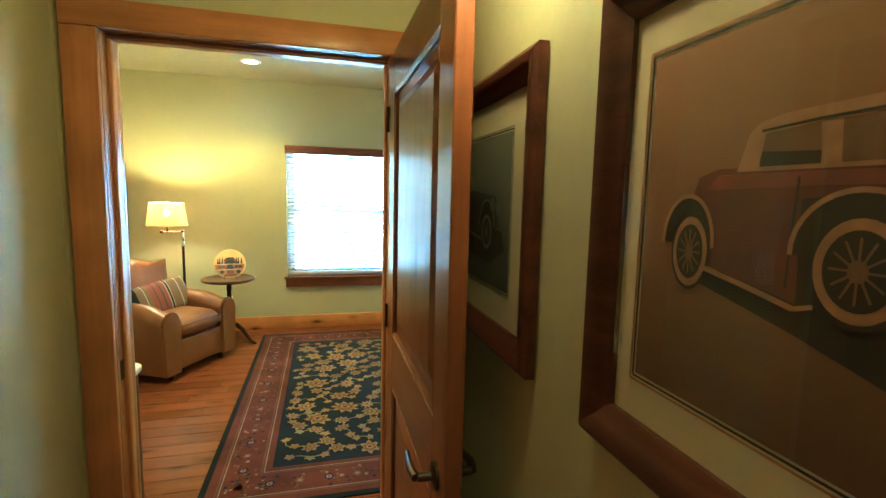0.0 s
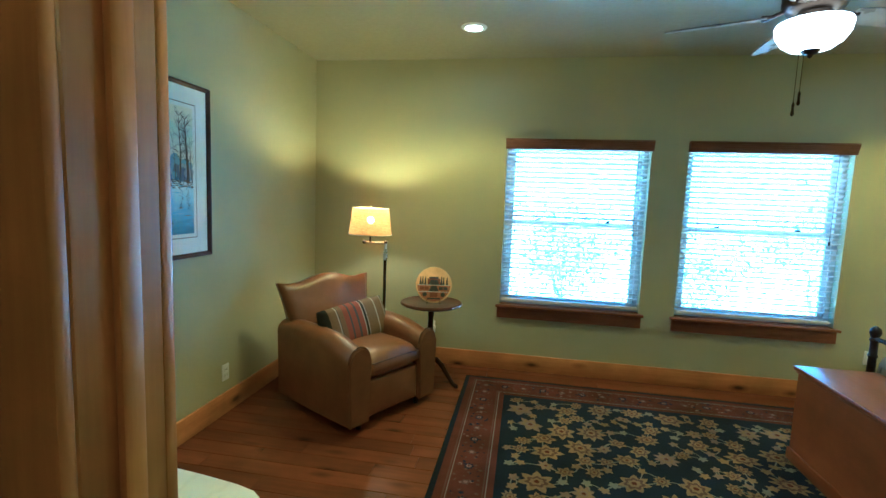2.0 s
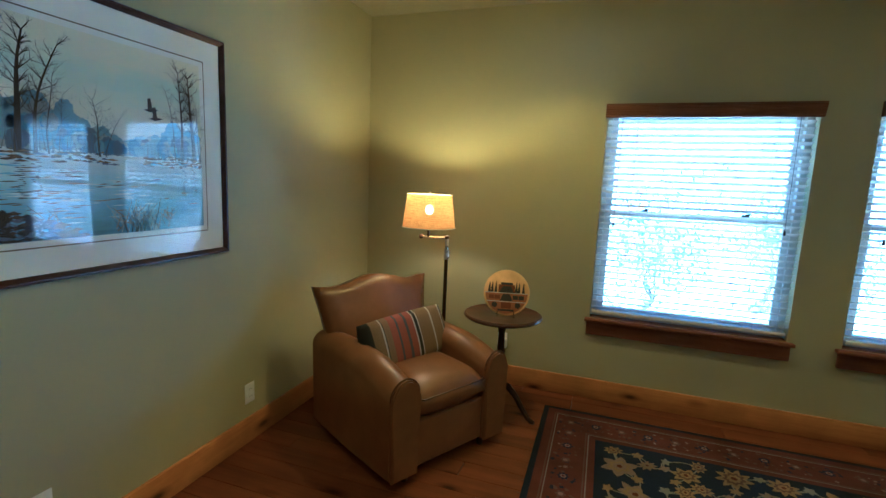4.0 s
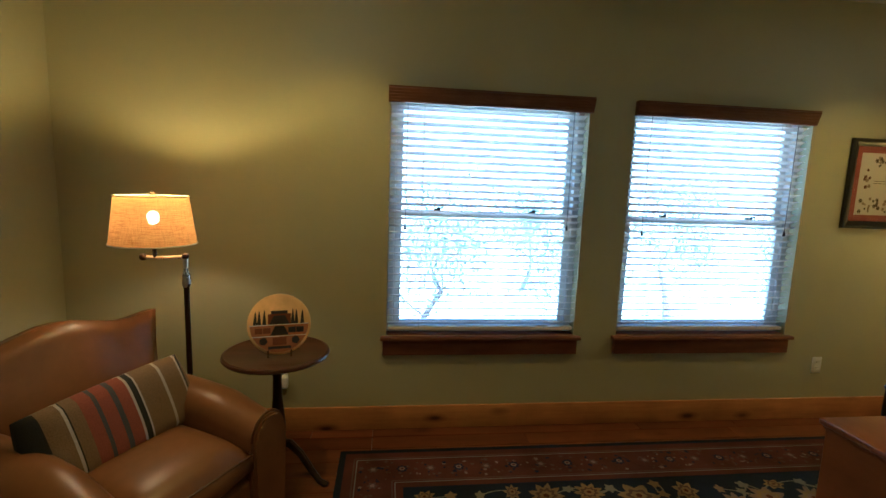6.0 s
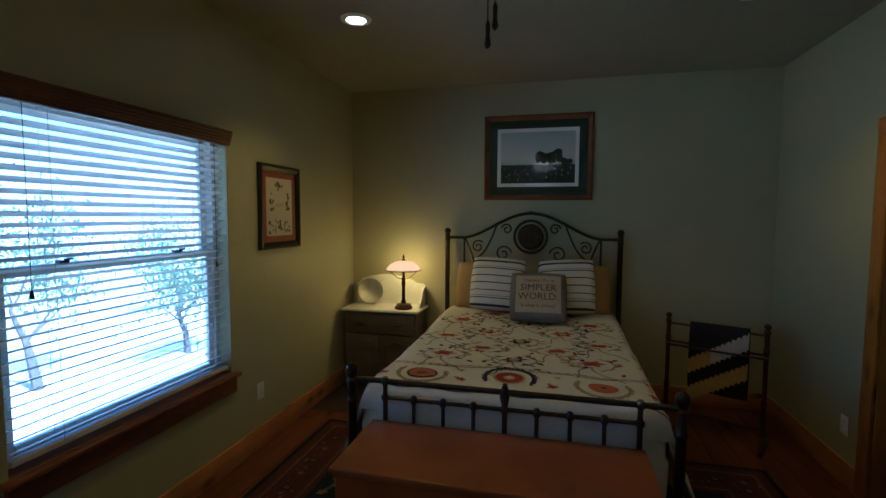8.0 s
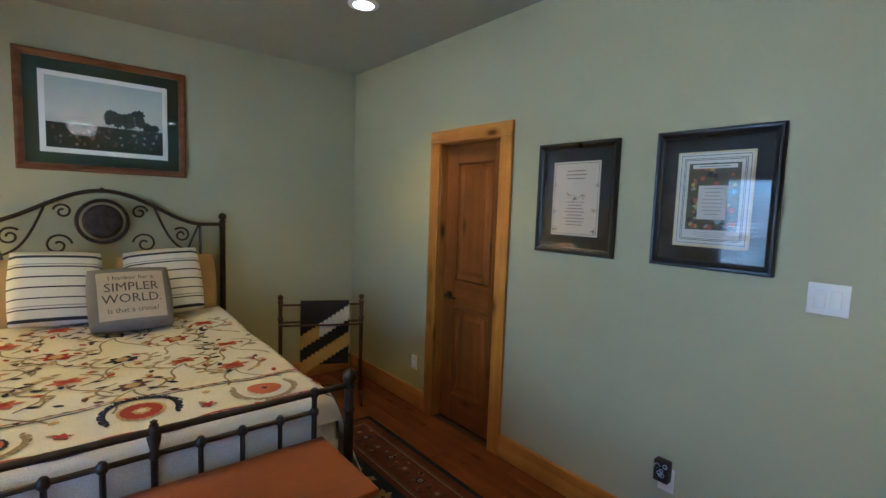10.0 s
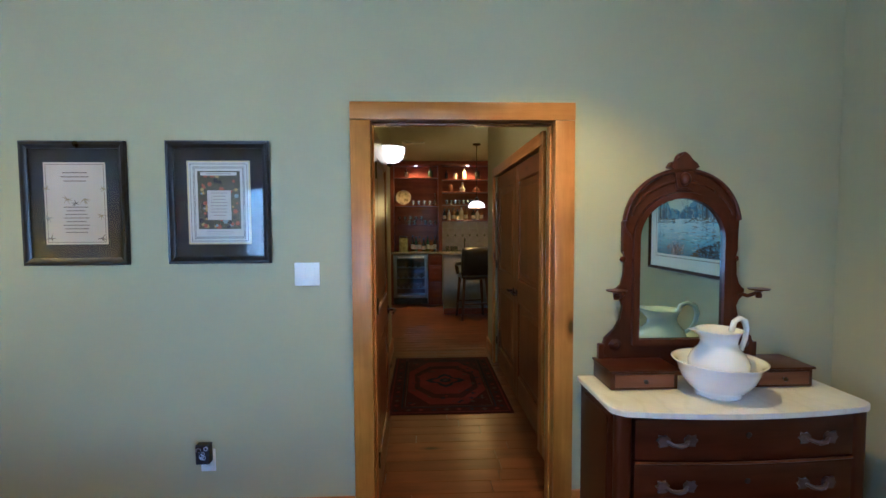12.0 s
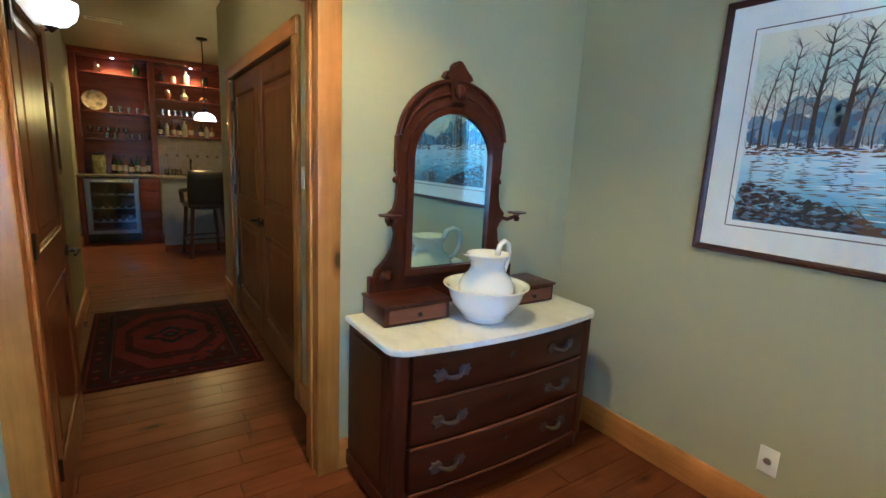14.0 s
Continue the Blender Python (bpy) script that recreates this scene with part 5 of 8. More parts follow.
    for u, w, c in ((QX0 + 0.36, 0.004, NV), (QX0 + 0.385, 0.003, RD), (QX0 + 0.07, 0.004, RD), (QX0 + 0.045, 0.003, NV)):
        s.ribbon([(u + 0.006 * math.sin(v * 20), v) for v in (-0.80 + 1.6 * i / 50 for i in range(51))], w, c, 0.0035)
    for k in range(34):
        v = -0.78 + 1.56 * k / 33
        leaf(QX0 + 0.055, v, 1.0, 0.035, 0.008, rng.choice((RD, NV, TP)))
        leaf(QX0 + 0.372, v, 1.0, 0.032, 0.007, rng.choice((RD, NV, TP)))
    rows = ((0.52, (0.0,), PL), (0.60, (0.43, -0.43), RU), (0.78, (0.22, -0.24), RU), (0.98, (0.5, 0.0, -0.5), RU), (1.20, (0.26, -0.28), RD), (1.42, (0.48, 0.0, -0.48), RU), (1.64, (0.25, -0.25), RU))
    for du, vs_, c in rows:
        for v in vs_:
            u, cc = QX0 + du + rng.uniform(-0.02, 0.02), (NV if c == RU and v == 0.0 else c)
            s.flower(u, v, 0.085, 6, 0.45, cc, 0.0045, 0, 0.6, 1.5708 + rng.uniform(-0.2, 0.2))
            s.flower(u, v, 0.034, 6, 0.2, GD if cc != RU else RD, 0.0056, 0, 0.8, 1.57)
            for sg in (-1, 1):
                pts = [(u - 0.10 + 0.19 * f, v + sg * (0.045 + 0.085 * math.sin(math.pi * f))) for f in (i / 8 for i in range(9))]
                s.ribbon(pts, 0.006, TP, 0.0035)
                for f in (1, 3, 5, 7):
                    leaf(*pts[f], 1.57 * sg + rng.uniform(-0.6, 0.6), 0.055, 0.012, rng.choice((TP, TP, GD, NV)))
                stem = [(u - 0.05 - 0.22 * f, v + sg * 0.12 * f + 0.03 * math.sin(5 * f)) for f in (i / 6 for i in range(7))]
                s.ribbon(stem, 0.005, TP, 0.0035)
            for _ in range(9):
                leaf(u + rng.uniform(-0.15, 0.15), v + rng.uniform(-0.2, 0.2), rng.uniform(0, 6.28), 0.05, 0.013, rng.choice((NV, PL, RD, GD, TP)))
    for sg in (-1, 1):
        for k in range(40):
            u = QX0 + 0.1 + k * 0.045
            leaf(u, sg * 0.70, rng.uniform(0, 6.28), 0.035, 0.009, rng.choice((NV, RD, TP, RU)))
        for k in range(18):
            u = QX0 + 0.12 + k * 0.10
            s.flower(u, sg * (0.82 + rng.uniform(-0.03, 0.03)), 0.03, 6, 0.4, rng.choice((RU, RD, NV)), 0.0045)
    tagged(part("embroidery", s.mesh("embroidery", cols), None, t), "rust, navy and taupe embroidery")


quilt()

# ---- pillows ----
NAVY_, OFF = (0.03, 0.035, 0.06), (0.68, 0.66, 0.60)
bands = []
for k in range(7):
    p = 0.04 + k * 0.137
    bands += [(p, NAVY_), (p + (0.035 if k in (0, 6) else 0.018), OFF)]
    if k in (1, 5):
        bands += [(p + 0.04, (0.25, 0.25, 0.27)), (p + 0.052, OFF)]
M_STRIPE = stripes("navy_stripe", [(0.0, OFF)] + bands, "Y", (-0.23, 0.23))
M_SHAM = fabric("mustard_sham", (0.40, 0.27, 0.10), 0.15, 40.0)
for y in (BYC + 0.33, BYC - 0.36):
    t = thing("bed_pillow", "mustard pillow sham leaning on the headboard", "pillow", pose(4.00, y, 0.975, 72, 0, -90), "pillows on the bed")
    part("cover", cushion(bmesh.new(), 0, 0, 0, 0.62, 0.42, 0.15, 12, 0.5), M_SHAM, t, smooth="all")
for y, r in ((BYC + 0.25, 3), (BYC - 0.31, -4)):
    t = thing("throw_pillow", "square off-white pillow with navy stripes", "pillow", pose(3.83, y, 1.02, 66, r, -90 + r), "striped pillows on the bed")
    part("cover", cushion(bmesh.new(), 0, 0, 0, 0.45, 0.45, 0.16, 14, 0.55), M_STRIPE, t, smooth="all")
M_BURLAP = fabric("burlap", (0.42, 0.36, 0.26), 0.12, 50.0)
M_GREY = fabric("grey_fringe", (0.17, 0.16, 0.15), 0.25, 50.0)
wp = thing("word_pillow", "grey-bordered burlap pillow printed with a motto", "pillow", pose(3.57, BYC - 0.095, 0.968, 58, 0, -90 + 2) @ Matrix.Scale(0.94, 4))
part("cover", cushion(bmesh.new(), 0, 0, 0, 0.46, 0.42, 0.13, 16, 0.55), M_GREY, wp, smooth="all")


def puff_z(u, v, w, d, h, puff):
    a, b = u / (w / 2), v / (d / 2)
    e = max((1 - abs(a) ** 5) * (1 - abs(b) ** 5), 0.0) ** 0.45
    return h / 2 * (0.35 + 0.65 * e + puff * (1 - a * a) * (1 - b * b) * 0.6)


s = Sheet(lambda u, v, lift: (u, v, puff_z(u, v, 0.46, 0.42, 0.13, 0.55) + lift))
for i in range(12):
    for j in range(12):
        s.rect(-0.18 + 0.03 * i, -0.16 + 0.0267 * j, -0.15 + 0.03 * i, -0.1333 + 0.0267 * j, 0, 0.002)
me = s.mesh("panel", [M_BURLAP])
part("panel", me, None, wp, "plain burlap front panel")


def letters(text, size, parent, m, material, bend=None):
    cu = bpy.data.curves.new("lettering", "FONT")
    cu.body, cu.size, cu.align_x, cu.align_y, cu.resolution_u = text, size, "CENTER", "CENTER", 2
    tmp = bpy.data.objects.new("lettering", cu)
    me = bpy.data.meshes.new_from_object(tmp)
    bpy.data.objects.remove(tmp)
    me.transform(m)
    if bend:
        for vert in me.vertices:
            vert.co.z += bend(vert.co.x, vert.co.y)
    me.materials.clear()
    return part("lettering", me, material, parent)


M_INK = plain("dark_ink", (0.05, 0.045, 0.045), 0.9)
for text, size, v in (("I hanker for a", 0.045, 0.115), ("SIMPLER", 0.082, 0.048), ("WORLD.", 0.082, -0.030), ("Is that a crime?", 0.045, -0.105)):
    letters(text, size, wp, Matrix.Translation((0, v, 0)), M_INK, lambda u, v: puff_z(u, v, 0.46, 0.42, 0.13, 0.55) + 0.004)

# ---- chest at the foot of the bed ----
M_CHEST = wood("cedar_chest", (0.29, 0.092, 0.014), (0.235, 0.071, 0.012), "y", 0.45, 0.3, False, 0.35, False)
ch = thing("blanket_chest", "reddish brown wooden blanket chest at the foot of the bed", "chest")
X0, X1, Y0, Y1 = 1.535, 1.995, 3.32, 4.56
part("lid", boxed(X0, Y0, 0.578, X1, Y1, 0.605, 0.007, 3), M_CHEST, ch, smooth=True)
part("front_panel", boxed(X0 + 0.02, Y0 + 0.02, 0.06, X0 + 0.042, Y1 - 0.02, 0.578, 0.003), M_CHEST, ch)
part("back_panel", boxed(X1 - 0.042, Y0 + 0.02, 0.06, X1 - 0.02, Y1 - 0.02, 0.578, 0.003), M_CHEST, ch)
for y in (Y0 + 0.02, Y1 - 0.042):
    part("side_panel", boxed(X0 + 0.042, y, 0.06, X1 - 0.042, y + 0.022, 0.578, 0.003), M_CHEST, ch)
part("plinth", boxed(X0 + 0.008, Y0 + 0.008, 0.012, X1 - 0.008, Y1 - 0.008, 0.09, 0.008, 2), M_CHEST, ch, smooth=True)
part("lid_moulding", boxed(X0 + 0.012, Y0 + 0.012, 0.562, X1 - 0.012, Y1 - 0.012, 0.578, 0.005, 2), M_CHEST, ch, smooth=True)

# ---- nightstand ----

def marble():
    m, n, l, b = nodes_of("white_marble")
    v = coords(n, l, shift=False)
    big = noise_tex(n, l, v, 5.0, 6.0, 0.65)
    vein = n.new("ShaderNodeTexWave")
    vein.inputs["Scale"].default_value, vein.inputs["Distortion"].default_value, vein.inputs["Detail"].default_value = 2.2, 14.0, 5.0
    l.new(v, vein.inputs["Vector"])
    c = ramp(n, l, big, [(0.3, (0.70, 0.69, 0.68)), (0.65, (0.82, 0.81, 0.80))])
    c = mixc(n, l, 0.16, c, ramp(n, l, vein.outputs["Fac"], [(0.0, (0.62, 0.6, 0.58)), (0.12, (1, 1, 1))]), "MULTIPLY")
    l.new(c, b.inputs["Base Color"])
    b.inputs["Roughness"].default_value = 0.28
    return m


M_MARBLE = marble()
M_GREYWOOD = wood("weathered_grey_wood", (0.17, 0.14, 0.115), (0.10, 0.082, 0.066), "y", 1.0, 0.55)
ns = thing("nightstand", "dark grey washstand with white marble top and curved splashback", "nightstand")
NX0, NX1, NY0, NY1, NZ = 3.80, 4.165, 4.875, 5.61, 0.745
part("top", boxed(NX0, NY0, NZ - 0.022, NX1 + 0.005, NY1, NZ, 0.006, 3), M_MARBLE, ns, "white marble top", smooth=True)
out = [(NY0 + 0.03, NZ), (NY1 - 0.01, NZ), (NY1 - 0.01, NZ + 0.18), (NY1 - 0.06, NZ + 0.215)]
out += [(NY1 - 0.06 - 0.52 * f, NZ + 0.235 + 0.045 * math.sin(math.pi * f)) for f in (i / 12 for i in range(13))]
out += [(NY0 + 0.12, NZ + 0.205), (NY0 + 0.05, NZ + 0.20), (NY0 + 0.03, NZ + 0.18)]
part("splashback", prism(bmesh.new(), out, 0.018, Matrix(((0, 0, 1, NX1 - 0.016), (1, 0, 0, 0), (0, 1, 0, 0), (0, 0, 0, 1))), 0.003), M_MARBLE, ns, "white marble splashback", smooth=True)
side = [(NX1 - 0.016, NZ), (NX0 + 0.16, NZ), (NX0 + 0.17, NZ + 0.05), (NX0 + 0.22, NZ + 0.075), (NX0 + 0.24, NZ + 0.12), (NX0 + 0.29, NZ + 0.165), (NX1 - 0.016, NZ + 0.18)]
part("splash_side", prism(bmesh.new(), side, 0.018, Matrix(((1, 0, 0, 0), (0, 0, -1, NY0 + 0.045), (0, 1, 0, 0), (0, 0, 0, 1))), 0.003), M_MARBLE, ns, "white marble side splash", smooth=True)
part("body", boxed(NX0 + 0.03, NY0 + 0.025, 0.05, NX1, NY1 - 0.025, NZ - 0.022, 0.004), M_GREYWOOD, ns)
dw = part("drawer", boxed(NX0 + 0.012, NY0 + 0.05, 0.53, NX0 + 0.03, NY1 - 0.05, 0.70, 0.006, 2), M_GREYWOOD, ns, smooth=True)
for y in (NY0 + 0.19, NY1 - 0.19):
    part("pull", tube(bmesh.new(), [(NX0 + 0.012, y - 0.045, 0.62), (NX0 - 0.006, y - 0.03, 0.61), (NX0 - 0.008, y + 0.03, 0.61), (NX0 + 0.012, y + 0.045, 0.62)], 0.005, 6), M_BRONZE, dw)
ym = (NY0 + NY1) / 2
for a, b in ((NY0 + 0.05, ym - 0.005), (ym + 0.005, NY1 - 0.05)):
    d = part("door", boxed(NX0 + 0.012, a, 0.08, NX0 + 0.03, b, 0.51, 0.006, 2), M_GREYWOOD, ns, smooth=True)
    q = bmesh.new()
    tube(q, [(NX0 + 0.010, a + 0.05, 0.14), (NX0 + 0.010, b - 0.05, 0.14), (NX0 + 0.010, b - 0.05, 0.42), (NX0 + 0.010, (a + b) / 2, 0.46), (NX0 + 0.010, a + 0.05, 0.42)], 0.006, 6, True)
    part("moulding", q, M_GREYWOOD, d)
for x, y in ((NX0 + 0.05, NY0 + 0.05), (NX0 + 0.05, NY1 - 0.05), (NX1 - 0.03, NY0 + 0.05), (NX1 - 0.03, NY1 - 0.05)):
    part("foot", lathe(bmesh.new(), [(0.018, 0.0), (0.026, 0.02), (0.02, 0.055)], 10, (x, y, 0)), M_GREYWOOD, ns, smooth=True)

tl = thing("table_lamp", "small bronze lamp with lit alabaster dome shade on the nightstand", "table lamp", Matrix.Translation((3.93, 5.05, NZ)))
part("base", lathe(bmesh.new(), [(0.0, 0.0), (0.078, 0.0), (0.082, 0.010), (0.078, 0.022), (0.066, 0.032), (0.068, 0.042), (0.03, 0.05), (0.02, 0.058)], 28), M_TABLE, tl, smooth=True)
part("column", lathe(bmesh.new(), [(0.02, 0.055), (0.024, 0.07), (0.015, 0.085), (0.014, 0.20), (0.017, 0.22), (0.022, 0.235), (0.015, 0.25), (0.02, 0.27), (0.012, 0.29), (0.010, 0.345)], 18), M_BRONZE, tl, smooth=True)
for a in range(3):
    m = Matrix.Rotation(radians(20 + 120 * a), 4, "Z")
    part("arm", tube(bmesh.new(), [m @ Vector(p) for p in ((0.015, 0, 0.275), (0.06, 0, 0.285), (0.11, 0, 0.325), (0.15, 0, 0.357))], 0.0028, 6), M_BRONZE, tl)
part("shade", lathe(bmesh.new(), [(0.158, 0.358), (0.150, 0.375), (0.125, 0.402), (0.085, 0.425), (0.04, 0.437), (0.012, 0.44)], 32), glow("alabaster_shade", (1.0, 0.48, 0.14), 0.25), tl, "glowing alabaster dome shade", smooth="all").visible_shadow = False
part("shade_rim", tube(bmesh.new(), [(0.158 * math.cos(a), 0.158 * math.sin(a), 0.356) for a in (6.2832 * i / 32 for i in range(32))], 0.004, 6, True), M_BRONZE, tl, smooth=True)
part("finial", lathe(bmesh.new(), [(0.014, 0.438), (0.018, 0.448), (0.008, 0.458), (0.012, 0.470), (0.006, 0.485), (0.0, 0.505)], 12), M_BRONZE, tl, smooth=True)

pw = thing("pewter_plate", "round pewter plate standing against the splashback", "plate", pose(4.06, 5.43, NZ + 0.001, 0, 0, -60))
part("dish", lathe(bmesh.new(), [(0.0, 0.004), (0.07, 0.004), (0.085, 0.010), (0.118, 0.014), (0.122, 0.011), (0.12, 0.008), (0.085, 0.004), (0.07, -0.002), (0.0, -0.002)], 40, (0, 0, 0.124), Matrix.Rotation(radians(74), 4, "X")), plain("pewter", (0.34, 0.32, 0.28), 0.35, 0.9, 0.15, 20.0, 0.2), pw, smooth=True)

# ---- quilt rack with a folded quilt ----
A, B = Vector((3.735, 2.86, 0)), Vector((3.475, 2.30, 0))
ax = (B - A).normalized()
side_v = Vector((-ax.y, ax.x, 0))
qr = thing("quilt_rack", "dark turned wooden quilt rack", "quilt rack")
for e in (A, B):
    p = lathe(bmesh.new(), [(0.017, 0.05), (0.017, 0.30), (0.023, 0.32), (0.015, 0.34), (0.016, 0.66), (0.023, 0.68), (0.015, 0.70), (0.017, 0.80), (0.024, 0.815), (0.012, 0.83), (0.022, 0.845), (0.02, 0.862), (0.0, 0.875)], 14, e)
    part("post", p, M_TABLE, qr, smooth=True)
    part("foot", tube(bmesh.new(), [e - side_v * 0.16 + Vector((0, 0, 0.014)), e - side_v * 0.08 + Vector((0, 0, 0.045)), e + Vector((0, 0, 0.06)), e + side_v * 0.08 + Vector((0, 0, 0.045)), e + side_v * 0.16 + Vector((0, 0, 0.014))], [0.013, 0.018, 0.022, 0.018, 0.013], 8), M_TABLE, qr, smooth=True)
for off, z in ((0.0, 0.79), (0.055, 0.64), (-0.055, 0.64), (0.0, 0.13)):
    part("rail", tube(bmesh.new(), [A + side_v * off + Vector((0, 0, z)), B + side_v * off + Vector((0, 0, z))], 0.0085, 8), M_TABLE, qr, smooth=True)
    if off:
        for e in (A, B):
            part("bracket", tube(bmesh.new(), [e + Vector((0, 0, z)), e + side_v * off + Vector((0, 0, z))], 0.009, 6), M_TABLE, qr)
fq = thing("folded_quilt", "black patchwork quilt with cream and yellow bands over the rack", "quilt")
L = (B - A).length
F_BLK, F_CRM, F_YEL = fabric("quilt_black", (0.02, 0.018, 0.022), 0.3), fabric("quilt_cream", (0.62, 0.56, 0.42), 0.15), fabric("quilt_yellow", (0.50, 0.33, 0.07), 0.2)
prof = [(-0.030, 0.32), (-0.034, 0.5), (-0.030, 0.70), (-0.018, 0.80), (0.0, 0.812), (0.018, 0.80), (0.034, 0.70), (0.046, 0.52), (0.044, 0.30)]
vs, fs = [], []
for thick in (0.0, 0.012):
    for i in range(13):
        f = 0.24 + 0.60 * i / 12
        for o, z in prof:
            w = 0.006 * noise.noise((i * 0.5, z * 6, 3))
            vs.append(A + ax * (L * f) + side_v * (o * (1 + thick * 22) + w) + Vector((0, 0, z + (thick if abs(o) < 0.02 else 0))))
npf = len(prof)
for base_, rev in ((0, True), (13 * npf, False)):
    for i in range(12):
        for j in range(npf - 1):
            k = base_ + i * npf + j
            q = (k, k + 1, k + npf + 1, k + npf)
            fs.append(q[::-1] if rev else q)
me = bpy.data.meshes.new("cloth")
me.from_pydata(vs, [], fs)
part("cloth", me, F_BLK, fq, smooth="all")


def quilt_face(u, v, lift):
    """The side of the folded quilt towards the bed: u along the rack, v down from the top."""
    o, z = -0.048 - lift, 0.80 - v
    if v < 0.10:
        o = -0.026 - 0.022 * (v / 0.10) - lift
    return A + ax * (L * (0.24 + 0.60 * u)) + side_v * o + Vector((0, 0, z))


for v0, pale in ((0.0, True), (0.21, False)):
    s = Sheet(quilt_face)
    for k in range(36):
        uu = k / 36
        tp = max(0.005, v0 + 0.24 * (1 - uu) + (0.012 if k % 3 == 1 else 0))
        s.rect(uu, tp, min(1.0, uu + 1 / 36 + 0.001), tp + 0.11, 0 if pale and tp < 0.16 else 1, 0.002)
    part("saw_tooth_band", s.mesh("saw_tooth_band", [F_CRM, F_YEL]), None, fq, "cream and yellow pieced band" if pale else "yellow pieced band")

# ---- dresser ----
M_WALNUT = {a: wood("walnut_" + a, (0.072, 0.018, 0.006), (0.034, 0.009, 0.0035), a, 0.9, 0.3, False, 0.2, False) for a in "xyz"}
dr = thing("dresser", "antique walnut three-drawer dresser with white marble top", "dresser")
DA, DB, DBK = -0.752, -1.905, YD + 0.022


def bow(f, inset=0.0):
    """Front edge of the dresser: f from 0 at the door side to 1."""
    return 2.478 - inset + (0.065 if inset < 0.01 else 0.034) * math.sin(math.pi * f) ** 0.8


def slab(z0, z1, x0, x1, inset, rad, n=22):
    pts = [(x0, DBK), (x1, DBK)]
    pts += [(x1, bow(1, inset) - rad)] + [(x1 + rad * (1 - math.cos(a)), bow(1, inset) - rad + rad * math.sin(a)) for a in (0.5, 1.0)]
    for k in range(1, n):
        f = 1 - k / n
        x = x0 + (x1 - x0) * f
        if rad < abs(x - x0) and rad < abs(x - x1):
            pts.append((x, bow(f, inset)))
    pts += [(x0 - rad * (1 - math.cos(a)), bow(0, inset) - rad + rad * math.sin(a)) for a in (1.0, 0.5)] + [(x0, bow(0, inset) - rad)]
    return prism(bmesh.new(), pts[::-1], z1 - z0, Matrix.Translation((0, 0, z0)), 0.004 if rad > 0.03 else 0.0)


part("top", slab(0.742, 0.765, DA, DB, 0.0, 0.05), M_MARBLE, dr, "white marble top with rounded corners", smooth=True)
part("carcass", slab(0.09, 0.742, DA - 0.022, DB + 0.022, 0.05, 0.03), M_WALNUT["z"], dr, smooth=True)
part("plinth", slab(0.03, 0.10, DA - 0.012, DB + 0.012, 0.032, 0.03), M_WALNUT["x"], dr, smooth=True)
for x0 in (DA - 0.022, DB + 0.092):
    part("corner_post", boxed(x0 - 0.07, bow(0.04, 0.075), 0.09, x0, bow(0.04, 0.018), 0.742, 0.02, 4), M_WALNUT["z"], dr, smooth=True)
for x in (DA - 0.05, DB + 0.05):
    for y in (DBK + 0.05, 2.42):
        part("foot", lathe(bmesh.new(), [(0.02, 0.0), (0.026, 0.012), (0.02, 0.032)], 10, (x, y, 0)), M_WALNUT["z"], dr)
part("side_panel", boxed(DA - 0.022, DBK + 0.06, 0.15, DA - 0.016, 2.37, 0.70, 0.003), M_WALNUT["z"], dr)
dz = ((0.545, 0.722), (0.345, 0.525), (0.135, 0.322))
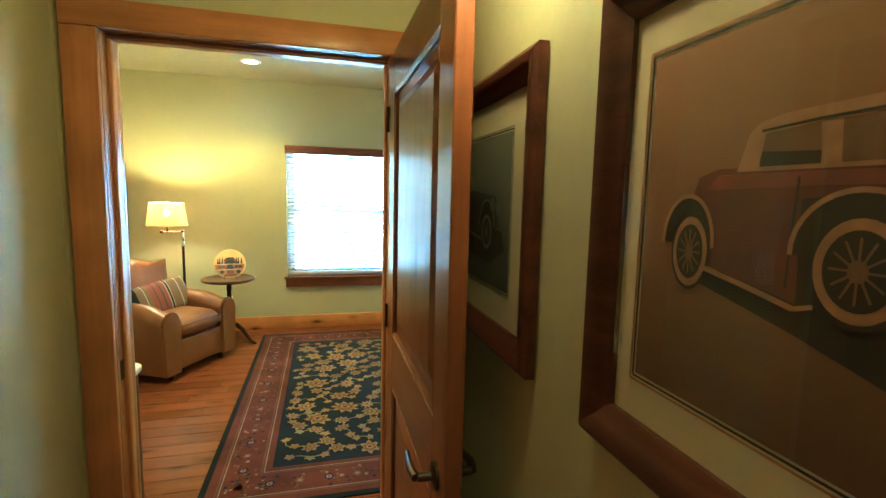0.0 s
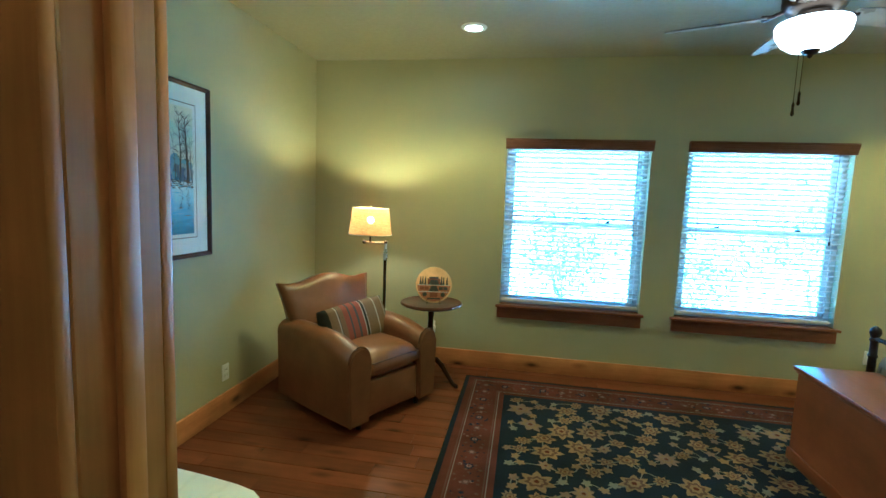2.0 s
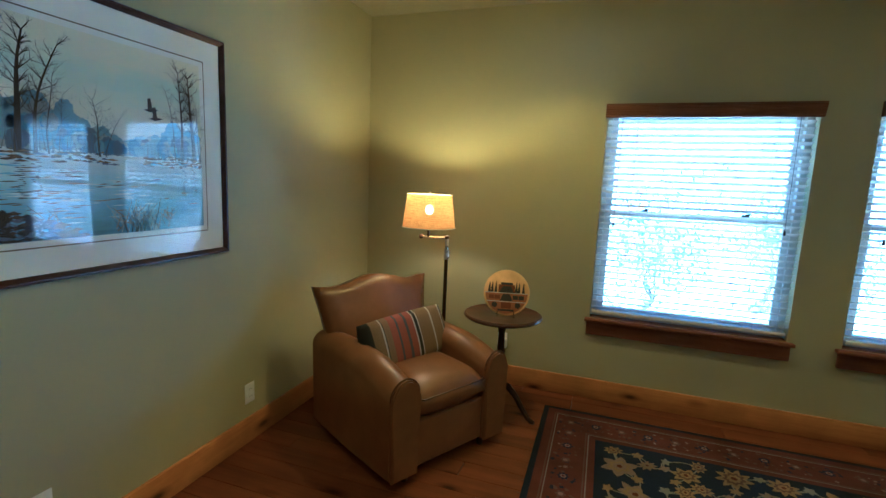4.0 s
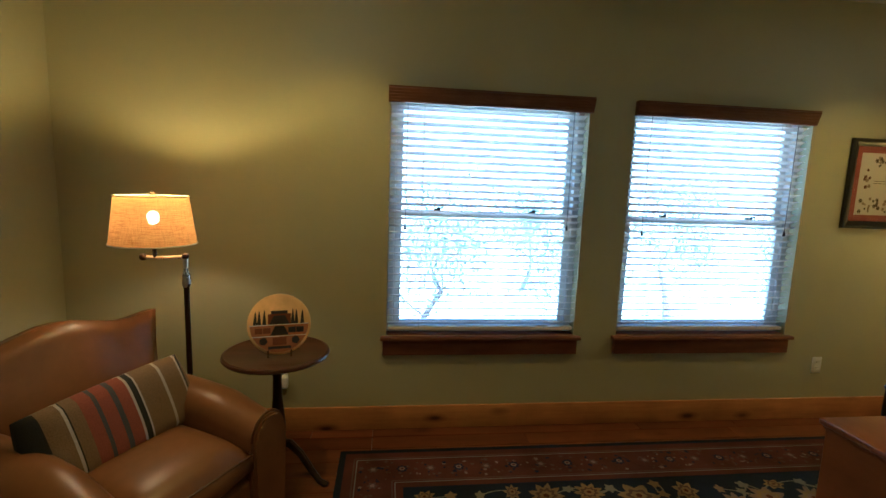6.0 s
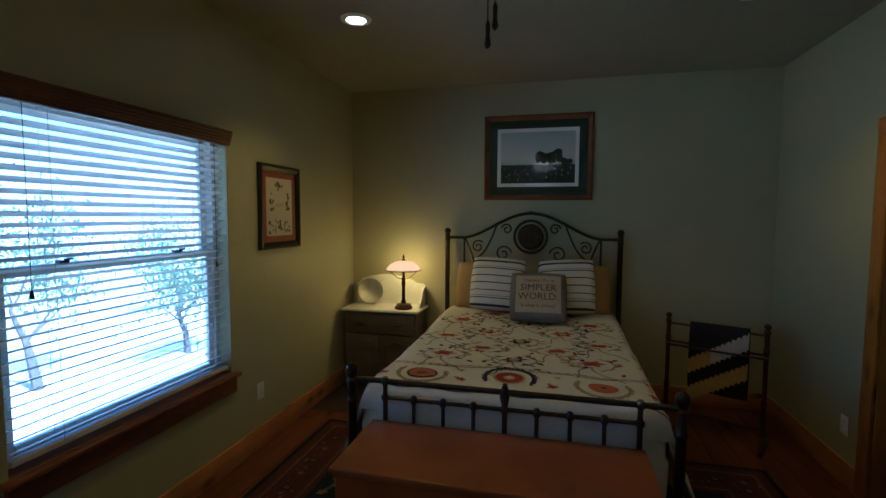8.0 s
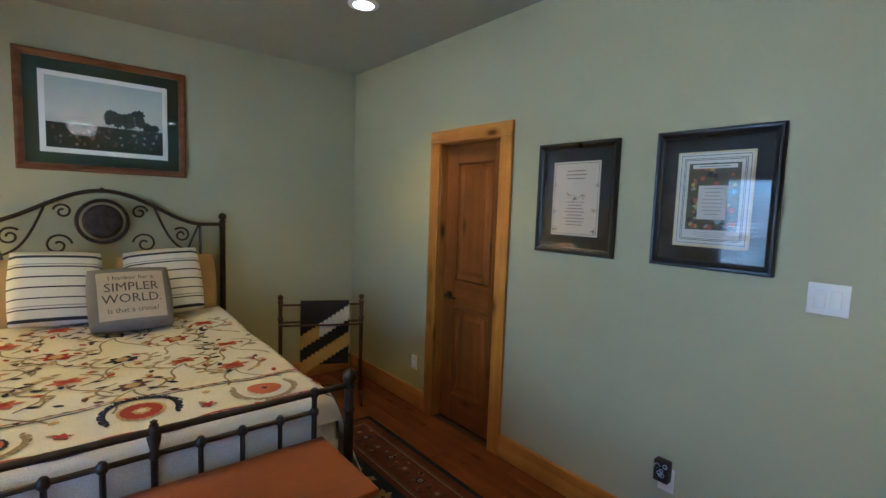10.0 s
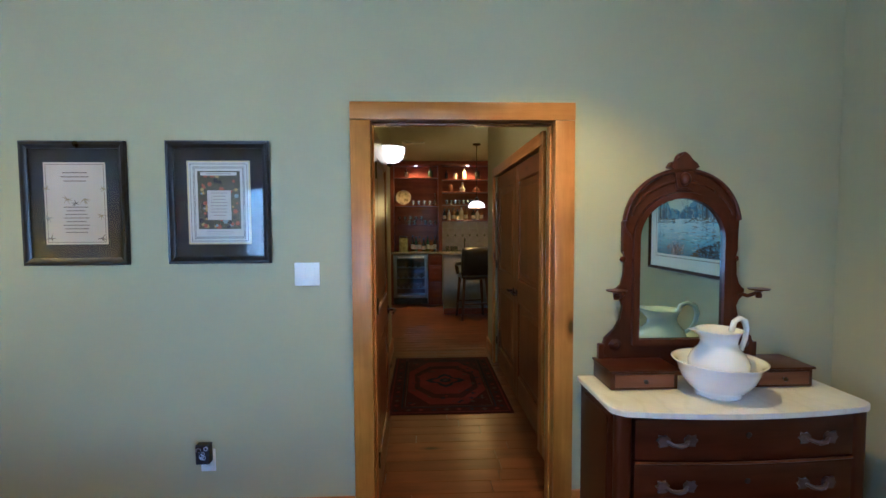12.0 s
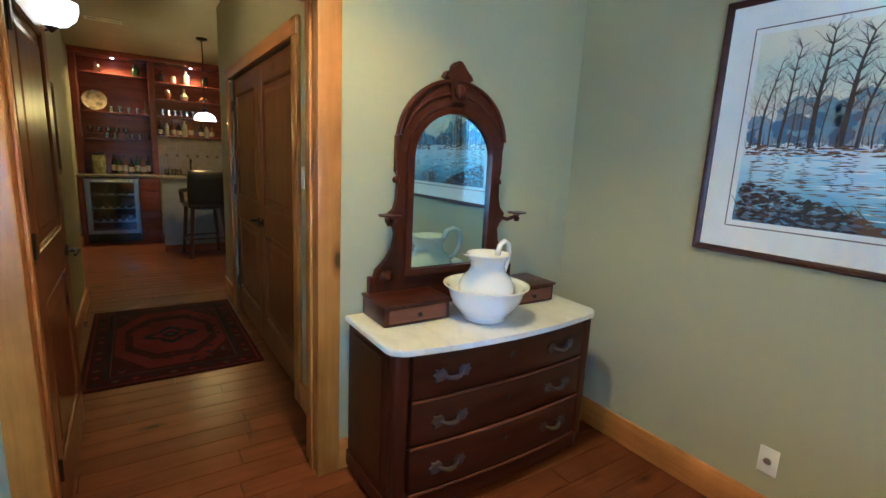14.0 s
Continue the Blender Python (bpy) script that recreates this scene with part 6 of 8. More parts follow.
for z0, z1 in dz:
    vs, fs = [], []
    n = 20
    for k in range(n + 1):
        f = 0.085 + 0.83 * k / n
        x, y = DA + (DB - DA) * f, bow(f, 0.022)
        for dy, z in ((-0.03, z0), (0.0, z0), (0.004, z0 + 0.006), (0.004, z1 - 0.006), (0.0, z1), (-0.03, z1)):
            vs.append((x, y + dy, z))
    for k in range(n):
        for j in range(5):
            a = k * 6 + j
            fs.append((a, a + 6, a + 7, a + 1))
    fs += [tuple(range(6)), tuple(n * 6 + j for j in range(5, -1, -1))]
    me = bpy.data.meshes.new("drawer")
    me.from_pydata(vs, [], fs)
    d = part("drawer", me, M_WALNUT["x"], dr, smooth=True)
    # lip under each drawer, a lighter brown than the walnut front
    lip = tube(bmesh.new(), [(DA + (DB - DA) * f, bow(f, 0.016), z0 - 0.009) for f in (0.085 + 0.83 * k / 16 for k in range(17))], 0.006, 6)
    part("drawer_lip", lip, wood("lip_wood", (0.20, 0.075, 0.025), (0.10, 0.035, 0.014), "x", 1.0, 0.35), d, smooth=True)
    for f in (0.235, 0.765):
        cx, cz = DA + (DB - DA) * f, (z0 + z1) / 2
        y = bow(f, 0.018)
        carved = wood("carved_pull", (0.13, 0.10, 0.09), (0.06, 0.045, 0.04), "x", 2.0, 0.35)
        grip = part("pull", tube(bmesh.new(), [(cx - 0.047, y + 0.006, cz), (cx - 0.025, y + 0.022, cz - 0.010), (cx, y + 0.026, cz - 0.014), (cx + 0.025, y + 0.022, cz - 0.010), (cx + 0.047, y + 0.006, cz)], [0.008, 0.009, 0.011, 0.009, 0.008], 8), carved, d, "carved leaf drawer pull", smooth=True)
        for sx in (-1, 1):
            tips = [(0.030, -0.010), (0.046, -0.024), (0.060, -0.020), (0.078, -0.026), (0.074, -0.010), (0.090, 0.002), (0.076, 0.012), (0.080, 0.026), (0.060, 0.020), (0.046, 0.026), (0.030, 0.010)]
            leaf_m = Matrix(((sx, 0, 0, cx), (0, 0, 1, y - 0.004), (0, 1, 0, cz), (0, 0, 0, 1)))
            part("leaf", prism(bmesh.new(), tips, 0.014, leaf_m, 0.003), carved, grip, smooth=True)
    kh = lathe(bmesh.new(), [(0.0, 0.003), (0.011, 0.003), (0.013, 0.0)], 12, (DA + (DB - DA) * 0.5, bow(0.5, 0.018), (z0 + z1) / 2 + 0.02), Matrix.Rotation(radians(-90), 4, "X"))
    part("keyhole", kh, M_BLACK, d)

# mirror stand on the dresser
MX, MY, MZ = -1.262, YD + 0.05, 0.766
mi = thing("dresser_mirror", "carved walnut arched mirror stand with candle brackets", "mirror", Matrix.Translation((MX, MY, MZ)) @ Matrix.Diagonal((1.06, 1.0, 1.0, 1)))


def ydraw(outline, h, y=0.0, bev=0.0):
    """A flat outline in x, z, drawn towards the room by h."""
    return prism(bmesh.new(), outline, h, Matrix(((-1, 0, 0, 0), (0, 0, 1, y), (0, 1, 0, 0), (0, 0, 0, 1))), bev)


def arched(w, z0, zs, rise, n=20):
    return [(-w, z0), (w, z0)] + [(w * math.cos(a), zs + rise * math.sin(a)) for a in (math.pi * i / n for i in range(n + 1))]


def arch_ring(w, z0, zs, rise, band, h, y, bev=0.0):
    """An open arched frame as one mesh."""
    bm, n = bmesh.new(), 24
    def path(wd, lo, ri):
        return [(-wd, lo)] + [(-wd * math.cos(a), zs + ri * math.sin(a)) for a in (math.pi * i / n for i in range(n + 1))] + [(wd, lo)]
    a, b = path(w, z0, rise), path(w + band, z0 - band, rise + band)
    rows = [[bm.verts.new((x, yy, z)) for x, z in p] for p, yy in ((a, y), (b, y), (b, y + h), (a, y + h))]
    m = len(a)
    for r in range(4):
        p, q = rows[r], rows[(r + 1) % 4]
        for k in range(m):
            j = (k + 1) % m
            bm.faces.new((p[k], p[j], q[j], q[k]))
    if bev:
        bmesh.ops.bevel(bm, geom=[e for e in bm.edges if e.calc_face_angle(0) > 1.0], offset=bev, segments=2, affect="EDGES")
    return bm


part("mirror_frame", arch_ring(0.205, 0.195, 0.70, 0.205, 0.03, 0.03, 0.004, 0.006), M_WALNUT["z"], mi, smooth=True)
glass = ydraw(arched(0.208, 0.19, 0.70, 0.208), 0.004, 0.010)
mm, mn, ml, mb = nodes_of("old_mirror")
mb.inputs["Metallic"].default_value, mb.inputs["Roughness"].default_value, mb.inputs["Base Color"].default_value = 1.0, 0.015, (0.52, 0.68, 0.70, 1)
part("mirror_glass", glass, mm, mi, "slightly tinted mirror glass")
half = [(0.235, 0.10), (0.36, 0.10), (0.375, 0.14), (0.36, 0.20), (0.315, 0.245), (0.285, 0.30), (0.275, 0.36), (0.285, 0.39), (0.315, 0.41), (0.318, 0.445), (0.285, 0.47), (0.272, 0.52), (0.268, 0.62), (0.282, 0.64), (0.282, 0.79), (0.262, 0.815), (0.262, 0.86), (0.235, 0.90), (0.235, 0.72)]
for s in (1, -1):
    part("side_scroll", ydraw([(s * x, z) for x, z in half], 0.026, -0.012, 0.004), M_WALNUT["z"], mi, smooth=True)
    pb = lathe(bmesh.new(), [(0.016, -0.004), (0.020, 0.004), (0.012, 0.010), (0.014, 0.016), (0.007, 0.020), (0.0, 0.026)], 12, (s * 0.268, 0.0, 0.60), Matrix.Rotation(radians(90 * s), 4, "Y"))
    part("side_finial", pb, M_WALNUT["z"], mi, smooth=True)
    cb = tube(bmesh.new(), [(s * 0.28, 0.015, 0.425), (s * 0.31, 0.05, 0.415), (s * 0.335, 0.08, 0.435)], 0.010, 8)
    lathe(cb, [(0.012, -0.035), (0.016, -0.02), (0.01, -0.008), (0.02, 0.0), (0.046, 0.006), (0.048, 0.012), (0.0, 0.010)], 18, (s * 0.338, 0.085, 0.445))
    part("candle_bracket", cb, M_WALNUT["z"], mi, smooth=True)
    rs = lathe(bmesh.new(), [(0.028, 0.0), (0.03, 0.006), (0.018, 0.012), (0.012, 0.020), (0.0, 0.022)], 16, (s * 0.315, 0.014, 0.17), Matrix.Rotation(radians(-90), 4, "X"))
    part("rosette", rs, M_WALNUT["z"], mi, smooth=True)
n = 26
inner = [(0.238 * math.cos(a), 0.70 + 0.238 * math.sin(a)) for a in (math.pi * i / n for i in range(n + 1))]
outer = [((0.300 - 0.02 * abs(math.cos(a))) * math.cos(a), 0.765 + 0.285 * math.sin(a)) for a in (math.pi * i / n for i in range(n + 1))]
part("crest", ydraw(outer + inner[::-1], 0.03, -0.008, 0.005), M_WALNUT["x"], mi, smooth=True)
rim = tube(bmesh.new(), [(x * 0.985, 0.026, z * 0.995) for x, z in outer[1:-1]], 0.011, 8)
part("crest_moulding", rim, M_WALNUT["x"], mi, smooth=True)
rim = tube(bmesh.new(), [((0.262) * math.cos(a), 0.024, 0.735 + 0.255 * math.sin(a)) for a in (0.35 + 2.44 * i / 20 for i in range(21))], 0.006, 6)
part("crest_bead", rim, M_WALNUT["x"], mi, smooth=True)
kb = bmesh.new()
prism(kb, [(-0.035, 0.95), (0.035, 0.95), (0.045, 1.05), (0.075, 1.06), (0.06, 1.085), (0.035, 1.09), (0.03, 1.115), (0.012, 1.132), (0.0, 1.136), (-0.012, 1.132), (-0.03, 1.115), (-0.035, 1.09), (-0.06, 1.085), (-0.075, 1.06), (-0.045, 1.05)], 0.04, Matrix(((-1, 0, 0, 0), (0, 0, 1, -0.006), (0, 1, 0, 0), (0, 0, 0, 1))), 0.006)
ball(kb, (0, 0.036, 1.0), 0.026, 12, 1.3)
part("crest_ornament", kb, M_WALNUT["z"], mi, "carved keystone finial", smooth=True)
part("base_board", boxed(-0.39, -0.02, 0.0, 0.39, 0.012, 0.17, 0.004), M_WALNUT["x"], mi)
for s, x0, x1 in ((1, 0.10, 0.405), (-1, -0.52, -0.24)):
    bx = part("glove_box", boxed(x0, -0.018, 0.0, x1, 0.20, 0.085, 0.005, 2), M_WALNUT["x"], mi, "small walnut glove box", smooth=True)
    part("lid", boxed(x0 - 0.008, -0.02, 0.085, x1 + 0.008, 0.21, 0.097, 0.004, 2), M_WALNUT["x"], bx, smooth=True)
    part("drawer_front", boxed(x0 + 0.02, 0.20, 0.014, x1 - 0.02, 0.206, 0.074, 0.002), wood("box_front", (0.19, 0.08, 0.035), (0.09, 0.035, 0.018), "x", 1.0, 0.35), bx)
    kn = lathe(bmesh.new(), [(0.006, 0.0), (0.006, 0.008), (0.011, 0.014), (0.008, 0.020), (0.0, 0.022)], 12, ((x0 + x1) / 2, 0.206, 0.044), Matrix.Rotation(radians(-90), 4, "X"))
    part("knob", kn, M_BRONZE, bx, smooth=True)

# wash basin and pitcher
M_IRONSTONE = plain("white_ironstone", (0.80, 0.80, 0.79), 0.12, vary=0.03, bumps=0.02, coat=0.5)
bs = thing("wash_basin", "large white ironstone wash basin", "basin", pose(-1.305, 2.315, 0.7655) @ Matrix.Diagonal((1.1, 1.1, 1.0, 1)))
part("bowl", lathe(bmesh.new(), [(0.0, 0.0), (0.086, 0.0), (0.090, 0.010), (0.084, 0.017), (0.112, 0.040), (0.136, 0.075), (0.150, 0.112), (0.160, 0.142), (0.176, 0.156), (0.178, 0.162), (0.170, 0.161), (0.152, 0.146), (0.142, 0.11), (0.10, 0.045), (0.06, 0.026), (0.0, 0.022)], 48), M_IRONSTONE, bs, smooth="all")
pt = thing("pitcher", "white ironstone pitcher standing in the basin", "pitcher", pose(-1.305, 2.315, 0.791, 0, 0, 18) @ Matrix.Diagonal((1.12, 1.12, 0.9, 1)))
pbm = lathe(bmesh.new(), [(0.0, 0.0), (0.068, 0.0), (0.07, 0.014), (0.066, 0.022), (0.094, 0.06), (0.110, 0.105), (0.112, 0.145), (0.098, 0.182), (0.074, 0.215), (0.067, 0.240), (0.071, 0.268), (0.082, 0.295), (0.088, 0.305), (0.084, 0.306), (0.066, 0.27), (0.06, 0.23), (0.09, 0.16), (0.0, 0.06)], 40)
for vert in pbm.verts:
    if vert.co.z > 0.22 and vert.co.x > 0:
        k = (vert.co.z - 0.22) / 0.085
        w = max(0.0, 1 - abs(vert.co.y) / 0.06)
        vert.co.x += 0.085 * k * k * w
        vert.co.z += 0.022 * k * w
part("jug", pbm, M_IRONSTONE, pt, smooth="all")
hd = [(-0.068, 0, 0.285), (-0.085, 0, 0.335), (-0.115, 0, 0.350), (-0.145, 0, 0.335), (-0.158, 0, 0.290), (-0.150, 0, 0.235), (-0.128, 0, 0.185), (-0.098, 0, 0.160)]
part("handle", tube(bmesh.new(), hd, [0.011, 0.012, 0.013, 0.013, 0.012, 0.011, 0.011, 0.012], 10), M_IRONSTONE, pt, smooth="all")


# ---- framed pictures ----
def matte(name, col):
    return plain(name, col, 0.85, vary=0.04, bumps=0.1)


M_MATWHITE = matte("white_mat_board", (0.90, 0.89, 0.84))
M_MATBLACK = matte("black_mat_board", (0.022, 0.022, 0.024))
M_MATGREEN = matte("green_mat_board", (0.03, 0.055, 0.04))
M_MATCREAM = matte("cream_mat_board", (0.50, 0.44, 0.30))
M_FRAME_DK = wood("dark_frame", (0.075, 0.032, 0.024), (0.03, 0.013, 0.010), "x", 1.0, 0.3, False, 0.3, False)
M_FRAME_BK = plain("black_frame", (0.014, 0.013, 0.013), 0.32, vary=0.2, bumps=0.1)
M_FRAME_OAK = wood("rustic_frame", (0.10, 0.032, 0.012), (0.03, 0.010, 0.005), "x", 1.2, 0.45, True, 0.1, False)
M_FRAME_GILT = wood("gilt_brown_frame", (0.24, 0.11, 0.04), (0.12, 0.05, 0.02), "x", 1.0, 0.35, False, 0.2, False)


def framed(name, label, m, w, h, fw, depth, fmat, mats, art, cat="picture"):
    """A framed picture facing local -y. mats: (material, inset) boards, outermost first; art(sheet, u0, v0, u1, v1) draws inside the last one."""
    t = thing(name, label, cat, m)
    a, b = w / 2, h / 2
    prof = [(0.0, 0.004), (0.0, depth * 0.75), (fw * 0.18, depth), (fw * 0.45, depth * 0.96), (fw * 0.6, depth * 0.72), (fw * 0.9, depth * 0.62), (fw, depth * 0.5), (fw, 0.004)]
    for nm, pts in (("frame_side", ((-a, -b), (-a, b))), ("frame_side", ((a, b), (a, -b))), ("frame_rail", ((-a, b), (a, b))), ("frame_rail", ((a, -b), (-a, -b)))):
        bm = bmesh.new()
        rows = []
        for (px, pz) in pts:
            sx, sz = (-1 if px > 0 else 1), (-1 if pz > 0 else 1)
            rows.append([bm.verts.new((px + sx * i, -d, pz + sz * i)) for i, d in prof])
        for k in range(len(prof)):
            j = (k + 1) % len(prof)
            bm.faces.new((rows[0][k], rows[0][j], rows[1][j], rows[1][k]))
        bm.faces.new(rows[0])
        bm.faces.new(rows[1][::-1])
        part(nm, bm, fmat, t, smooth=True)
    part("backing", boxed(-a + fw * 0.5, -0.006, -b + fw * 0.5, a - fw * 0.5, -0.002, b - fw * 0.5), M_MATBLACK, t)
    off, y = fw * 0.95, 0.006
    for k, (mm_, inset) in enumerate(mats):
        part("mat_board", boxed(-a + off, -y - 0.0018, -b + off, a - off, -y, b - off), mm_, t)
        off += inset
        y += 0.0022
    s = Sheet(lambda u, v, lift: (u, -y - lift, v))
    mlist = art(s, -a + off, -b + off, a - off, b - off)
    part("print", s.mesh("print", mlist), None, t)
    g = bmesh.new()
    q = [g.verts.new((x, -depth * 0.5, z)) for x, z in ((-a + fw * 0.8, -b + fw * 0.8), (a - fw * 0.8, -b + fw * 0.8), (a - fw * 0.8, b - fw * 0.8), (-a + fw * 0.8, b - fw * 0.8))]
    g.faces.new(q)
    part("glazing", g, M_PICGLASS, t, "clear picture glass").visible_shadow = False
    return t


def washed(name, stops, v0, v1, streak=(1.5, 1, 14), amount=0.35):
    """Painted paper: colours by height with brushed streaks."""
    m, n, l, b = nodes_of(name)
    tc, sep, mr = n.new("ShaderNodeTexCoord"), n.new("ShaderNodeSeparateXYZ"), n.new("ShaderNodeMapRange")
    l.new(tc.outputs["Object"], sep.inputs[0])
    v = coords(n, l, streak, False)
    st, cloud = noise_tex(n, l, v, 3.0, 5.0), noise_tex(n, l, coords(n, l, (3, 3, 4), False), 1.6, 4.0)
    add, sc = n.new("ShaderNodeMath"), n.new("ShaderNodeMath")
    add.operation, sc.operation = "ADD", "MULTIPLY_ADD"
    sc.inputs[1].default_value, sc.inputs[2].default_value = amount * (v1 - v0), -amount * 0.5 * (v1 - v0)
    mixn = mixc(n, l, 0.5, st, cloud)
    l.new(mixn, sc.inputs[0])
    l.new(sep.outputs["Z"], add.inputs[0])
    l.new(sc.outputs[0], add.inputs[1])
    l.new(add.outputs[0], mr.inputs["Value"])
    mr.inputs["From Min"].default_value, mr.inputs["From Max"].default_value = v0, v1
    l.new(ramp(n, l, mr.outputs[0], stops), b.inputs["Base Color"])
    b.inputs["Roughness"].default_value = 0.85
    return m


def branch(s, rng, u, v, a, ln, w, mat_id, depth=0):
    pts, x, y = [(u, v)], u, v
    for k in range(4):
        a += rng.uniform(-0.16, 0.16)
        x, y = x + ln / 4 * math.cos(a), y + ln / 4 * math.sin(a)
        pts.append((x, y))
    for k in range(4):
        s.ribbon(pts[k:k + 2], (w * (1 - 0.2 * k), w * (1 - 0.2 * (k + 1))), mat_id, 0.0012 + 0.0001 * depth)
    if depth < 3:
        for _ in range(5 if depth == 0 else 3):
            k = rng.randint(1 if depth else 2, 4)
            branch(s, rng, *pts[k], a + rng.choice((-1, 1)) * rng.uniform(0.3, 0.8), ln * rng.uniform(0.3, 0.5), w * 0.42, mat_id, depth + 1)


def marsh(s, u0, v0, u1, v1):
    """Winter marsh: pale sky, tall bare trees over blue haze, bright water, dark banks and dead reeds."""
    rng = random.Random(40)
    W, H = u1 - u0, v1 - v0
    hz = v0 + 0.42 * H
    SKY, BLUE, SLATE, REED, MUD, BARK, INK, FROST, HAZE, MIST, WATER, GLINT = range(12)
    s.rect(u0, v0, u1, v1, SKY, 0.0002)

    def clump(f, top, n, tones, base):
        for k in range(n):
            r = rng.uniform(0.018, 0.042)
            x = u0 + W * (f + rng.uniform(-0.5, 0.5) * 0.10)
            s.flower(min(max(x, u0 + r), u1 - r), hz + r * 0.8 + rng.random() * max(0.0, top * H - r), r, 9, 0.14, rng.choice(tones), base + 0.000002 * k, 0, 0.8, rng.uniform(0, 3))

    for i, (f, top) in enumerate(((0.05, 0.13), (0.12, 0.20), (0.19, 0.22), (0.26, 0.23), (0.33, 0.25), (0.40, 0.24), (0.46, 0.17), (0.52, 0.11), (0.57, 0.07), (0.70, 0.05), (0.76, 0.10), (0.82, 0.15), (0.88, 0.18), (0.94, 0.14))):
        clump(f, top, 16, (HAZE, HAZE, MIST), 0.0003 + 0.00001 * i)
        clump(f + 0.02, top * 0.6, 16, (BLUE, SLATE, HAZE, MIST), 0.0005 + 0.00001 * i)
    for k in range(150):
        f = rng.choice((rng.uniform(0, 0.6), rng.uniform(0, 0.6), rng.uniform(0.72, 1.0)))
        branch(s, rng, u0 + f * W, hz - 0.004, 1.5708 + rng.uniform(-0.12, 0.12), rng.uniform(0.05, 0.15) * H, 0.0011, rng.choice((SLATE, BLUE, BARK)), 3)
    for k in range(120):
        v = v0 + H * rng.uniform(0.06, 0.40)
        w = W * rng.uniform(0.03, 0.12) * (1.25 - (v - v0) / H)
        u = u0 + rng.random() * (W - w)
        bright = abs((u - u0) / W - 0.52) < 0.16
        s.poly([(u, v), (u + w * 0.5, v - 0.003), (u + w, v), (u + w * 0.5, v + rng.uniform(0.001, 0.005))], GLINT if bright or rng.random() < 0.3 else WATER, 0.0007 + 0.000001 * k)
    # mirrored trunks in the still water
    for f in (0.05, 0.12, 0.15, 0.215, 0.30, 0.345, 0.90, 0.955):
        for k in range(22):
            x, v, w = u0 + W * f + rng.uniform(-0.012, 0.012), hz - H * (0.03 + 0.009 * k), rng.uniform(0.006, 0.018)
            s.poly([(x - w, v), (x, v - 0.002), (x + w, v), (x, v + 0.002)], rng.choice((SLATE, BLUE, BLUE, BARK)), 0.0009 + 0.00001 * k)

    def tree(f, ht, w, lean, tone):
        x, y, n = u0 + f * W, hz - 0.012, 9
        pts = []
        for k in range(n + 1):
            q = k / n
            pts.append((x + lean * H * q * q + 0.003 * math.sin(7 * q + f * 40), min(v1 - 0.002, y + ht * H * q)))
        for k in range(n):
            s.ribbon(pts[k:k + 2], (w * (1 - 0.085 * k), w * (1 - 0.085 * (k + 1))), tone, 0.0012)
        for k in range(3, n + 1):
            for _ in range(6 if w > 0.006 else 3):
                side = rng.choice((-1, 1))
                ln = rng.uniform(0.05, 0.13) * H * (1.15 - 0.05 * k)
                if pts[k][1] + ln < v1 + 0.03:
                    branch(s, rng, *pts[k], 1.5708 + side * rng.uniform(0.35, 1.0), min(ln, (v1 - pts[k][1]) * 1.1 + 0.02), w * 0.17, tone, 2)

    for f, ht, w, lean in ((0.02, 0.36, 0.003, 0.02), (0.05, 0.44, 0.006, 0.05), (0.085, 0.38, 0.003, -0.02), (0.12, 0.50, 0.007, 0.03), (0.15, 0.42, 0.003, 0.02), (0.175, 0.46, 0.003, 0.03), (0.215, 0.56, 0.011, 0.02),
                           (0.245, 0.40, 0.003, 0.02), (0.30, 0.53, 0.012, 0.05), (0.345, 0.50, 0.007, 0.12), (0.385, 0.36, 0.003, 0.04), (0.42, 0.28, 0.002, 0.03), (0.55, 0.28, 0.004, -0.02), (0.575, 0.20, 0.002, 0.08),
                           (0.90, 0.52, 0.008, -0.01), (0.955, 0.50, 0.012, -0.03), (0.865, 0.40, 0.003, -0.05), (0.985, 0.36, 0.003, -0.02)):
        tree(f, ht, w, lean, BARK)
    # shore grass, floating brush and the dark near bank
    for k in range(190):
        f = rng.uniform(0.0, 0.58) if k < 130 else rng.uniform(0.70, 1.0)
        w = rng.uniform(0.01, 0.05) * W
        v = hz - rng.uniform(-0.006, 0.055) * H
        u = min(u0 + f * W, u1 - w)
        s.poly([(u, v), (u + w * 0.5, v - 0.003), (u + w, v), (u + w * 0.5, v + 0.005)], rng.choice((REED, MUD, MUD, BARK, SLATE)), 0.0014 + 0.000001 * k)
    for k in range(100):
        v = v0 + H * rng.uniform(0.08, 0.34)
        w = W * rng.uniform(0.02, 0.09)
        f = rng.random() * (0.45 if rng.random() < 0.62 else 1.0)
        u = min(u0 + f * W, u1 - w)
        s.poly([(u, v), (u + w * 0.4, v - 0.002), (u + w, v + 0.001), (u + w * 0.6, v + 0.003)], rng.choice((REED, MUD, MUD, BARK)), 0.0016 + 0.000001 * k)
    for k in range(420):
        f = rng.random() * 0.46
        v = v0 + H * rng.random() * max(0.01, 0.22 * (1 - f / 0.46) ** 0.6)
        w = W * rng.uniform(0.012, 0.05)
        u = u0 + f * W
        s.poly([(u, v), (u + w * 0.5, max(v0, v - 0.006)), (u + w, v), (u + w * 0.5, v + 0.007)], rng.choice((INK, INK, INK, BARK, SLATE)) if f < 0.38 else MUD, 0.0018 + 0.000001 * k)
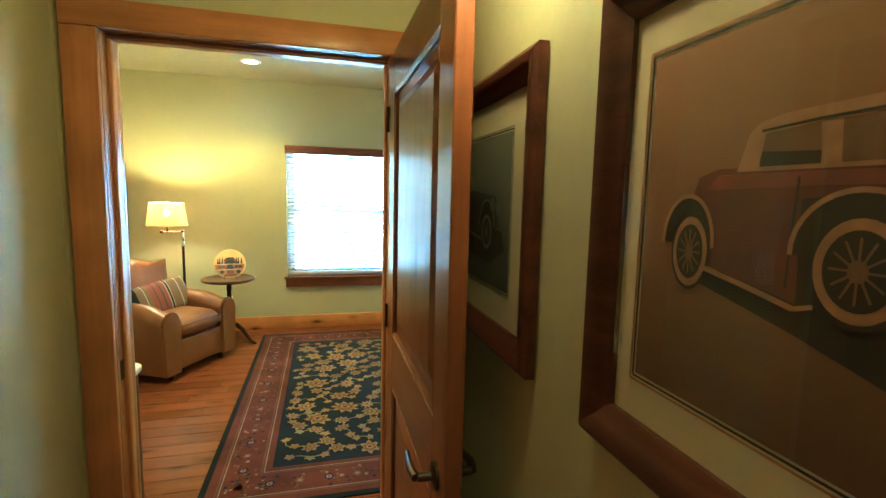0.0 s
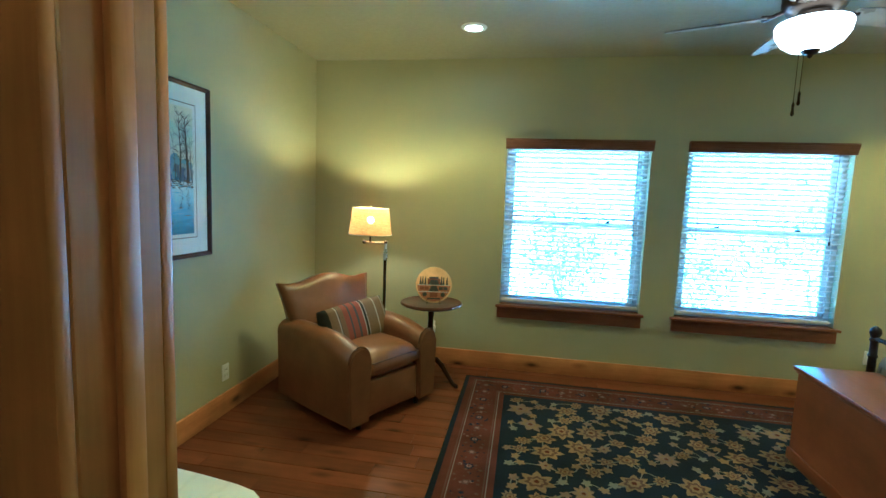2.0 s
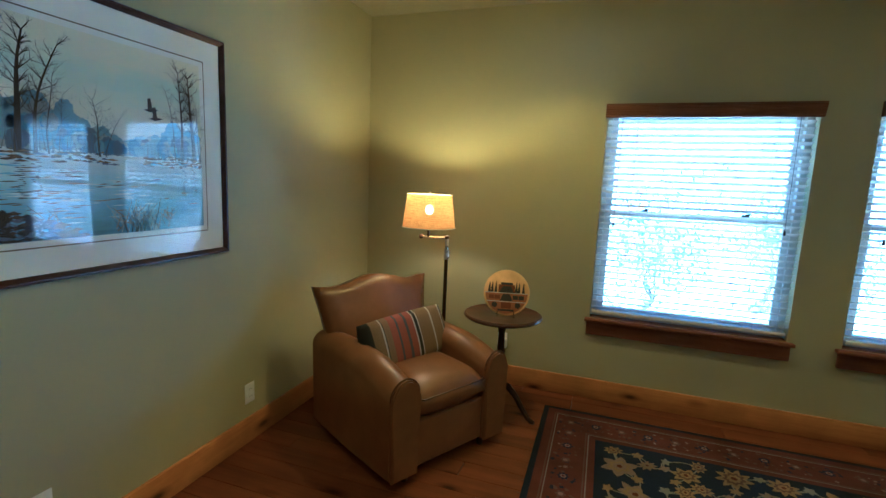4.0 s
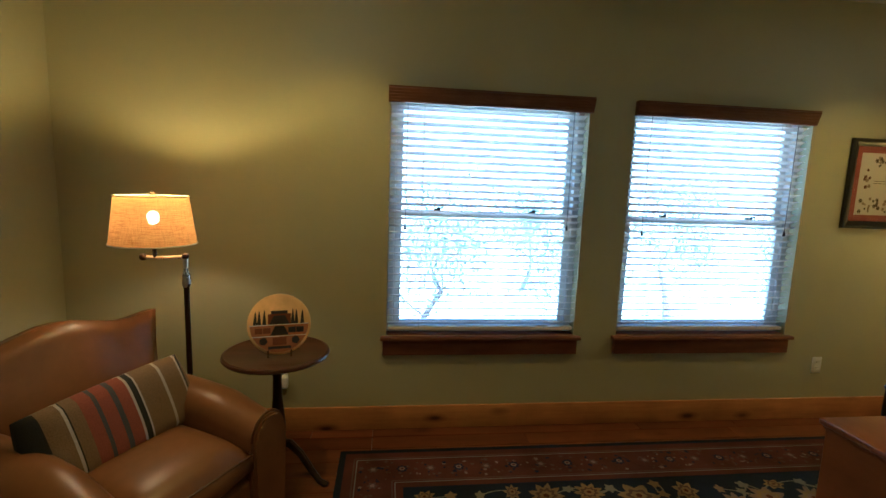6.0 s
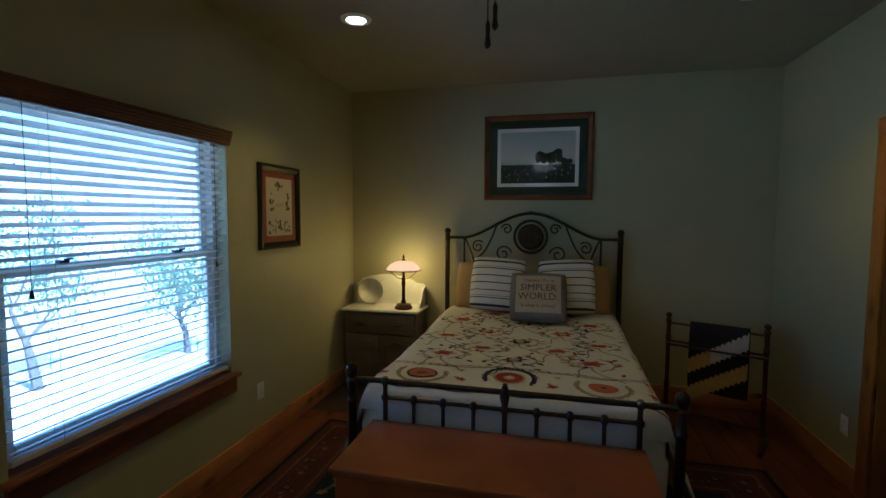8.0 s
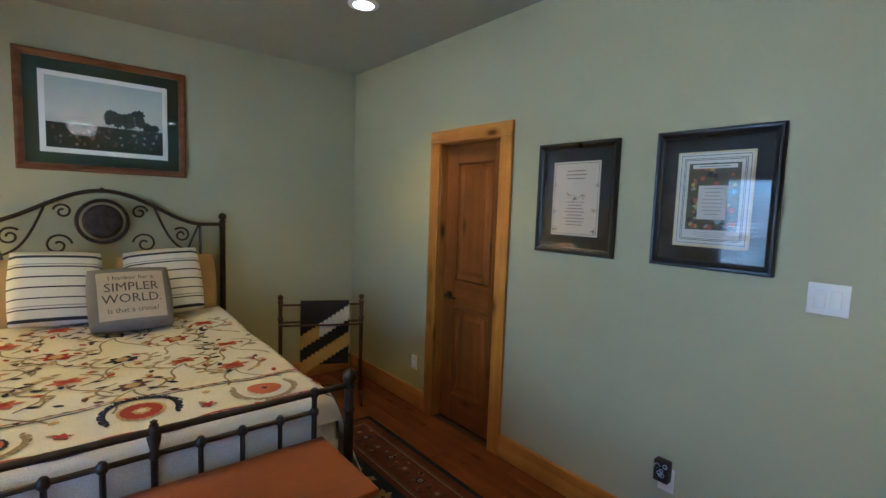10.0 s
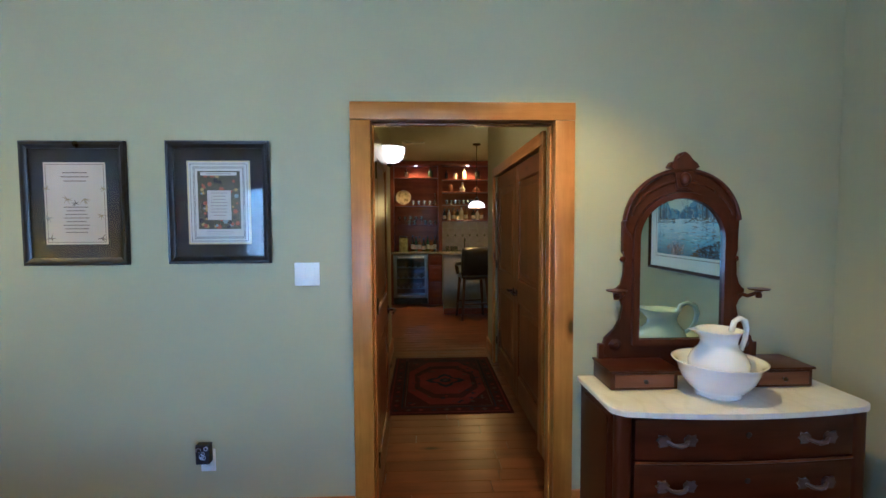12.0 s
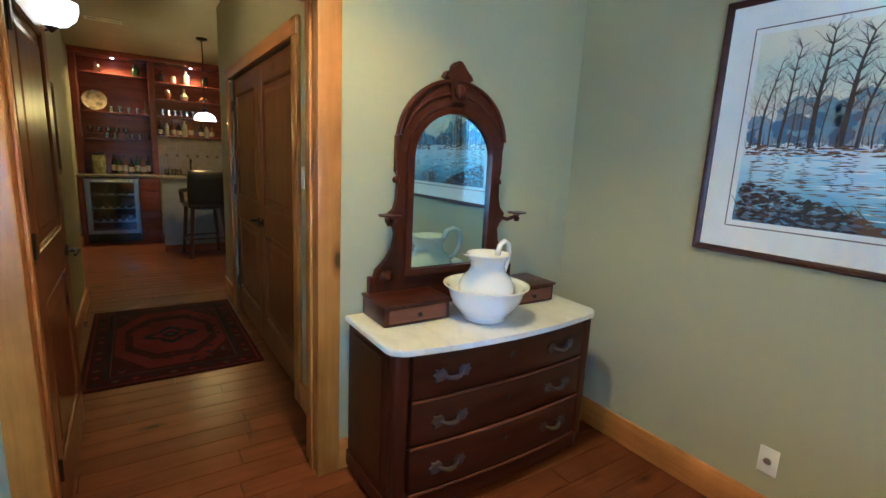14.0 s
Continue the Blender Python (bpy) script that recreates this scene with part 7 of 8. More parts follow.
    for k in range(110):
        u = u0 + (rng.uniform(0.0, 0.42) if k < 50 else rng.uniform(0.58, 0.84)) * W
        branch(s, rng, u, v0 + rng.uniform(0.0, 0.10) * H, rng.uniform(0.5, 2.7), rng.uniform(0.04, 0.12) * H, 0.0022, rng.choice((REED, REED, MUD, FROST, FROST)) if k >= 50 else rng.choice((MUD, BARK, REED)), 3)
    for k in range(46):
        u = u0 + rng.gauss(0.70, 0.035) * W
        branch(s, rng, u, v0, rng.uniform(1.0, 2.1), rng.uniform(0.08, 0.20) * H, 0.003, rng.choice((INK, SLATE, FROST, MUD)), 3)
    for bu, bv in ((0.755, 0.68), (0.775, 0.635)):
        x, y = u0 + bu * W, v0 + bv * H
        s.poly([(x - 0.03, y), (x, y - 0.007), (x + 0.04, y + 0.006), (x + 0.01, y + 0.008)], INK, 0.0024)
        s.poly([(x - 0.010, y), (x + 0.012, y), (x + 0.004, y + 0.05), (x - 0.010, y + 0.046)], BARK, 0.0025)
    sky_m = washed("marsh_wash", [(0.0, (0.14, 0.26, 0.36)), (0.14, (0.30, 0.52, 0.70)), (0.28, (0.60, 0.78, 0.88)), (0.40, (0.84, 0.88, 0.88)), (0.46, (0.82, 0.82, 0.74)), (0.64, (0.88, 0.84, 0.66)), (0.80, (0.68, 0.78, 0.66)), (0.90, (0.82, 0.80, 0.62)), (1.0, (0.86, 0.82, 0.64))], v0, v1)
    return [sky_m] + [matte("marsh_" + n, c) for n, c in (("blue", (0.12, 0.23, 0.38)), ("slate", (0.15, 0.18, 0.25)), ("reed", (0.30, 0.18, 0.07)), ("mud", (0.15, 0.09, 0.045)), ("bark", (0.085, 0.065, 0.05)), ("ink", (0.035, 0.032, 0.038)), ("frost", (0.5, 0.5, 0.46)), ("haze", (0.27, 0.40, 0.50)), ("mist", (0.40, 0.42, 0.42)), ("water", (0.30, 0.56, 0.78)), ("glint", (0.84, 0.90, 0.92)))]


def marsh_lined(s, u0, v0, u1, v1):
    out = marsh(s, u0 + 0.028, v0 + 0.028, u1 - 0.028, v1 - 0.028)
    s.ribbon([(u0 + 0.004, v0 + 0.004), (u1 - 0.004, v0 + 0.004), (u1 - 0.004, v1 - 0.004), (u0 + 0.004, v1 - 0.004), (u0 + 0.004, v0 + 0.004)], 0.0022, 4, 0.0004)
    return out


framed("marsh_painting", "large winter marsh watercolour in a thin dark frame", pose(XL, 3.448, 1.643, 0, 0, 90), 1.345, 1.028, 0.027, 0.026, M_FRAME_DK, [(M_MATWHITE, 0.092)], marsh_lined, "painting")


def bars(s, rng, u0, v0, u1, v1, rows, mat_id, lift=0.0006, full=0.95):
    """Lines of small writing, too small to read."""
    for k in range(rows):
        v = v1 - (k + 0.5) * (v1 - v0) / rows
        half = (u1 - u0) / 2 * rng.uniform(full * 0.6, full)
        c, th = (u0 + u1) / 2, (v1 - v0) / rows * 0.22
        s.rect(c - half, v - th / 2, c + half, v + th / 2, mat_id, lift)


def certificate_plain(s, u0, v0, u1, v1):
    rng = random.Random(51)
    s.rect(u0, v0, u1, v1, 0, 0.0002)
    s.ribbon([(u0 + 0.01, v0 + 0.01), (u1 - 0.01, v0 + 0.01), (u1 - 0.01, v1 - 0.01), (u0 + 0.01, v1 - 0.01), (u0 + 0.01, v0 + 0.01)], 0.0012, 1, 0.0005)
    bars(s, rng, u0 + 0.06, v1 - 0.10, u1 - 0.06, v1 - 0.04, 3, 1)
    bars(s, rng, u0 + 0.08, v0 + 0.05, u1 - 0.08, v0 + 0.19, 8, 1)
    for cx, cy, r, c in ((0.04, 0.22, 0.03, 2), (-0.04, 0.22, 0.026, 2), (0.12, 0.14, 0.022, 2), (-0.13, 0.13, 0.024, 3), (0.0, 0.20, 0.02, 1), (0.12, 0.03, 0.022, 1), (-0.12, 0.03, 0.022, 1), (0.135, 0.27, 0.02, 2), (-0.135, 0.27, 0.02, 2)):
        for _ in range(6):
            branch(s, rng, cx, v0 + cy, rng.uniform(0, 6.28), r, 0.003, c, 3)
    return [washed("aged_paper", [(0.0, (0.52, 0.43, 0.31)), (1.0, (0.60, 0.50, 0.36))], v0, v1), matte("sepia_ink", (0.16, 0.12, 0.08)), matte("faded_gold", (0.34, 0.25, 0.12)), matte("faded_grey", (0.27, 0.25, 0.22))]


def certificate_ornate(s, u0, v0, u1, v1):
    rng = random.Random(52)
    s.rect(u0, v0, u1, v1, 0, 0.0002)
    s.rect(u0 + 0.008, v0 + 0.008, u1 - 0.008, v1 - 0.008, 1, 0.0004)
    for q in (0.016, 0.03, 0.036):
        s.ribbon([(u0 + q, v0 + q), (u1 - q, v0 + q), (u1 - q, v1 - q), (u0 + q, v1 - q), (u0 + q, v0 + q)], 0.0011, 2, 0.0006)
    a0, a1, b0, b1 = u0 + 0.05, u1 - 0.05, v0 + 0.075, v1 - 0.05
    s.rect(a0, b0, a1, b1, 3, 0.0007)
    for k in range(60):
        u, v = rng.uniform(a0 + 0.01, a1 - 0.01), rng.uniform(b0 + 0.01, b1 - 0.01)
        s.flower(u, v, rng.uniform(0.006, 0.016), 6, 0.4, rng.choice((4, 5, 6, 2, 4)), 0.0009 + 0.00001 * k)
    s.rect(a0 + 0.045, b0 + 0.045, a1 - 0.045, b1 - 0.095, 1, 0.0018)
    bars(s, rng, a0 + 0.055, b0 + 0.06, a1 - 0.055, b1 - 0.10, 8, 7, 0.0022)
    s.rect(a0 + 0.015, b1 - 0.022, a1 - 0.015, b1 - 0.006, 1, 0.0018)
    bars(s, rng, a0 + 0.02, b1 - 0.02, a1 - 0.02, b1 - 0.008, 1, 2, 0.0022)
    bars(s, rng, a0 + 0.02, v0 + 0.042, a1 - 0.02, v0 + 0.068, 3, 7, 0.0008)
    return [matte("pale_gold_edge", (0.58, 0.50, 0.28)), matte("white_paper", (0.60, 0.58, 0.52)), matte("black_ink", (0.04, 0.04, 0.045)), matte("dark_green", (0.10, 0.10, 0.06)), matte("rust_ink", (0.35, 0.12, 0.06)), matte("gold_ink", (0.45, 0.33, 0.10)), matte("sky_ink", (0.28, 0.36, 0.38)), matte("grey_ink", (0.33, 0.31, 0.28))]


framed("framed_certificate", "faded printed certificate with black mat and frame", pose(1.722, YD, 1.658, 0, 0, 180), 0.495, 0.60, 0.035, 0.03, M_FRAME_BK, [(M_MATBLACK, 0.068)], certificate_plain)
framed("framed_certificate", "ornate colour-bordered certificate with black mat and frame", pose(1.038, YD, 1.66, 0, 0, 180), 0.495, 0.60, 0.035, 0.03, M_FRAME_BK, [(M_MATBLACK, 0.062)], certificate_ornate)


def statuettes(s, u0, v0, u1, v1):
    rng = random.Random(61)
    s.rect(u0, v0, u1, v1, 0, 0.0002)
    W, H = u1 - u0, v1 - v0
    for cx, cy, w, h, c in ((0.5, 0.86, 0.20, 0.07, 1), (0.20, 0.58, 0.07, 0.16, 2), (0.80, 0.58, 0.07, 0.16, 2), (0.5, 0.20, 0.10, 0.09, 1), (0.22, 0.16, 0.13, 0.11, 1), (0.78, 0.16, 0.13, 0.11, 1)):
        for _ in range(9):
            s.flower(u0 + W * (cx + rng.uniform(-w, w)), v0 + H * (cy + rng.uniform(-h, h)), rng.uniform(0.008, 0.018), 6, 0.4, c if rng.random() < 0.7 else 3, 0.0005 + rng.random() * 0.0003)
    bars(s, rng, u0 + 0.32 * W, v0 + 0.5 * H, u0 + 0.68 * W, v0 + 0.57 * H, 2, 1)
    return [washed("cream_paper", [(0.0, (0.52, 0.46, 0.34)), (1.0, (0.58, 0.52, 0.40))], v0, v1), matte("umber_ink", (0.07, 0.045, 0.035)), matte("wine_ink", (0.11, 0.035, 0.03)), matte("tan_ink", (0.22, 0.15, 0.09))]


framed("small_print", "antique print with red mat in a black frame", pose(2.925, YW, 1.648, 0, 0, 0), 0.50, 0.59, 0.048, 0.03, M_FRAME_BK, [(matte("red_mat_board", (0.25, 0.06, 0.04)), 0.045)], statuettes)


def meadow(s, u0, v0, u1, v1):
    rng = random.Random(71)
    W, H = u1 - u0, v1 - v0
    s.rect(u0, v0, u1, v1, 0, 0.0002)
    s.rect(u0, v0, u1, v0 + 0.36 * H, 1, 0.0004)
    for k in range(26):
        s.flower(u0 + W * rng.uniform(0.50, 0.80), v0 + H * rng.uniform(0.42, 0.60), rng.uniform(0.02, 0.045), 8, 0.3, rng.choice((1, 2)), 0.0006 + 0.00001 * k)
    for k in range(14):
        s.flower(u0 + W * rng.uniform(0.82, 0.96), v0 + H * rng.uniform(0.36, 0.45), rng.uniform(0.02, 0.03), 8, 0.3, 1, 0.0006 + 0.00001 * k)
    for k in range(70):
        u, v = u0 + W * rng.uniform(0.04, 0.95), v0 + H * rng.uniform(0.06, 0.36)
        s.flower(u, v, rng.uniform(0.004, 0.012), 5, 0.4, rng.choice((2, 3, 3, 4)), 0.0010 + 0.00001 * k)
    s.ribbon([(u0 + 0.66 * W, v0 + 0.3 * H), (u0 + 0.66 * W, v0 + 0.5 * H)], 0.006, 1, 0.0018)
    return [washed("dusk_sky", [(0.0, (0.20, 0.23, 0.18)), (0.5, (0.68, 0.68, 0.58)), (1.0, (0.48, 0.56, 0.53))], v0, v1), matte("hedge", (0.035, 0.05, 0.035)), matte("leaf_dark", (0.06, 0.075, 0.05)), matte("stone_pale", (0.26, 0.25, 0.20)), matte("brick_dot", (0.20, 0.10, 0.07))]


framed("landscape_print", "dark landscape print, green mat, gilt-brown frame over the bed", pose(XR, 3.885, 2.112, 0, 0, -90), 0.945, 0.75, 0.045, 0.032, M_FRAME_GILT, [(M_MATGREEN, 0.075), (M_MATWHITE, 0.032)], meadow)


def old_car(col, dark, seed):
    """A touring car in a photograph: pale roof, dark body, whitewall wheels and a deep shadow under it."""
    def art(s, u0, v0, u1, v1):
        W, H = u1 - u0, v1 - v0
        P = lambda f, g: (u0 + f * W, v0 + g * H)
        GND, SHADE, BODY, ROOF, WALL, CHROME, SIDE, GLASS = range(8)
        s.rect(u0 - 0.02, v0, u1, v1, GND, 0.0002)
        for e, tone_ in ((0.004, SHADE), (0.009, ROOF)):
            s.ribbon([(u0 - 0.02 - e, v0 - e), (u1 + e, v0 - e), (u1 + e, v1 + e), (u0 - 0.02 - e, v1 + e), (u0 - 0.02 - e, v0 - e)], 0.0014, tone_, 0.0005)
        s.poly([P(0.07, 0.36), P(0.25, 0.28), P(0.42, 0.19), P(0.80, 0.14), P(0.96, 0.26), P(0.92, 0.38), P(0.5, 0.42), P(0.2, 0.42)], SHADE, 0.0004)
        # body, hood and doors
        s.poly([P(0.085, 0.44), P(0.075, 0.58), P(0.085, 0.635), P(0.12, 0.655), P(0.30, 0.652), P(0.58, 0.645), P(0.86, 0.60), P(0.89, 0.40), P(0.60, 0.33), P(0.34, 0.36), P(0.25, 0.35), P(0.11, 0.40)], BODY, 0.0006)
        s.poly([P(0.10, 0.60), P(0.12, 0.640), P(0.30, 0.640), P(0.58, 0.630), P(0.85, 0.59), P(0.58, 0.605), P(0.25, 0.610)], SIDE, 0.0008)
        for f in (0.235, 0.40, 0.52):
            s.ribbon([P(f, 0.38), P(f + 0.004, 0.63)], 0.0012, SHADE, 0.0009)
        s.poly([P(0.25, 0.35), P(0.245, 0.58), P(0.33, 0.60), P(0.345, 0.37)], SHADE, 0.00085)
        # roof and windows
        s.poly([P(0.150, 0.645), P(0.166, 0.735), P(0.178, 0.757), P(0.215, 0.772), P(0.33, 0.780), P(0.50, 0.775), P(0.57, 0.755), P(0.615, 0.645)], ROOF, 0.0007)
        s.poly([P(0.184, 0.655), P(0.190, 0.732), P(0.258, 0.742), P(0.262, 0.655)], GLASS, 0.0010)
        s.poly([P(0.184, 0.655), P(0.186, 0.690), P(0.262, 0.682), P(0.262, 0.655)], SHADE, 0.0011)
        s.poly([P(0.285, 0.655), P(0.282, 0.742), P(0.40, 0.745), P(0.40, 0.655)], GLASS, 0.0010)
        s.poly([P(0.42, 0.655), P(0.42, 0.745), P(0.52, 0.735), P(0.57, 0.655)], GLASS, 0.0010)
        s.ribbon([P(0.184, 0.738), P(0.258, 0.748), P(0.33, 0.752), P(0.40, 0.751), P(0.52, 0.742)], 0.0012, SHADE, 0.0012)
        # wings with pale beading
        for f, g, rx, ry in ((0.070, 0.455, 0.050, 0.13), (0.312, 0.465, 0.075, 0.135), (0.76, 0.42, 0.085, 0.16)):
            outer = [P(f + rx * math.cos(a), g + ry * math.sin(a)) for a in (math.pi * (1.02 - 1.04 * i / 16) for i in range(17))]
            inner = [P(f + rx * 0.62 * math.cos(a), g + ry * 0.66 * math.sin(a)) for a in (math.pi * (1.02 * i / 16) for i in range(17))]
            s.poly(outer + inner, SHADE, 0.0013)
            s.ribbon(outer, 0.0022, ROOF, 0.0015)
        for f, g, rx, ry in ((0.078, 0.430, 0.034, 0.098), (0.315, 0.440, 0.048, 0.105), (0.765, 0.36, 0.058, 0.12)):
            ring = lambda k: [P(f + rx * k * math.cos(a), g + ry * k * math.sin(a)) for a in (2 * math.pi * i / 28 for i in range(28))]
            s.poly(ring(1.12), SHADE, 0.0016)
            s.poly(ring(1.0), WALL, 0.0018)
            s.poly(ring(0.78), SHADE, 0.0020)
            for k in range(12):
                a = 2 * math.pi * k / 12
                s.ribbon([P(f, g), P(f + rx * 0.64 * math.cos(a), g + ry * 0.64 * math.sin(a))], 0.0010, CHROME, 0.0022)
            s.poly(ring(0.22), CHROME, 0.0024)
        s.ribbon([P(0.106, 0.392), P(0.18, 0.366), P(0.249, 0.338)], 0.0026, WALL, 0.0019)
        s.ribbon([P(0.249, 0.338), P(0.272, 0.352)], 0.0020, WALL, 0.0019)
        s.ribbon([P(0.365, 0.372), P(0.70, 0.30)], 0.0030, WALL, 0.0015)
        for f, g in ((0.83, 0.55), (0.89, 0.53)):
            s.flower(*P(f, g), 0.016, 12, 0.02, CHROME, 0.0026)
        tone = lambda n, c, r: plain(n + seed, c, r, vary=0.3, scale=26.0, bumps=0.0)
        return [washed("sepia_wash_" + seed, [(0.0, tuple(c * 0.5 for c in col)), (0.5, col), (1.0, tuple(c * 1.3 for c in col))], v0, v1), tone("car_shadow_", (0.014, 0.012, 0.014), 0.7), tone("car_body_", dark, 0.6), tone("car_roof_", tuple(c * 1.7 for c in col), 0.7), tone("whitewall_", tuple(c * 1.6 for c in col), 0.7), tone("chrome_", tuple(c * 0.8 for c in col), 0.5), tone("car_side_", tuple(c * 1.9 for c in dark), 0.6), tone("car_glass_", tuple(c * 0.75 for c in col), 0.5)]
    return art


framed("car_print", "vintage maroon car print in a wide rustic wood frame", pose(HE, 0.225, 1.537, 0, 0, -90), 0.90, 0.60, 0.058, 0.03, M_FRAME_OAK, [(M_MATCREAM, 0.06)], old_car((0.17, 0.088, 0.036), (0.075, 0.018, 0.011), "a"))
framed("car_print", "dark vintage car print in a wide rustic wood frame", pose(HE, 1.275, 1.53, 0, 0, -90), 0.83, 0.60, 0.058, 0.03, M_FRAME_OAK, [(M_MATCREAM, 0.078)], old_car((0.10, 0.11, 0.11), (0.02, 0.022, 0.026), "b"))


def blank_art(s, u0, v0, u1, v1):
    s.rect(u0, v0, u1, v1, 0, 0.0002)
    return [washed("dim_print", [(0.0, (0.10, 0.08, 0.05)), (1.0, (0.24, 0.20, 0.13))], v0, v1)]


framed("bar_picture", "narrow dark-framed picture on the wall beside the bar", pose(0.68, -3.05, 1.93, 0, 0, -90), 0.55, 0.78, 0.06, 0.03, M_FRAME_BK, [(M_MATCREAM, 0.05)], blank_art)

# ---- hall ----
sc = thing("wall_sconce", "bronze wall sconce with lit frosted glass bowl", "wall sconce", pose(HE, 0.76, 2.08, 0, 0, -90))
part("backplate", lathe(bmesh.new(), [(0.0, 0.022), (0.02, 0.022), (0.045, 0.014), (0.055, 0.006), (0.056, 0.0)], 20, (0, 0, -0.05), Matrix.Rotation(radians(90), 4, "X")), M_BRONZE, sc, smooth=True)
part("arm", tube(bmesh.new(), [(0, -0.015, -0.05), (0, -0.06, -0.085), (0, -0.11, -0.09), (0, -0.138, -0.075)], 0.009, 8), M_BRONZE, sc, smooth=True)
part("bowl", lathe(bmesh.new(), [(0.03, -0.068), (0.07, -0.055), (0.102, -0.025), (0.114, 0.012), (0.116, 0.05), (0.110, 0.052), (0.106, 0.012), (0.09, -0.02), (0.0, -0.055)], 32, (0, -0.142, 0)), glow("sconce_glass", (1.0, 0.62, 0.26), 0.3), sc, "glowing frosted glass bowl", smooth="all").visible_shadow = False
part("finial", lathe(bmesh.new(), [(0.0, -0.098), (0.01, -0.092), (0.02, -0.078), (0.032, -0.068)], 14, (0, -0.142, 0)), M_BRONZE, sc, smooth=True)

F_RED, F_WINE, F_INKY = fabric("rug_red", (0.11, 0.012, 0.009), 0.3), fabric("rug_wine", (0.035, 0.007, 0.008), 0.3), fabric("rug_ink", (0.012, 0.012, 0.02), 0.3)
hr = thing("hall_rug", "small dark red geometric rug with a medallion", "rug")
RX0, RX1, RY0, RY1 = -0.70, 0.355, -0.94, 0.65
part("ground_weave", boxed(RX0, RY0, 0.0, RX1, RY1, 0.008, 0.003, 2), F_WINE, hr, smooth=True)
s = Sheet(lambda u, v, lift: (u, v, 0.008 + lift))
cu, cv = (RX0 + RX1) / 2, (RY0 + RY1) / 2
rng = random.Random(9)
for q, wd, c in ((0.03, 0.006, 1), (0.13, 0.008, 2), (0.155, 0.004, 3)):
    s.ribbon([(RX0 + q, RY0 + q), (RX1 - q, RY0 + q), (RX1 - q, RY1 - q), (RX0 + q, RY1 - q), (RX0 + q, RY0 + q)], wd, c, 0.0014)
for k in range(44):
    f = k / 44 * 2 * (RX1 - RX0 + RY1 - RY0 - 0.32)
    w, h = RX1 - RX0 - 0.16, RY1 - RY0 - 0.16
    f = f % (2 * (w + h))
    u, v = (RX0 + 0.08 + f, RY0 + 0.08) if f < w else (RX1 - 0.08, RY0 + 0.08 + f - w) if f < w + h else (RX1 - 0.08 - (f - w - h), RY1 - 0.08) if f < 2 * w + h else (RX0 + 0.08, RY1 - 0.08 - (f - 2 * w - h))
    s.flower(u, v, 0.024, 4, 0.3, (1, 2, 3)[k % 3], 0.0016)
hexa = lambda a, b: [(cu - a, cv - b * 0.45), (cu - a * 0.45, cv - b), (cu + a * 0.45, cv - b), (cu + a, cv - b * 0.45), (cu + a, cv + b * 0.45), (cu + a * 0.45, cv + b), (cu - a * 0.45, cv + b), (cu - a, cv + b * 0.45)]
s.poly(hexa(0.36, 0.60), 1, 0.0014)
s.poly(hexa(0.30, 0.46), 0, 0.0020)
s.poly(hexa(0.25, 0.36), 1, 0.0026)
s.flower(cu, cv, 0.20, 4, 0.45, 2, 0.0032)
s.flower(cu, cv, 0.13, 4, 0.4, 1, 0.0038)
s.flower(cu, cv, 0.07, 8, 0.3, 2, 0.0044)
s.flower(cu, cv, 0.03, 4, 0.2, 3, 0.0050)
for k in range(90):
    u, v = rng.uniform(RX0 + 0.18, RX1 - 0.18), rng.uniform(RY0 + 0.18, RY1 - 0.18)
    if math.hypot(u - cu, (v - cv) * 0.6) > 0.20:
        s.flower(u, v, rng.uniform(0.010, 0.030), rng.choice((4, 6)), 0.4, rng.choice((1, 2, 3, 2)), 0.0030 + 0.00001 * k)
tagged(part("pattern", s.mesh("pattern", [F_WINE, F_RED, F_INKY, fabric("rug_dim_tan", (0.055, 0.032, 0.02), 0.3)]), None, hr), "woven red and navy medallion pattern")

# ---- bar ----
M_CHERRY = {a: wood("cherry_cabinet_" + a, (0.24, 0.06, 0.014), (0.12, 0.028, 0.008), a, 0.9, 0.35, False, 0.2) for a in "xyz"}
M_GRANITE = plain("granite_top", (0.20, 0.17, 0.13), 0.2, vary=0.5, scale=60.0, bumps=0.02)
M_TILE = plain("travertine_tile", (0.42, 0.34, 0.25), 0.5, vary=0.15, scale=8.0)
BF, BB = -4.50, -5.13
bc = thing("bar_base_cabinet", "cherry base cabinet with three drawers beside the fridge", "cabinet")
part("body", boxed(-0.33, BB, 0.0, -0.06, BF - 0.02, 0.975, 0.003), M_CHERRY["z"], bc)
for z0, z1 in ((0.14, 0.44), (0.46, 0.76), (0.78, 0.95)):
    d = part("drawer", boxed(-0.31, BF - 0.02, z0, -0.08, BF, z1, 0.006, 2), M_CHERRY["x"], bc, smooth=True)
    part("knob", ball(bmesh.new(), (-0.195, BF + 0.012, (z0 + z1) / 2), 0.012, 10), M_BRONZE, d, smooth=True)
wf = thing("wine_fridge", "stainless under-counter wine fridge with dark glass door", "fridge")
M_FRIDGE = plain("dull_steel", (0.24, 0.25, 0.26), 0.38, 0.9, 0.12, 30.0, 0.1)
for q in ((-0.045, BB, 0.02, 0.60, BB + 0.25, 0.965), (-0.045, BB + 0.25, 0.02, 0.0, BF - 0.03, 0.965), (0.55, BB + 0.25, 0.02, 0.60, BF - 0.03, 0.965), (0.0, BB + 0.25, 0.02, 0.55, BF - 0.03, 0.17), (0.0, BB + 0.25, 0.91, 0.55, BF - 0.03, 0.965)):
    part("body_panel", boxed(*q, 0.002), M_BLACK, wf)
dbm = bmesh.new()
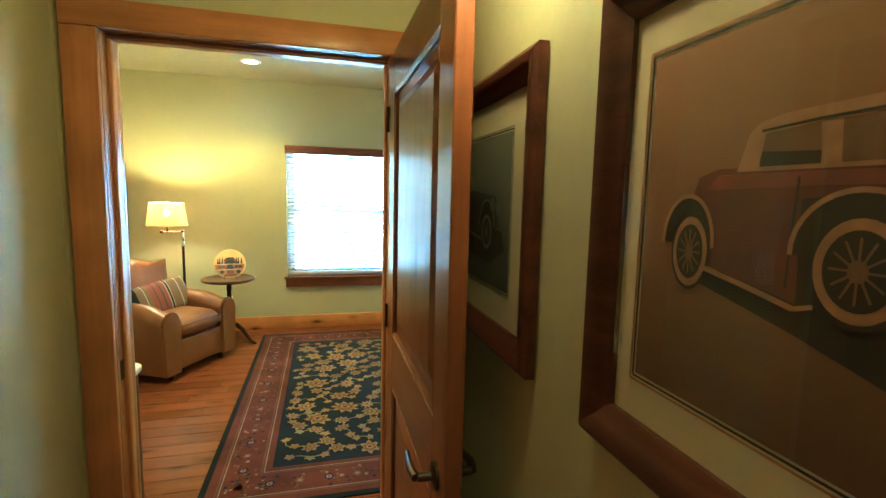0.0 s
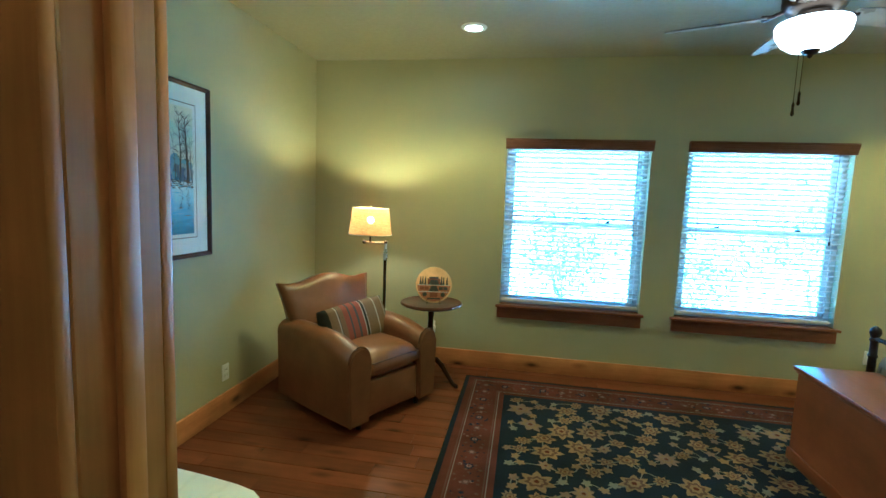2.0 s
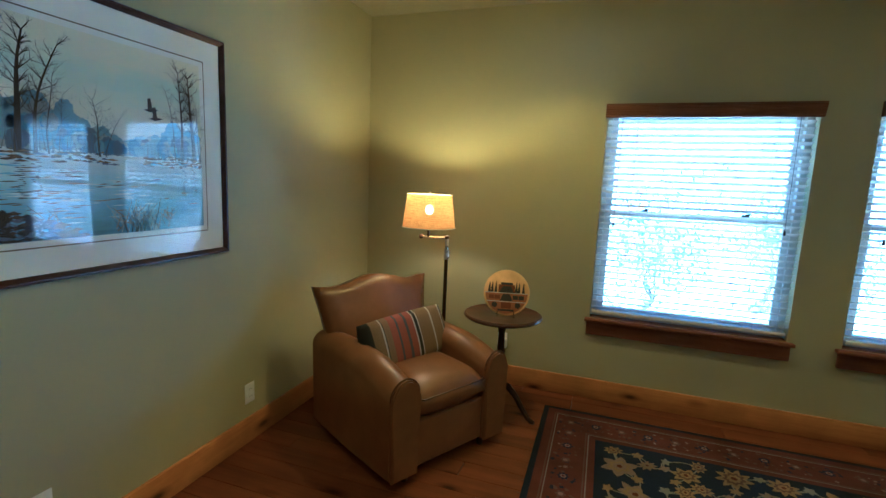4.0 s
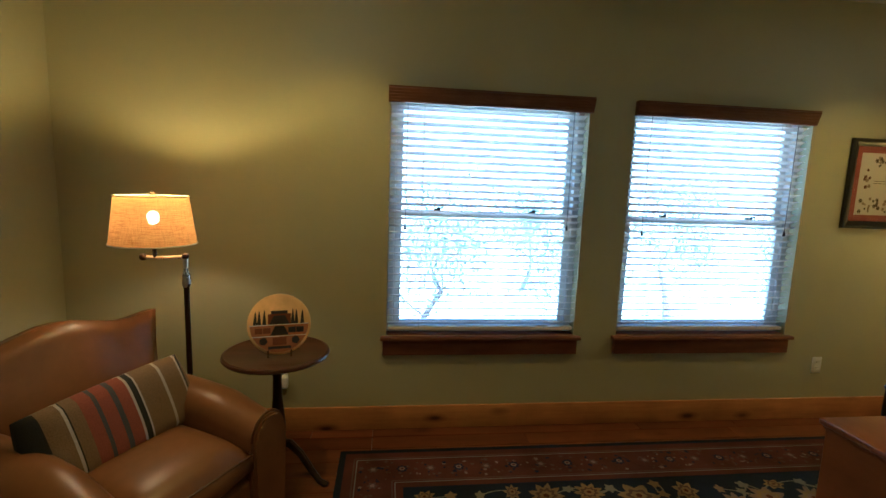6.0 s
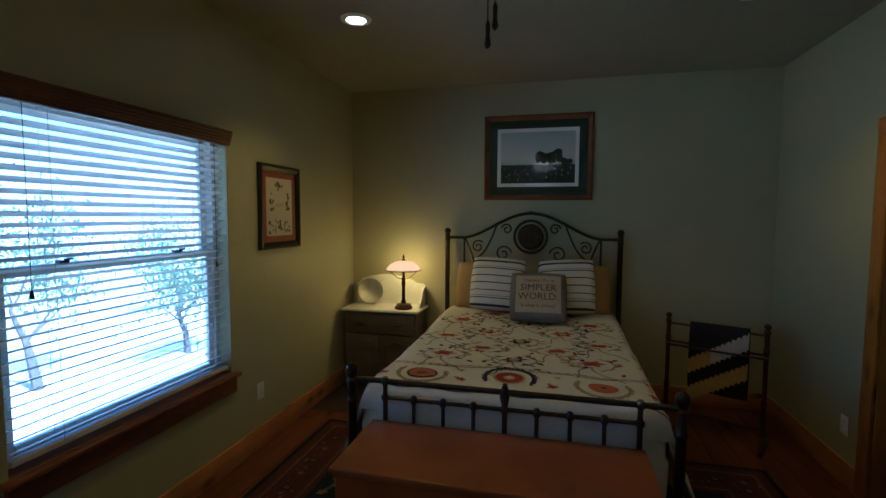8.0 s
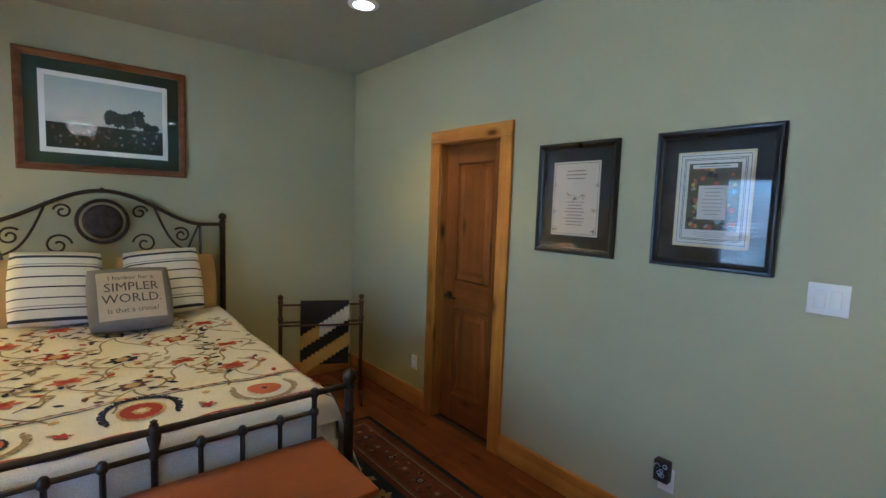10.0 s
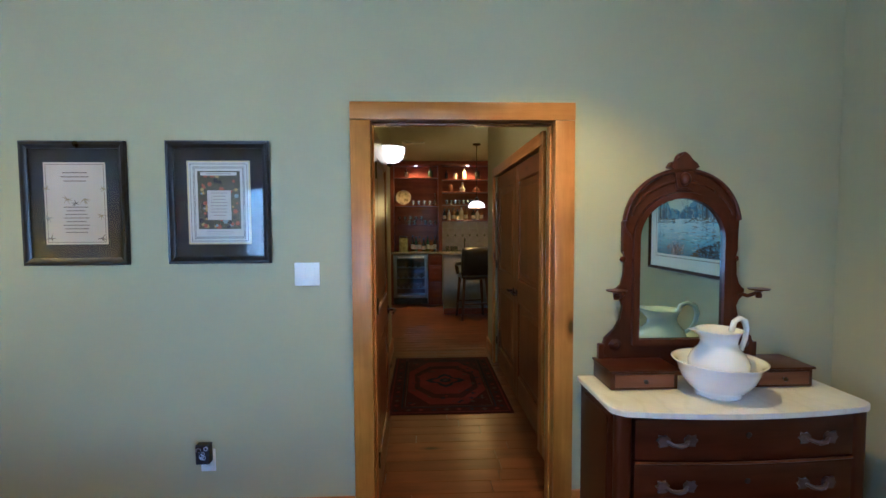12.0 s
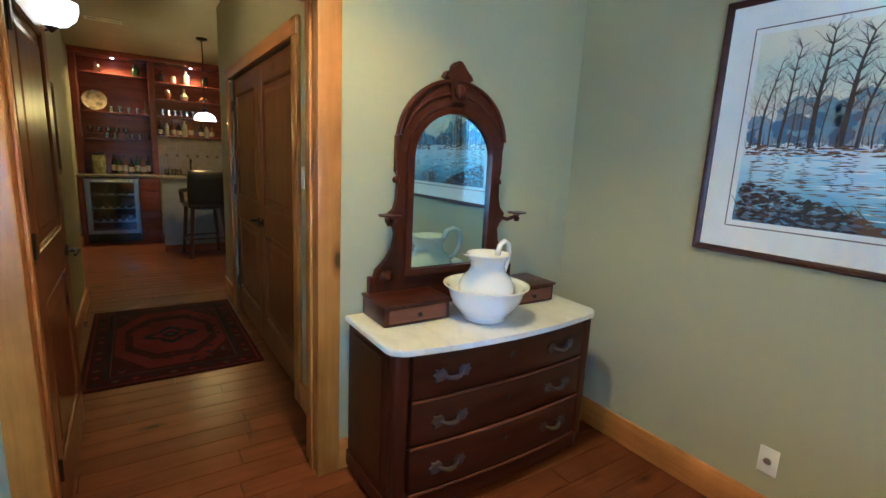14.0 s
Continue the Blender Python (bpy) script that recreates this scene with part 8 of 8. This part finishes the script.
for q in ((-0.045, 0.14, 0.01, 0.955), (0.535, 0.14, 0.60, 0.955), (0.01, 0.14, 0.535, 0.19), (0.01, 0.895, 0.535, 0.955)):
    box(dbm, q[0], BF - 0.03, q[1], q[2], BF + 0.01, q[3], 0.003)
fd = part("door", dbm, M_FRIDGE, wf, "stainless door frame")
fg = bmesh.new()
fg.faces.new([fg.verts.new((x, BF - 0.005, z)) for x, z in ((0.01, 0.19), (0.535, 0.19), (0.535, 0.895), (0.01, 0.895))])
part("door_glass", fg, clear("fridge_glass", (0.6, 0.66, 0.72), 0.0, 0.12), fd).visible_shadow = False
for z in (0.30, 0.50, 0.70):
    part("shelf", boxed(0.002, BB + 0.252, z, 0.548, BF - 0.05, z + 0.008, 0.002), M_FRIDGE, wf)
part("grille", boxed(-0.04, BF - 0.035, 0.02, 0.595, BF - 0.005, 0.125, 0.003), M_BLACK, wf)
part("handle", tube(bmesh.new(), [(0.03, BF + 0.01, 0.93), (0.03, BF + 0.04, 0.92), (0.50, BF + 0.04, 0.92), (0.50, BF + 0.01, 0.93)], 0.007, 8), M_STEEL, fd)
ct = tagged(part("bar_counter", boxed(-1.9, BB, 0.976, 0.675, BF + 0.025, 1.012, 0.006, 2), M_GRANITE, smooth=True), "speckled brown granite bar counter", "counter")
eb = thing("bar_end_panel", "cherry end panel beside the wine fridge", "cabinet panel")
part("panel", boxed(0.605, BB, 0.0, 0.675, BF - 0.02, 0.975, 0.003), M_CHERRY["z"], eb)

sv = thing("bar_shelving", "cherry built-in bar shelving with open lit shelves", "shelving")
part("back_panel", boxed(-1.9, BB, 1.60, 0.675, BB + 0.02, 2.72), M_CHERRY["x"], sv)
part("back_panel", boxed(-0.30, BB, 1.013, 0.675, BB + 0.02, 1.599), M_CHERRY["x"], sv)
for x0, x1 in ((0.60, 0.675), (-0.345, -0.27), (-1.9, -1.83)):
    part("upright", boxed(x0, BB + 0.02, 1.013, x1, BB + 0.34, 2.70, 0.003), M_CHERRY["z"], sv)
part("crown", boxed(-1.9, BB + 0.02, 2.70, 0.675, BB + 0.38, ZC - 0.002, 0.012, 2), M_CHERRY["x"], sv, smooth=True)
for x0, x1, z, d in ((-0.27, 0.60, 2.46, 0.2), (-0.27, 0.60, 1.90, 0.22), (-0.27, 0.60, 1.51, 0.28), (-1.83, -0.345, 2.42, 0.2), (-1.83, -0.345, 2.17, 0.21), (-1.83, -0.345, 1.92, 0.2), (-1.83, -0.345, 1.605, 0.30)):
    part("shelf", boxed(x0, BB + 0.02, z, x1, BB + 0.02 + d, z + 0.022, 0.003), M_CHERRY["x"], sv)
for lx in (0.16, -0.86):
    k = thing("puck_light", "small lit puck light under the bar cabinet top", "puck light", Matrix.Translation((lx, -4.86, 2.70)), "puck lights over the bar")
    part("housing", lathe(bmesh.new(), [(0.0, -0.001), (0.035, -0.001), (0.036, -0.012), (0.028, -0.014), (0.0, -0.012)], 18), M_STEEL, k, smooth=True)
    part("lens", lathe(bmesh.new(), [(0.0, -0.0145), (0.024, -0.0142), (0.027, -0.0125)], 16), M_CANGLOW, k, "glowing lens")

bt = thing("backsplash", "travertine tile backsplash with small dark diamonds", "backsplash", kind="structure")
tile = done(boxed(-0.072, -0.004, -0.072, 0.072, 0.004, 0.072, 0.003), "tile")
tile.materials.append(M_TILE)
for i in range(10):
    for j in range(4):
        part("tile", tile, None, bt, at=(-1.75 + 0.15 * i, BB + 0.006, 1.09 + 0.15 * j))
dia = done(boxed(-0.02, -0.003, -0.02, 0.02, 0.003, 0.02, 0.002), "accent_tile")
dia.materials.append(M_GRANITE)
for i in range(9):
    part("accent_tile", dia, None, bt, at=pose(-1.675 + 0.15 * i, BB + 0.0115, 1.315, 0, 45, 0))

pn = thing("bar_peninsula", "grey painted bar peninsula with granite ledge", "bar counter")
part("front", boxed(-2.6, -3.68, 0.0, -0.31, -3.56, 1.02, 0.003), plain("grey_paint", (0.22, 0.22, 0.21), 0.6, vary=0.08), pn)
part("ledge", boxed(-2.6, -3.80, 1.02, -0.27, -3.50, 1.055, 0.008, 2), M_GRANITE, pn, smooth=True)
part("baseboard", boxed(-2.6, -3.56, 0.0, -0.31, -3.545, 0.10, 0.004), M_CHERRY["x"], pn)

fc = thing("bar_faucet", "dark bronze gooseneck bar faucet", "faucet", Matrix.Translation((-0.80, -4.95, 1.012)))
part("spout", tube(bmesh.new(), [(0, 0, 0), (0, 0, 0.20), (0, 0.03, 0.25), (0, 0.08, 0.26), (0, 0.12, 0.23), (0, 0.125, 0.19)], 0.012, 8), M_BRONZE, fc, smooth=True)
part("base", lathe(bmesh.new(), [(0.0, 0.0), (0.028, 0.0), (0.026, 0.012), (0.016, 0.03)], 14), M_BRONZE, fc, smooth=True)

pd = thing("pendant_lamp", "bronze pendant lamp with lit white glass dome", "pendant lamp", Matrix.Translation((-0.80, -2.85, 0)))
part("canopy", lathe(bmesh.new(), [(0.0, ZC), (0.065, ZC), (0.06, ZC - 0.02), (0.015, ZC - 0.035)], 20), M_BRONZE, pd, smooth=True)
part("rod", tube(bmesh.new(), [(0, 0, ZC - 0.03), (0, 0, 1.95)], 0.006, 8), M_BRONZE, pd)
part("socket", lathe(bmesh.new(), [(0.008, 1.96), (0.03, 1.945), (0.032, 1.90), (0.026, 1.895)], 14), M_BRONZE, pd, smooth=True)
part("dome", lathe(bmesh.new(), [(0.03, 1.90), (0.075, 1.888), (0.112, 1.858), (0.126, 1.815), (0.126, 1.80), (0.122, 1.80), (0.108, 1.85), (0.07, 1.88), (0.028, 1.893)], 32), glow("pendant_glass", (1.0, 0.62, 0.26), 0.25), pd, "glowing white glass dome", smooth="all").visible_shadow = False

bsd = thing("bar_stool", "dark leather bar stool with wooden legs", "bar stool", pose(-0.78, -3.22, 0, 0, 0, 8))
M_BLKLEATHER = leather("black_leather", (0.022, 0.017, 0.015))
part("seat", cushion(bmesh.new(), 0, 0, 0.70, 0.46, 0.44, 0.10, 8, 0.2), M_BLKLEATHER, bsd, smooth="all")
part("backrest", cushion(bmesh.new(), 0, 0, 0, 0.48, 0.50, 0.09, 8, 0.2, pose(0, 0.20, 0.93, 82, 0, 0)), M_BLKLEATHER, bsd, smooth="all")
for lx in (-1, 1):
    for ly in (-1, 1):
        part("leg", tube(bmesh.new(), [(lx * 0.18, ly * 0.17, 0.68), (lx * 0.23, ly * 0.215, 0.0)], [0.026, 0.021], 8), M_TABLE, bsd)
    part("stretcher", tube(bmesh.new(), [(lx * 0.215, -0.20, 0.22), (lx * 0.215, 0.20, 0.22)], 0.011, 6), M_TABLE, bsd)
    part("armrest", tube(bmesh.new(), [(lx * 0.23, 0.18, 0.92), (lx * 0.26, 0.0, 0.90), (lx * 0.24, -0.16, 0.88), (lx * 0.22, -0.16, 0.72)], 0.03, 8), M_BLKLEATHER, bsd, smooth=True)
for ly in (-0.20, 0.20):
    part("stretcher", tube(bmesh.new(), [(-0.215, ly, 0.26), (0.215, ly, 0.26)], 0.011, 6), M_TABLE, bsd)


# bottles and glasses
def shaped(name, label, cat, x, y, z, prof, mat_, group="", neck=None, turn=0):
    t = thing(name, label, cat, pose(x, y, z, 0, 0, turn), group)
    part("body", lathe(bmesh.new(), prof, 14), mat_, t, smooth=True)
    if neck:
        part("cap", lathe(bmesh.new(), [(0.0, neck[1] + 0.03), (neck[0], neck[1] + 0.03), (neck[0], neck[1]), (0.0, neck[1])], 10), neck[2], t)
    return t


G_AMBER = plain("amber_bottle", (0.20, 0.07, 0.015), 0.12, vary=0.1, bumps=0, coat=0.5)
G_GREEN = plain("green_bottle", (0.035, 0.06, 0.02), 0.12, vary=0.1, bumps=0, coat=0.5)
G_DARK = plain("dark_bottle", (0.018, 0.014, 0.012), 0.12, vary=0.1, bumps=0, coat=0.5)
G_CLEAR = clear("tumbler_glass", (0.82, 0.82, 0.80), 0.08, 0.22)
G_CREAM = plain("cream_ceramic", (0.58, 0.52, 0.42), 0.3, vary=0.1)
M_LABEL = plain("paper_label", (0.55, 0.47, 0.33), 0.8)
bottle = lambda r, h: [(0.0, 0.0), (r, 0.0), (r, h * 0.58), (r * 0.9, h * 0.66), (r * 0.36, h * 0.78), (r * 0.34, h), (0.0, h)]
rng = random.Random(77)
for k, x in enumerate((0.42, 0.24, 0.17, 0.10, 0.02, -0.06, -0.13, -0.20)):
    r, h = rng.uniform(0.030, 0.038), rng.uniform(0.24, 0.31)
    if k == 0:
        shaped("glass_jar", "large clear glass jar of lemons with brass lid", "jar", x, -4.82, 1.012, [(0.0, 0.0), (0.085, 0.0), (0.09, 0.02), (0.09, 0.25), (0.075, 0.27), (0.0, 0.27)], plain("lemon_jar", (0.30, 0.28, 0.10), 0.2, vary=0.5, scale=14.0), "", (0.078, 0.27, M_BRONZE))
        continue
    t = shaped("liquor_bottle", ("amber glass liquor bottle with paper label", "dark glass wine bottle with paper label", "green glass wine bottle with paper label")[k % 3], "bottle", x, -4.86 + rng.uniform(-0.05, 0.05), 1.012, bottle(r, h), (G_AMBER, G_DARK, G_GREEN)[k % 3], "bottles on the bar", (r * 0.4, h - 0.02, M_BLACK))
    part("label", lathe(bmesh.new(), [(r + 0.0008, h * 0.15), (r + 0.0008, h * 0.45)], 14), M_LABEL, t)
for k, x in enumerate((-0.40, -0.49, -0.58, -0.66, -0.74, -0.83, -0.98, -1.06, -1.14)):
    r, h = rng.uniform(0.030, 0.042), rng.uniform(0.20, 0.27)
    c = (G_DARK, G_CREAM, G_AMBER)[k % 3] if k != 1 else G_CREAM
    t = shaped("liquor_bottle", ("dark glass liquor bottle on the lower bar shelf", "pale liquor bottle on the lower bar shelf", "amber liquor bottle on the lower bar shelf")[k % 3], "bottle", x, -4.96, 1.627, bottle(r, h), c, "bottles on the bar shelf", (r * 0.4, h - 0.02, M_BLACK))
    part("label", lathe(bmesh.new(), [(r + 0.0008, h * 0.12), (r + 0.0008, h * 0.42)], 14), M_LABEL, t)
cup = [(0.0, 0.0), (0.030, 0.0), (0.036, 0.09), (0.033, 0.09), (0.028, 0.006), (0.0, 0.006)]
stemmed = [(0.0, 0.0), (0.032, 0.0), (0.006, 0.01), (0.005, 0.075), (0.03, 0.10), (0.036, 0.13), (0.030, 0.17), (0.027, 0.17), (0.033, 0.13), (0.0, 0.085)]
first = {}
for key, prof, label, spots in (
    ("tumbler", cup, "clear glass tumbler on a bar shelf", [(0.22 - 0.11 * i, -4.99, 1.922) for i in range(4)] + [(-0.45 - 0.085 * i, -5.0, 1.942) for i in range(7)] + [(-0.02 - 0.10 * i, -4.98, 1.532) for i in range(3)] + [(-0.45, -4.9, 1.012), (-0.55, -4.92, 1.012), (-0.62, -4.86, 1.012)] + [(0.30 - 0.10 * i, -5.0, 1.532) for i in range(2)] + [(0.08 + 0.095 * i, -4.62, z) for i in range(5) for z in (0.308, 0.508)] + [(0.12 + 0.12 * i, -4.64, 0.708) for i in range(3)]),
    ("stemmed_glass", stemmed, "clear stemmed wine glass on a bar shelf", [(0.50 - 0.11 * i, -4.99, 1.532) for i in range(5)]),
):
    for p in spots:
        if key not in first:
            first[key] = shaped(key, label, "glass", *p, prof, G_CLEAR, "glasses on the bar shelves")
        else:
            copy_thing(first[key], Matrix.Translation(p))
shaped("decanter", "clear glass decanter with stopper", "decanter", -0.22, -4.98, 1.922, [(0.0, 0.0), (0.055, 0.0), (0.06, 0.06), (0.02, 0.12), (0.016, 0.22), (0.022, 0.235), (0.0, 0.26)], G_CLEAR)
shaped("glass_flask", "round glass flask on the top shelf", "bottle", 0.36, -4.98, 2.482, bottle(0.05, 0.17), G_CLEAR)
shaped("glass_flask", "dark squat flask on the top shelf", "bottle", -0.12, -4.98, 2.482, bottle(0.055, 0.18), G_GREEN)
platter = thing("platter", "oval painted platter leaning on the shelf", "platter", pose(0.42, -5.02, 1.923, 0, 0, 180))
part("dish", lathe(bmesh.new(), [(0.0, 0.0), (0.10, 0.0), (0.15, 0.02), (0.155, 0.018), (0.10, -0.006), (0.0, -0.006)], 28, (0, 0, 0.155), Matrix.Rotation(radians(72), 4, "X")), plain("painted_platter", (0.42, 0.33, 0.20), 0.3, vary=0.6, scale=12.0), platter, smooth=True)
for x, z, prof, c, lab in ((-0.44, 2.442, bottle(0.035, 0.17), G_DARK, "dark figurine bottle on the upper shelf"), (-0.62, 2.442, [(0.0, 0.0), (0.034, 0.0), (0.034, 0.11), (0.0, 0.115)], G_CREAM, "cream ceramic mug on the upper shelf"), (-0.80, 2.442, bottle(0.04, 0.21), G_CREAM, "white striped ceramic decanter on the upper shelf"), (-1.06, 2.442, [(0.0, 0.0), (0.05, 0.0), (0.05, 0.15), (0.0, 0.155)], G_DARK, "dark stein on the upper shelf"), (-0.52, 2.192, [(0.0, 0.0), (0.04, 0.0), (0.062, 0.06), (0.05, 0.12), (0.02, 0.15), (0.0, 0.15)], G_AMBER, "amber jug on the shelf"), (-0.76, 2.192, [(0.0, 0.0), (0.045, 0.0), (0.058, 0.06), (0.02, 0.12), (0.018, 0.18), (0.0, 0.19)], G_CREAM, "white porcelain decanter on the shelf"), (-1.04, 2.192, [(0.0, 0.0), (0.07, 0.0), (0.075, 0.05), (0.03, 0.09), (0.0, 0.09)], G_AMBER, "low amber flask on the shelf")):
    shaped("ornament_bottle", lab, "bottle", x, -4.97, z, prof, c, "", None)


# ---- floor planks ----
PLANK = {}


def planks(x0, x1, y0, y1, seed, joined=False):
    rng = random.Random(seed)
    width, y = 0.127, y0
    verts, faces = [], []
    while y < y1 - 0.01:
        yy = min(y + width, y1)
        x = x0 - rng.uniform(0, 0.9)
        while x < x1:
            length = rng.choice((0.7, 0.9, 1.1, 1.4))
            a, b = max(x, x0), min(x + length, x1)
            x += length
            if b - a < 0.06:
                continue
            if joined:
                k, e = len(verts), 0.003
                for px, py, pz in ((a, y, -0.012), (b, y, -0.012), (b, yy, -0.012), (a, yy, -0.012), (a + e, y + e, 0), (b - e, y + e, 0), (b - e, yy - e, 0), (a + e, yy - e, 0)):
                    verts.append((px, py, pz))
                faces += [(k + 4, k + 5, k + 6, k + 7), (k, k + 1, k + 5, k + 4), (k + 1, k + 2, k + 6, k + 5), (k + 2, k + 3, k + 7, k + 6), (k + 3, k, k + 4, k + 7)]
                continue
            key = (round(b - a, 2), round(yy - y, 3))
            if key not in PLANK:
                L, Wd, e = key[0] / 2, key[1] / 2, 0.002
                PLANK[key] = bpy.data.meshes.new("plank")
                PLANK[key].from_pydata(
                    [(-L, -Wd, -0.012), (L, -Wd, -0.012), (L, Wd, -0.012), (-L, Wd, -0.012), (-L + e, -Wd + e, 0), (L - e, -Wd + e, 0), (L - e, Wd - e, 0), (-L + e, Wd - e, 0)],
                    [], [(4, 5, 6, 7), (0, 1, 5, 4), (1, 2, 6, 5), (2, 3, 7, 6), (3, 0, 4, 7)])
                PLANK[key].materials.append(M_FLOOR)
            part("plank", PLANK[key], None, floor, at=((a + b) / 2, (y + yy) / 2, rng.uniform(-0.0006, 0)))
        y += width
    if joined:
        me = bpy.data.meshes.new("far_planks")
        me.from_pydata(verts, [], faces)
        tagged(part("far_planks", me, M_FLOOR, floor), kind="stuff")


planks(XL, -0.40, YD, YW, 31)
planks(-0.40, XR, YD, 2.55, 32)
planks(-0.40, 3.3, 5.30, YW, 33)
planks(HW - 0.12, HE, -0.40, YD, 34)
planks(-0.40, XR, 2.55, 5.30, 35, True)
planks(-3.6, 0.68, -5.1, -1.26, 36, True)
planks(HW - 0.12, HE, -1.26, -0.40, 37, True)
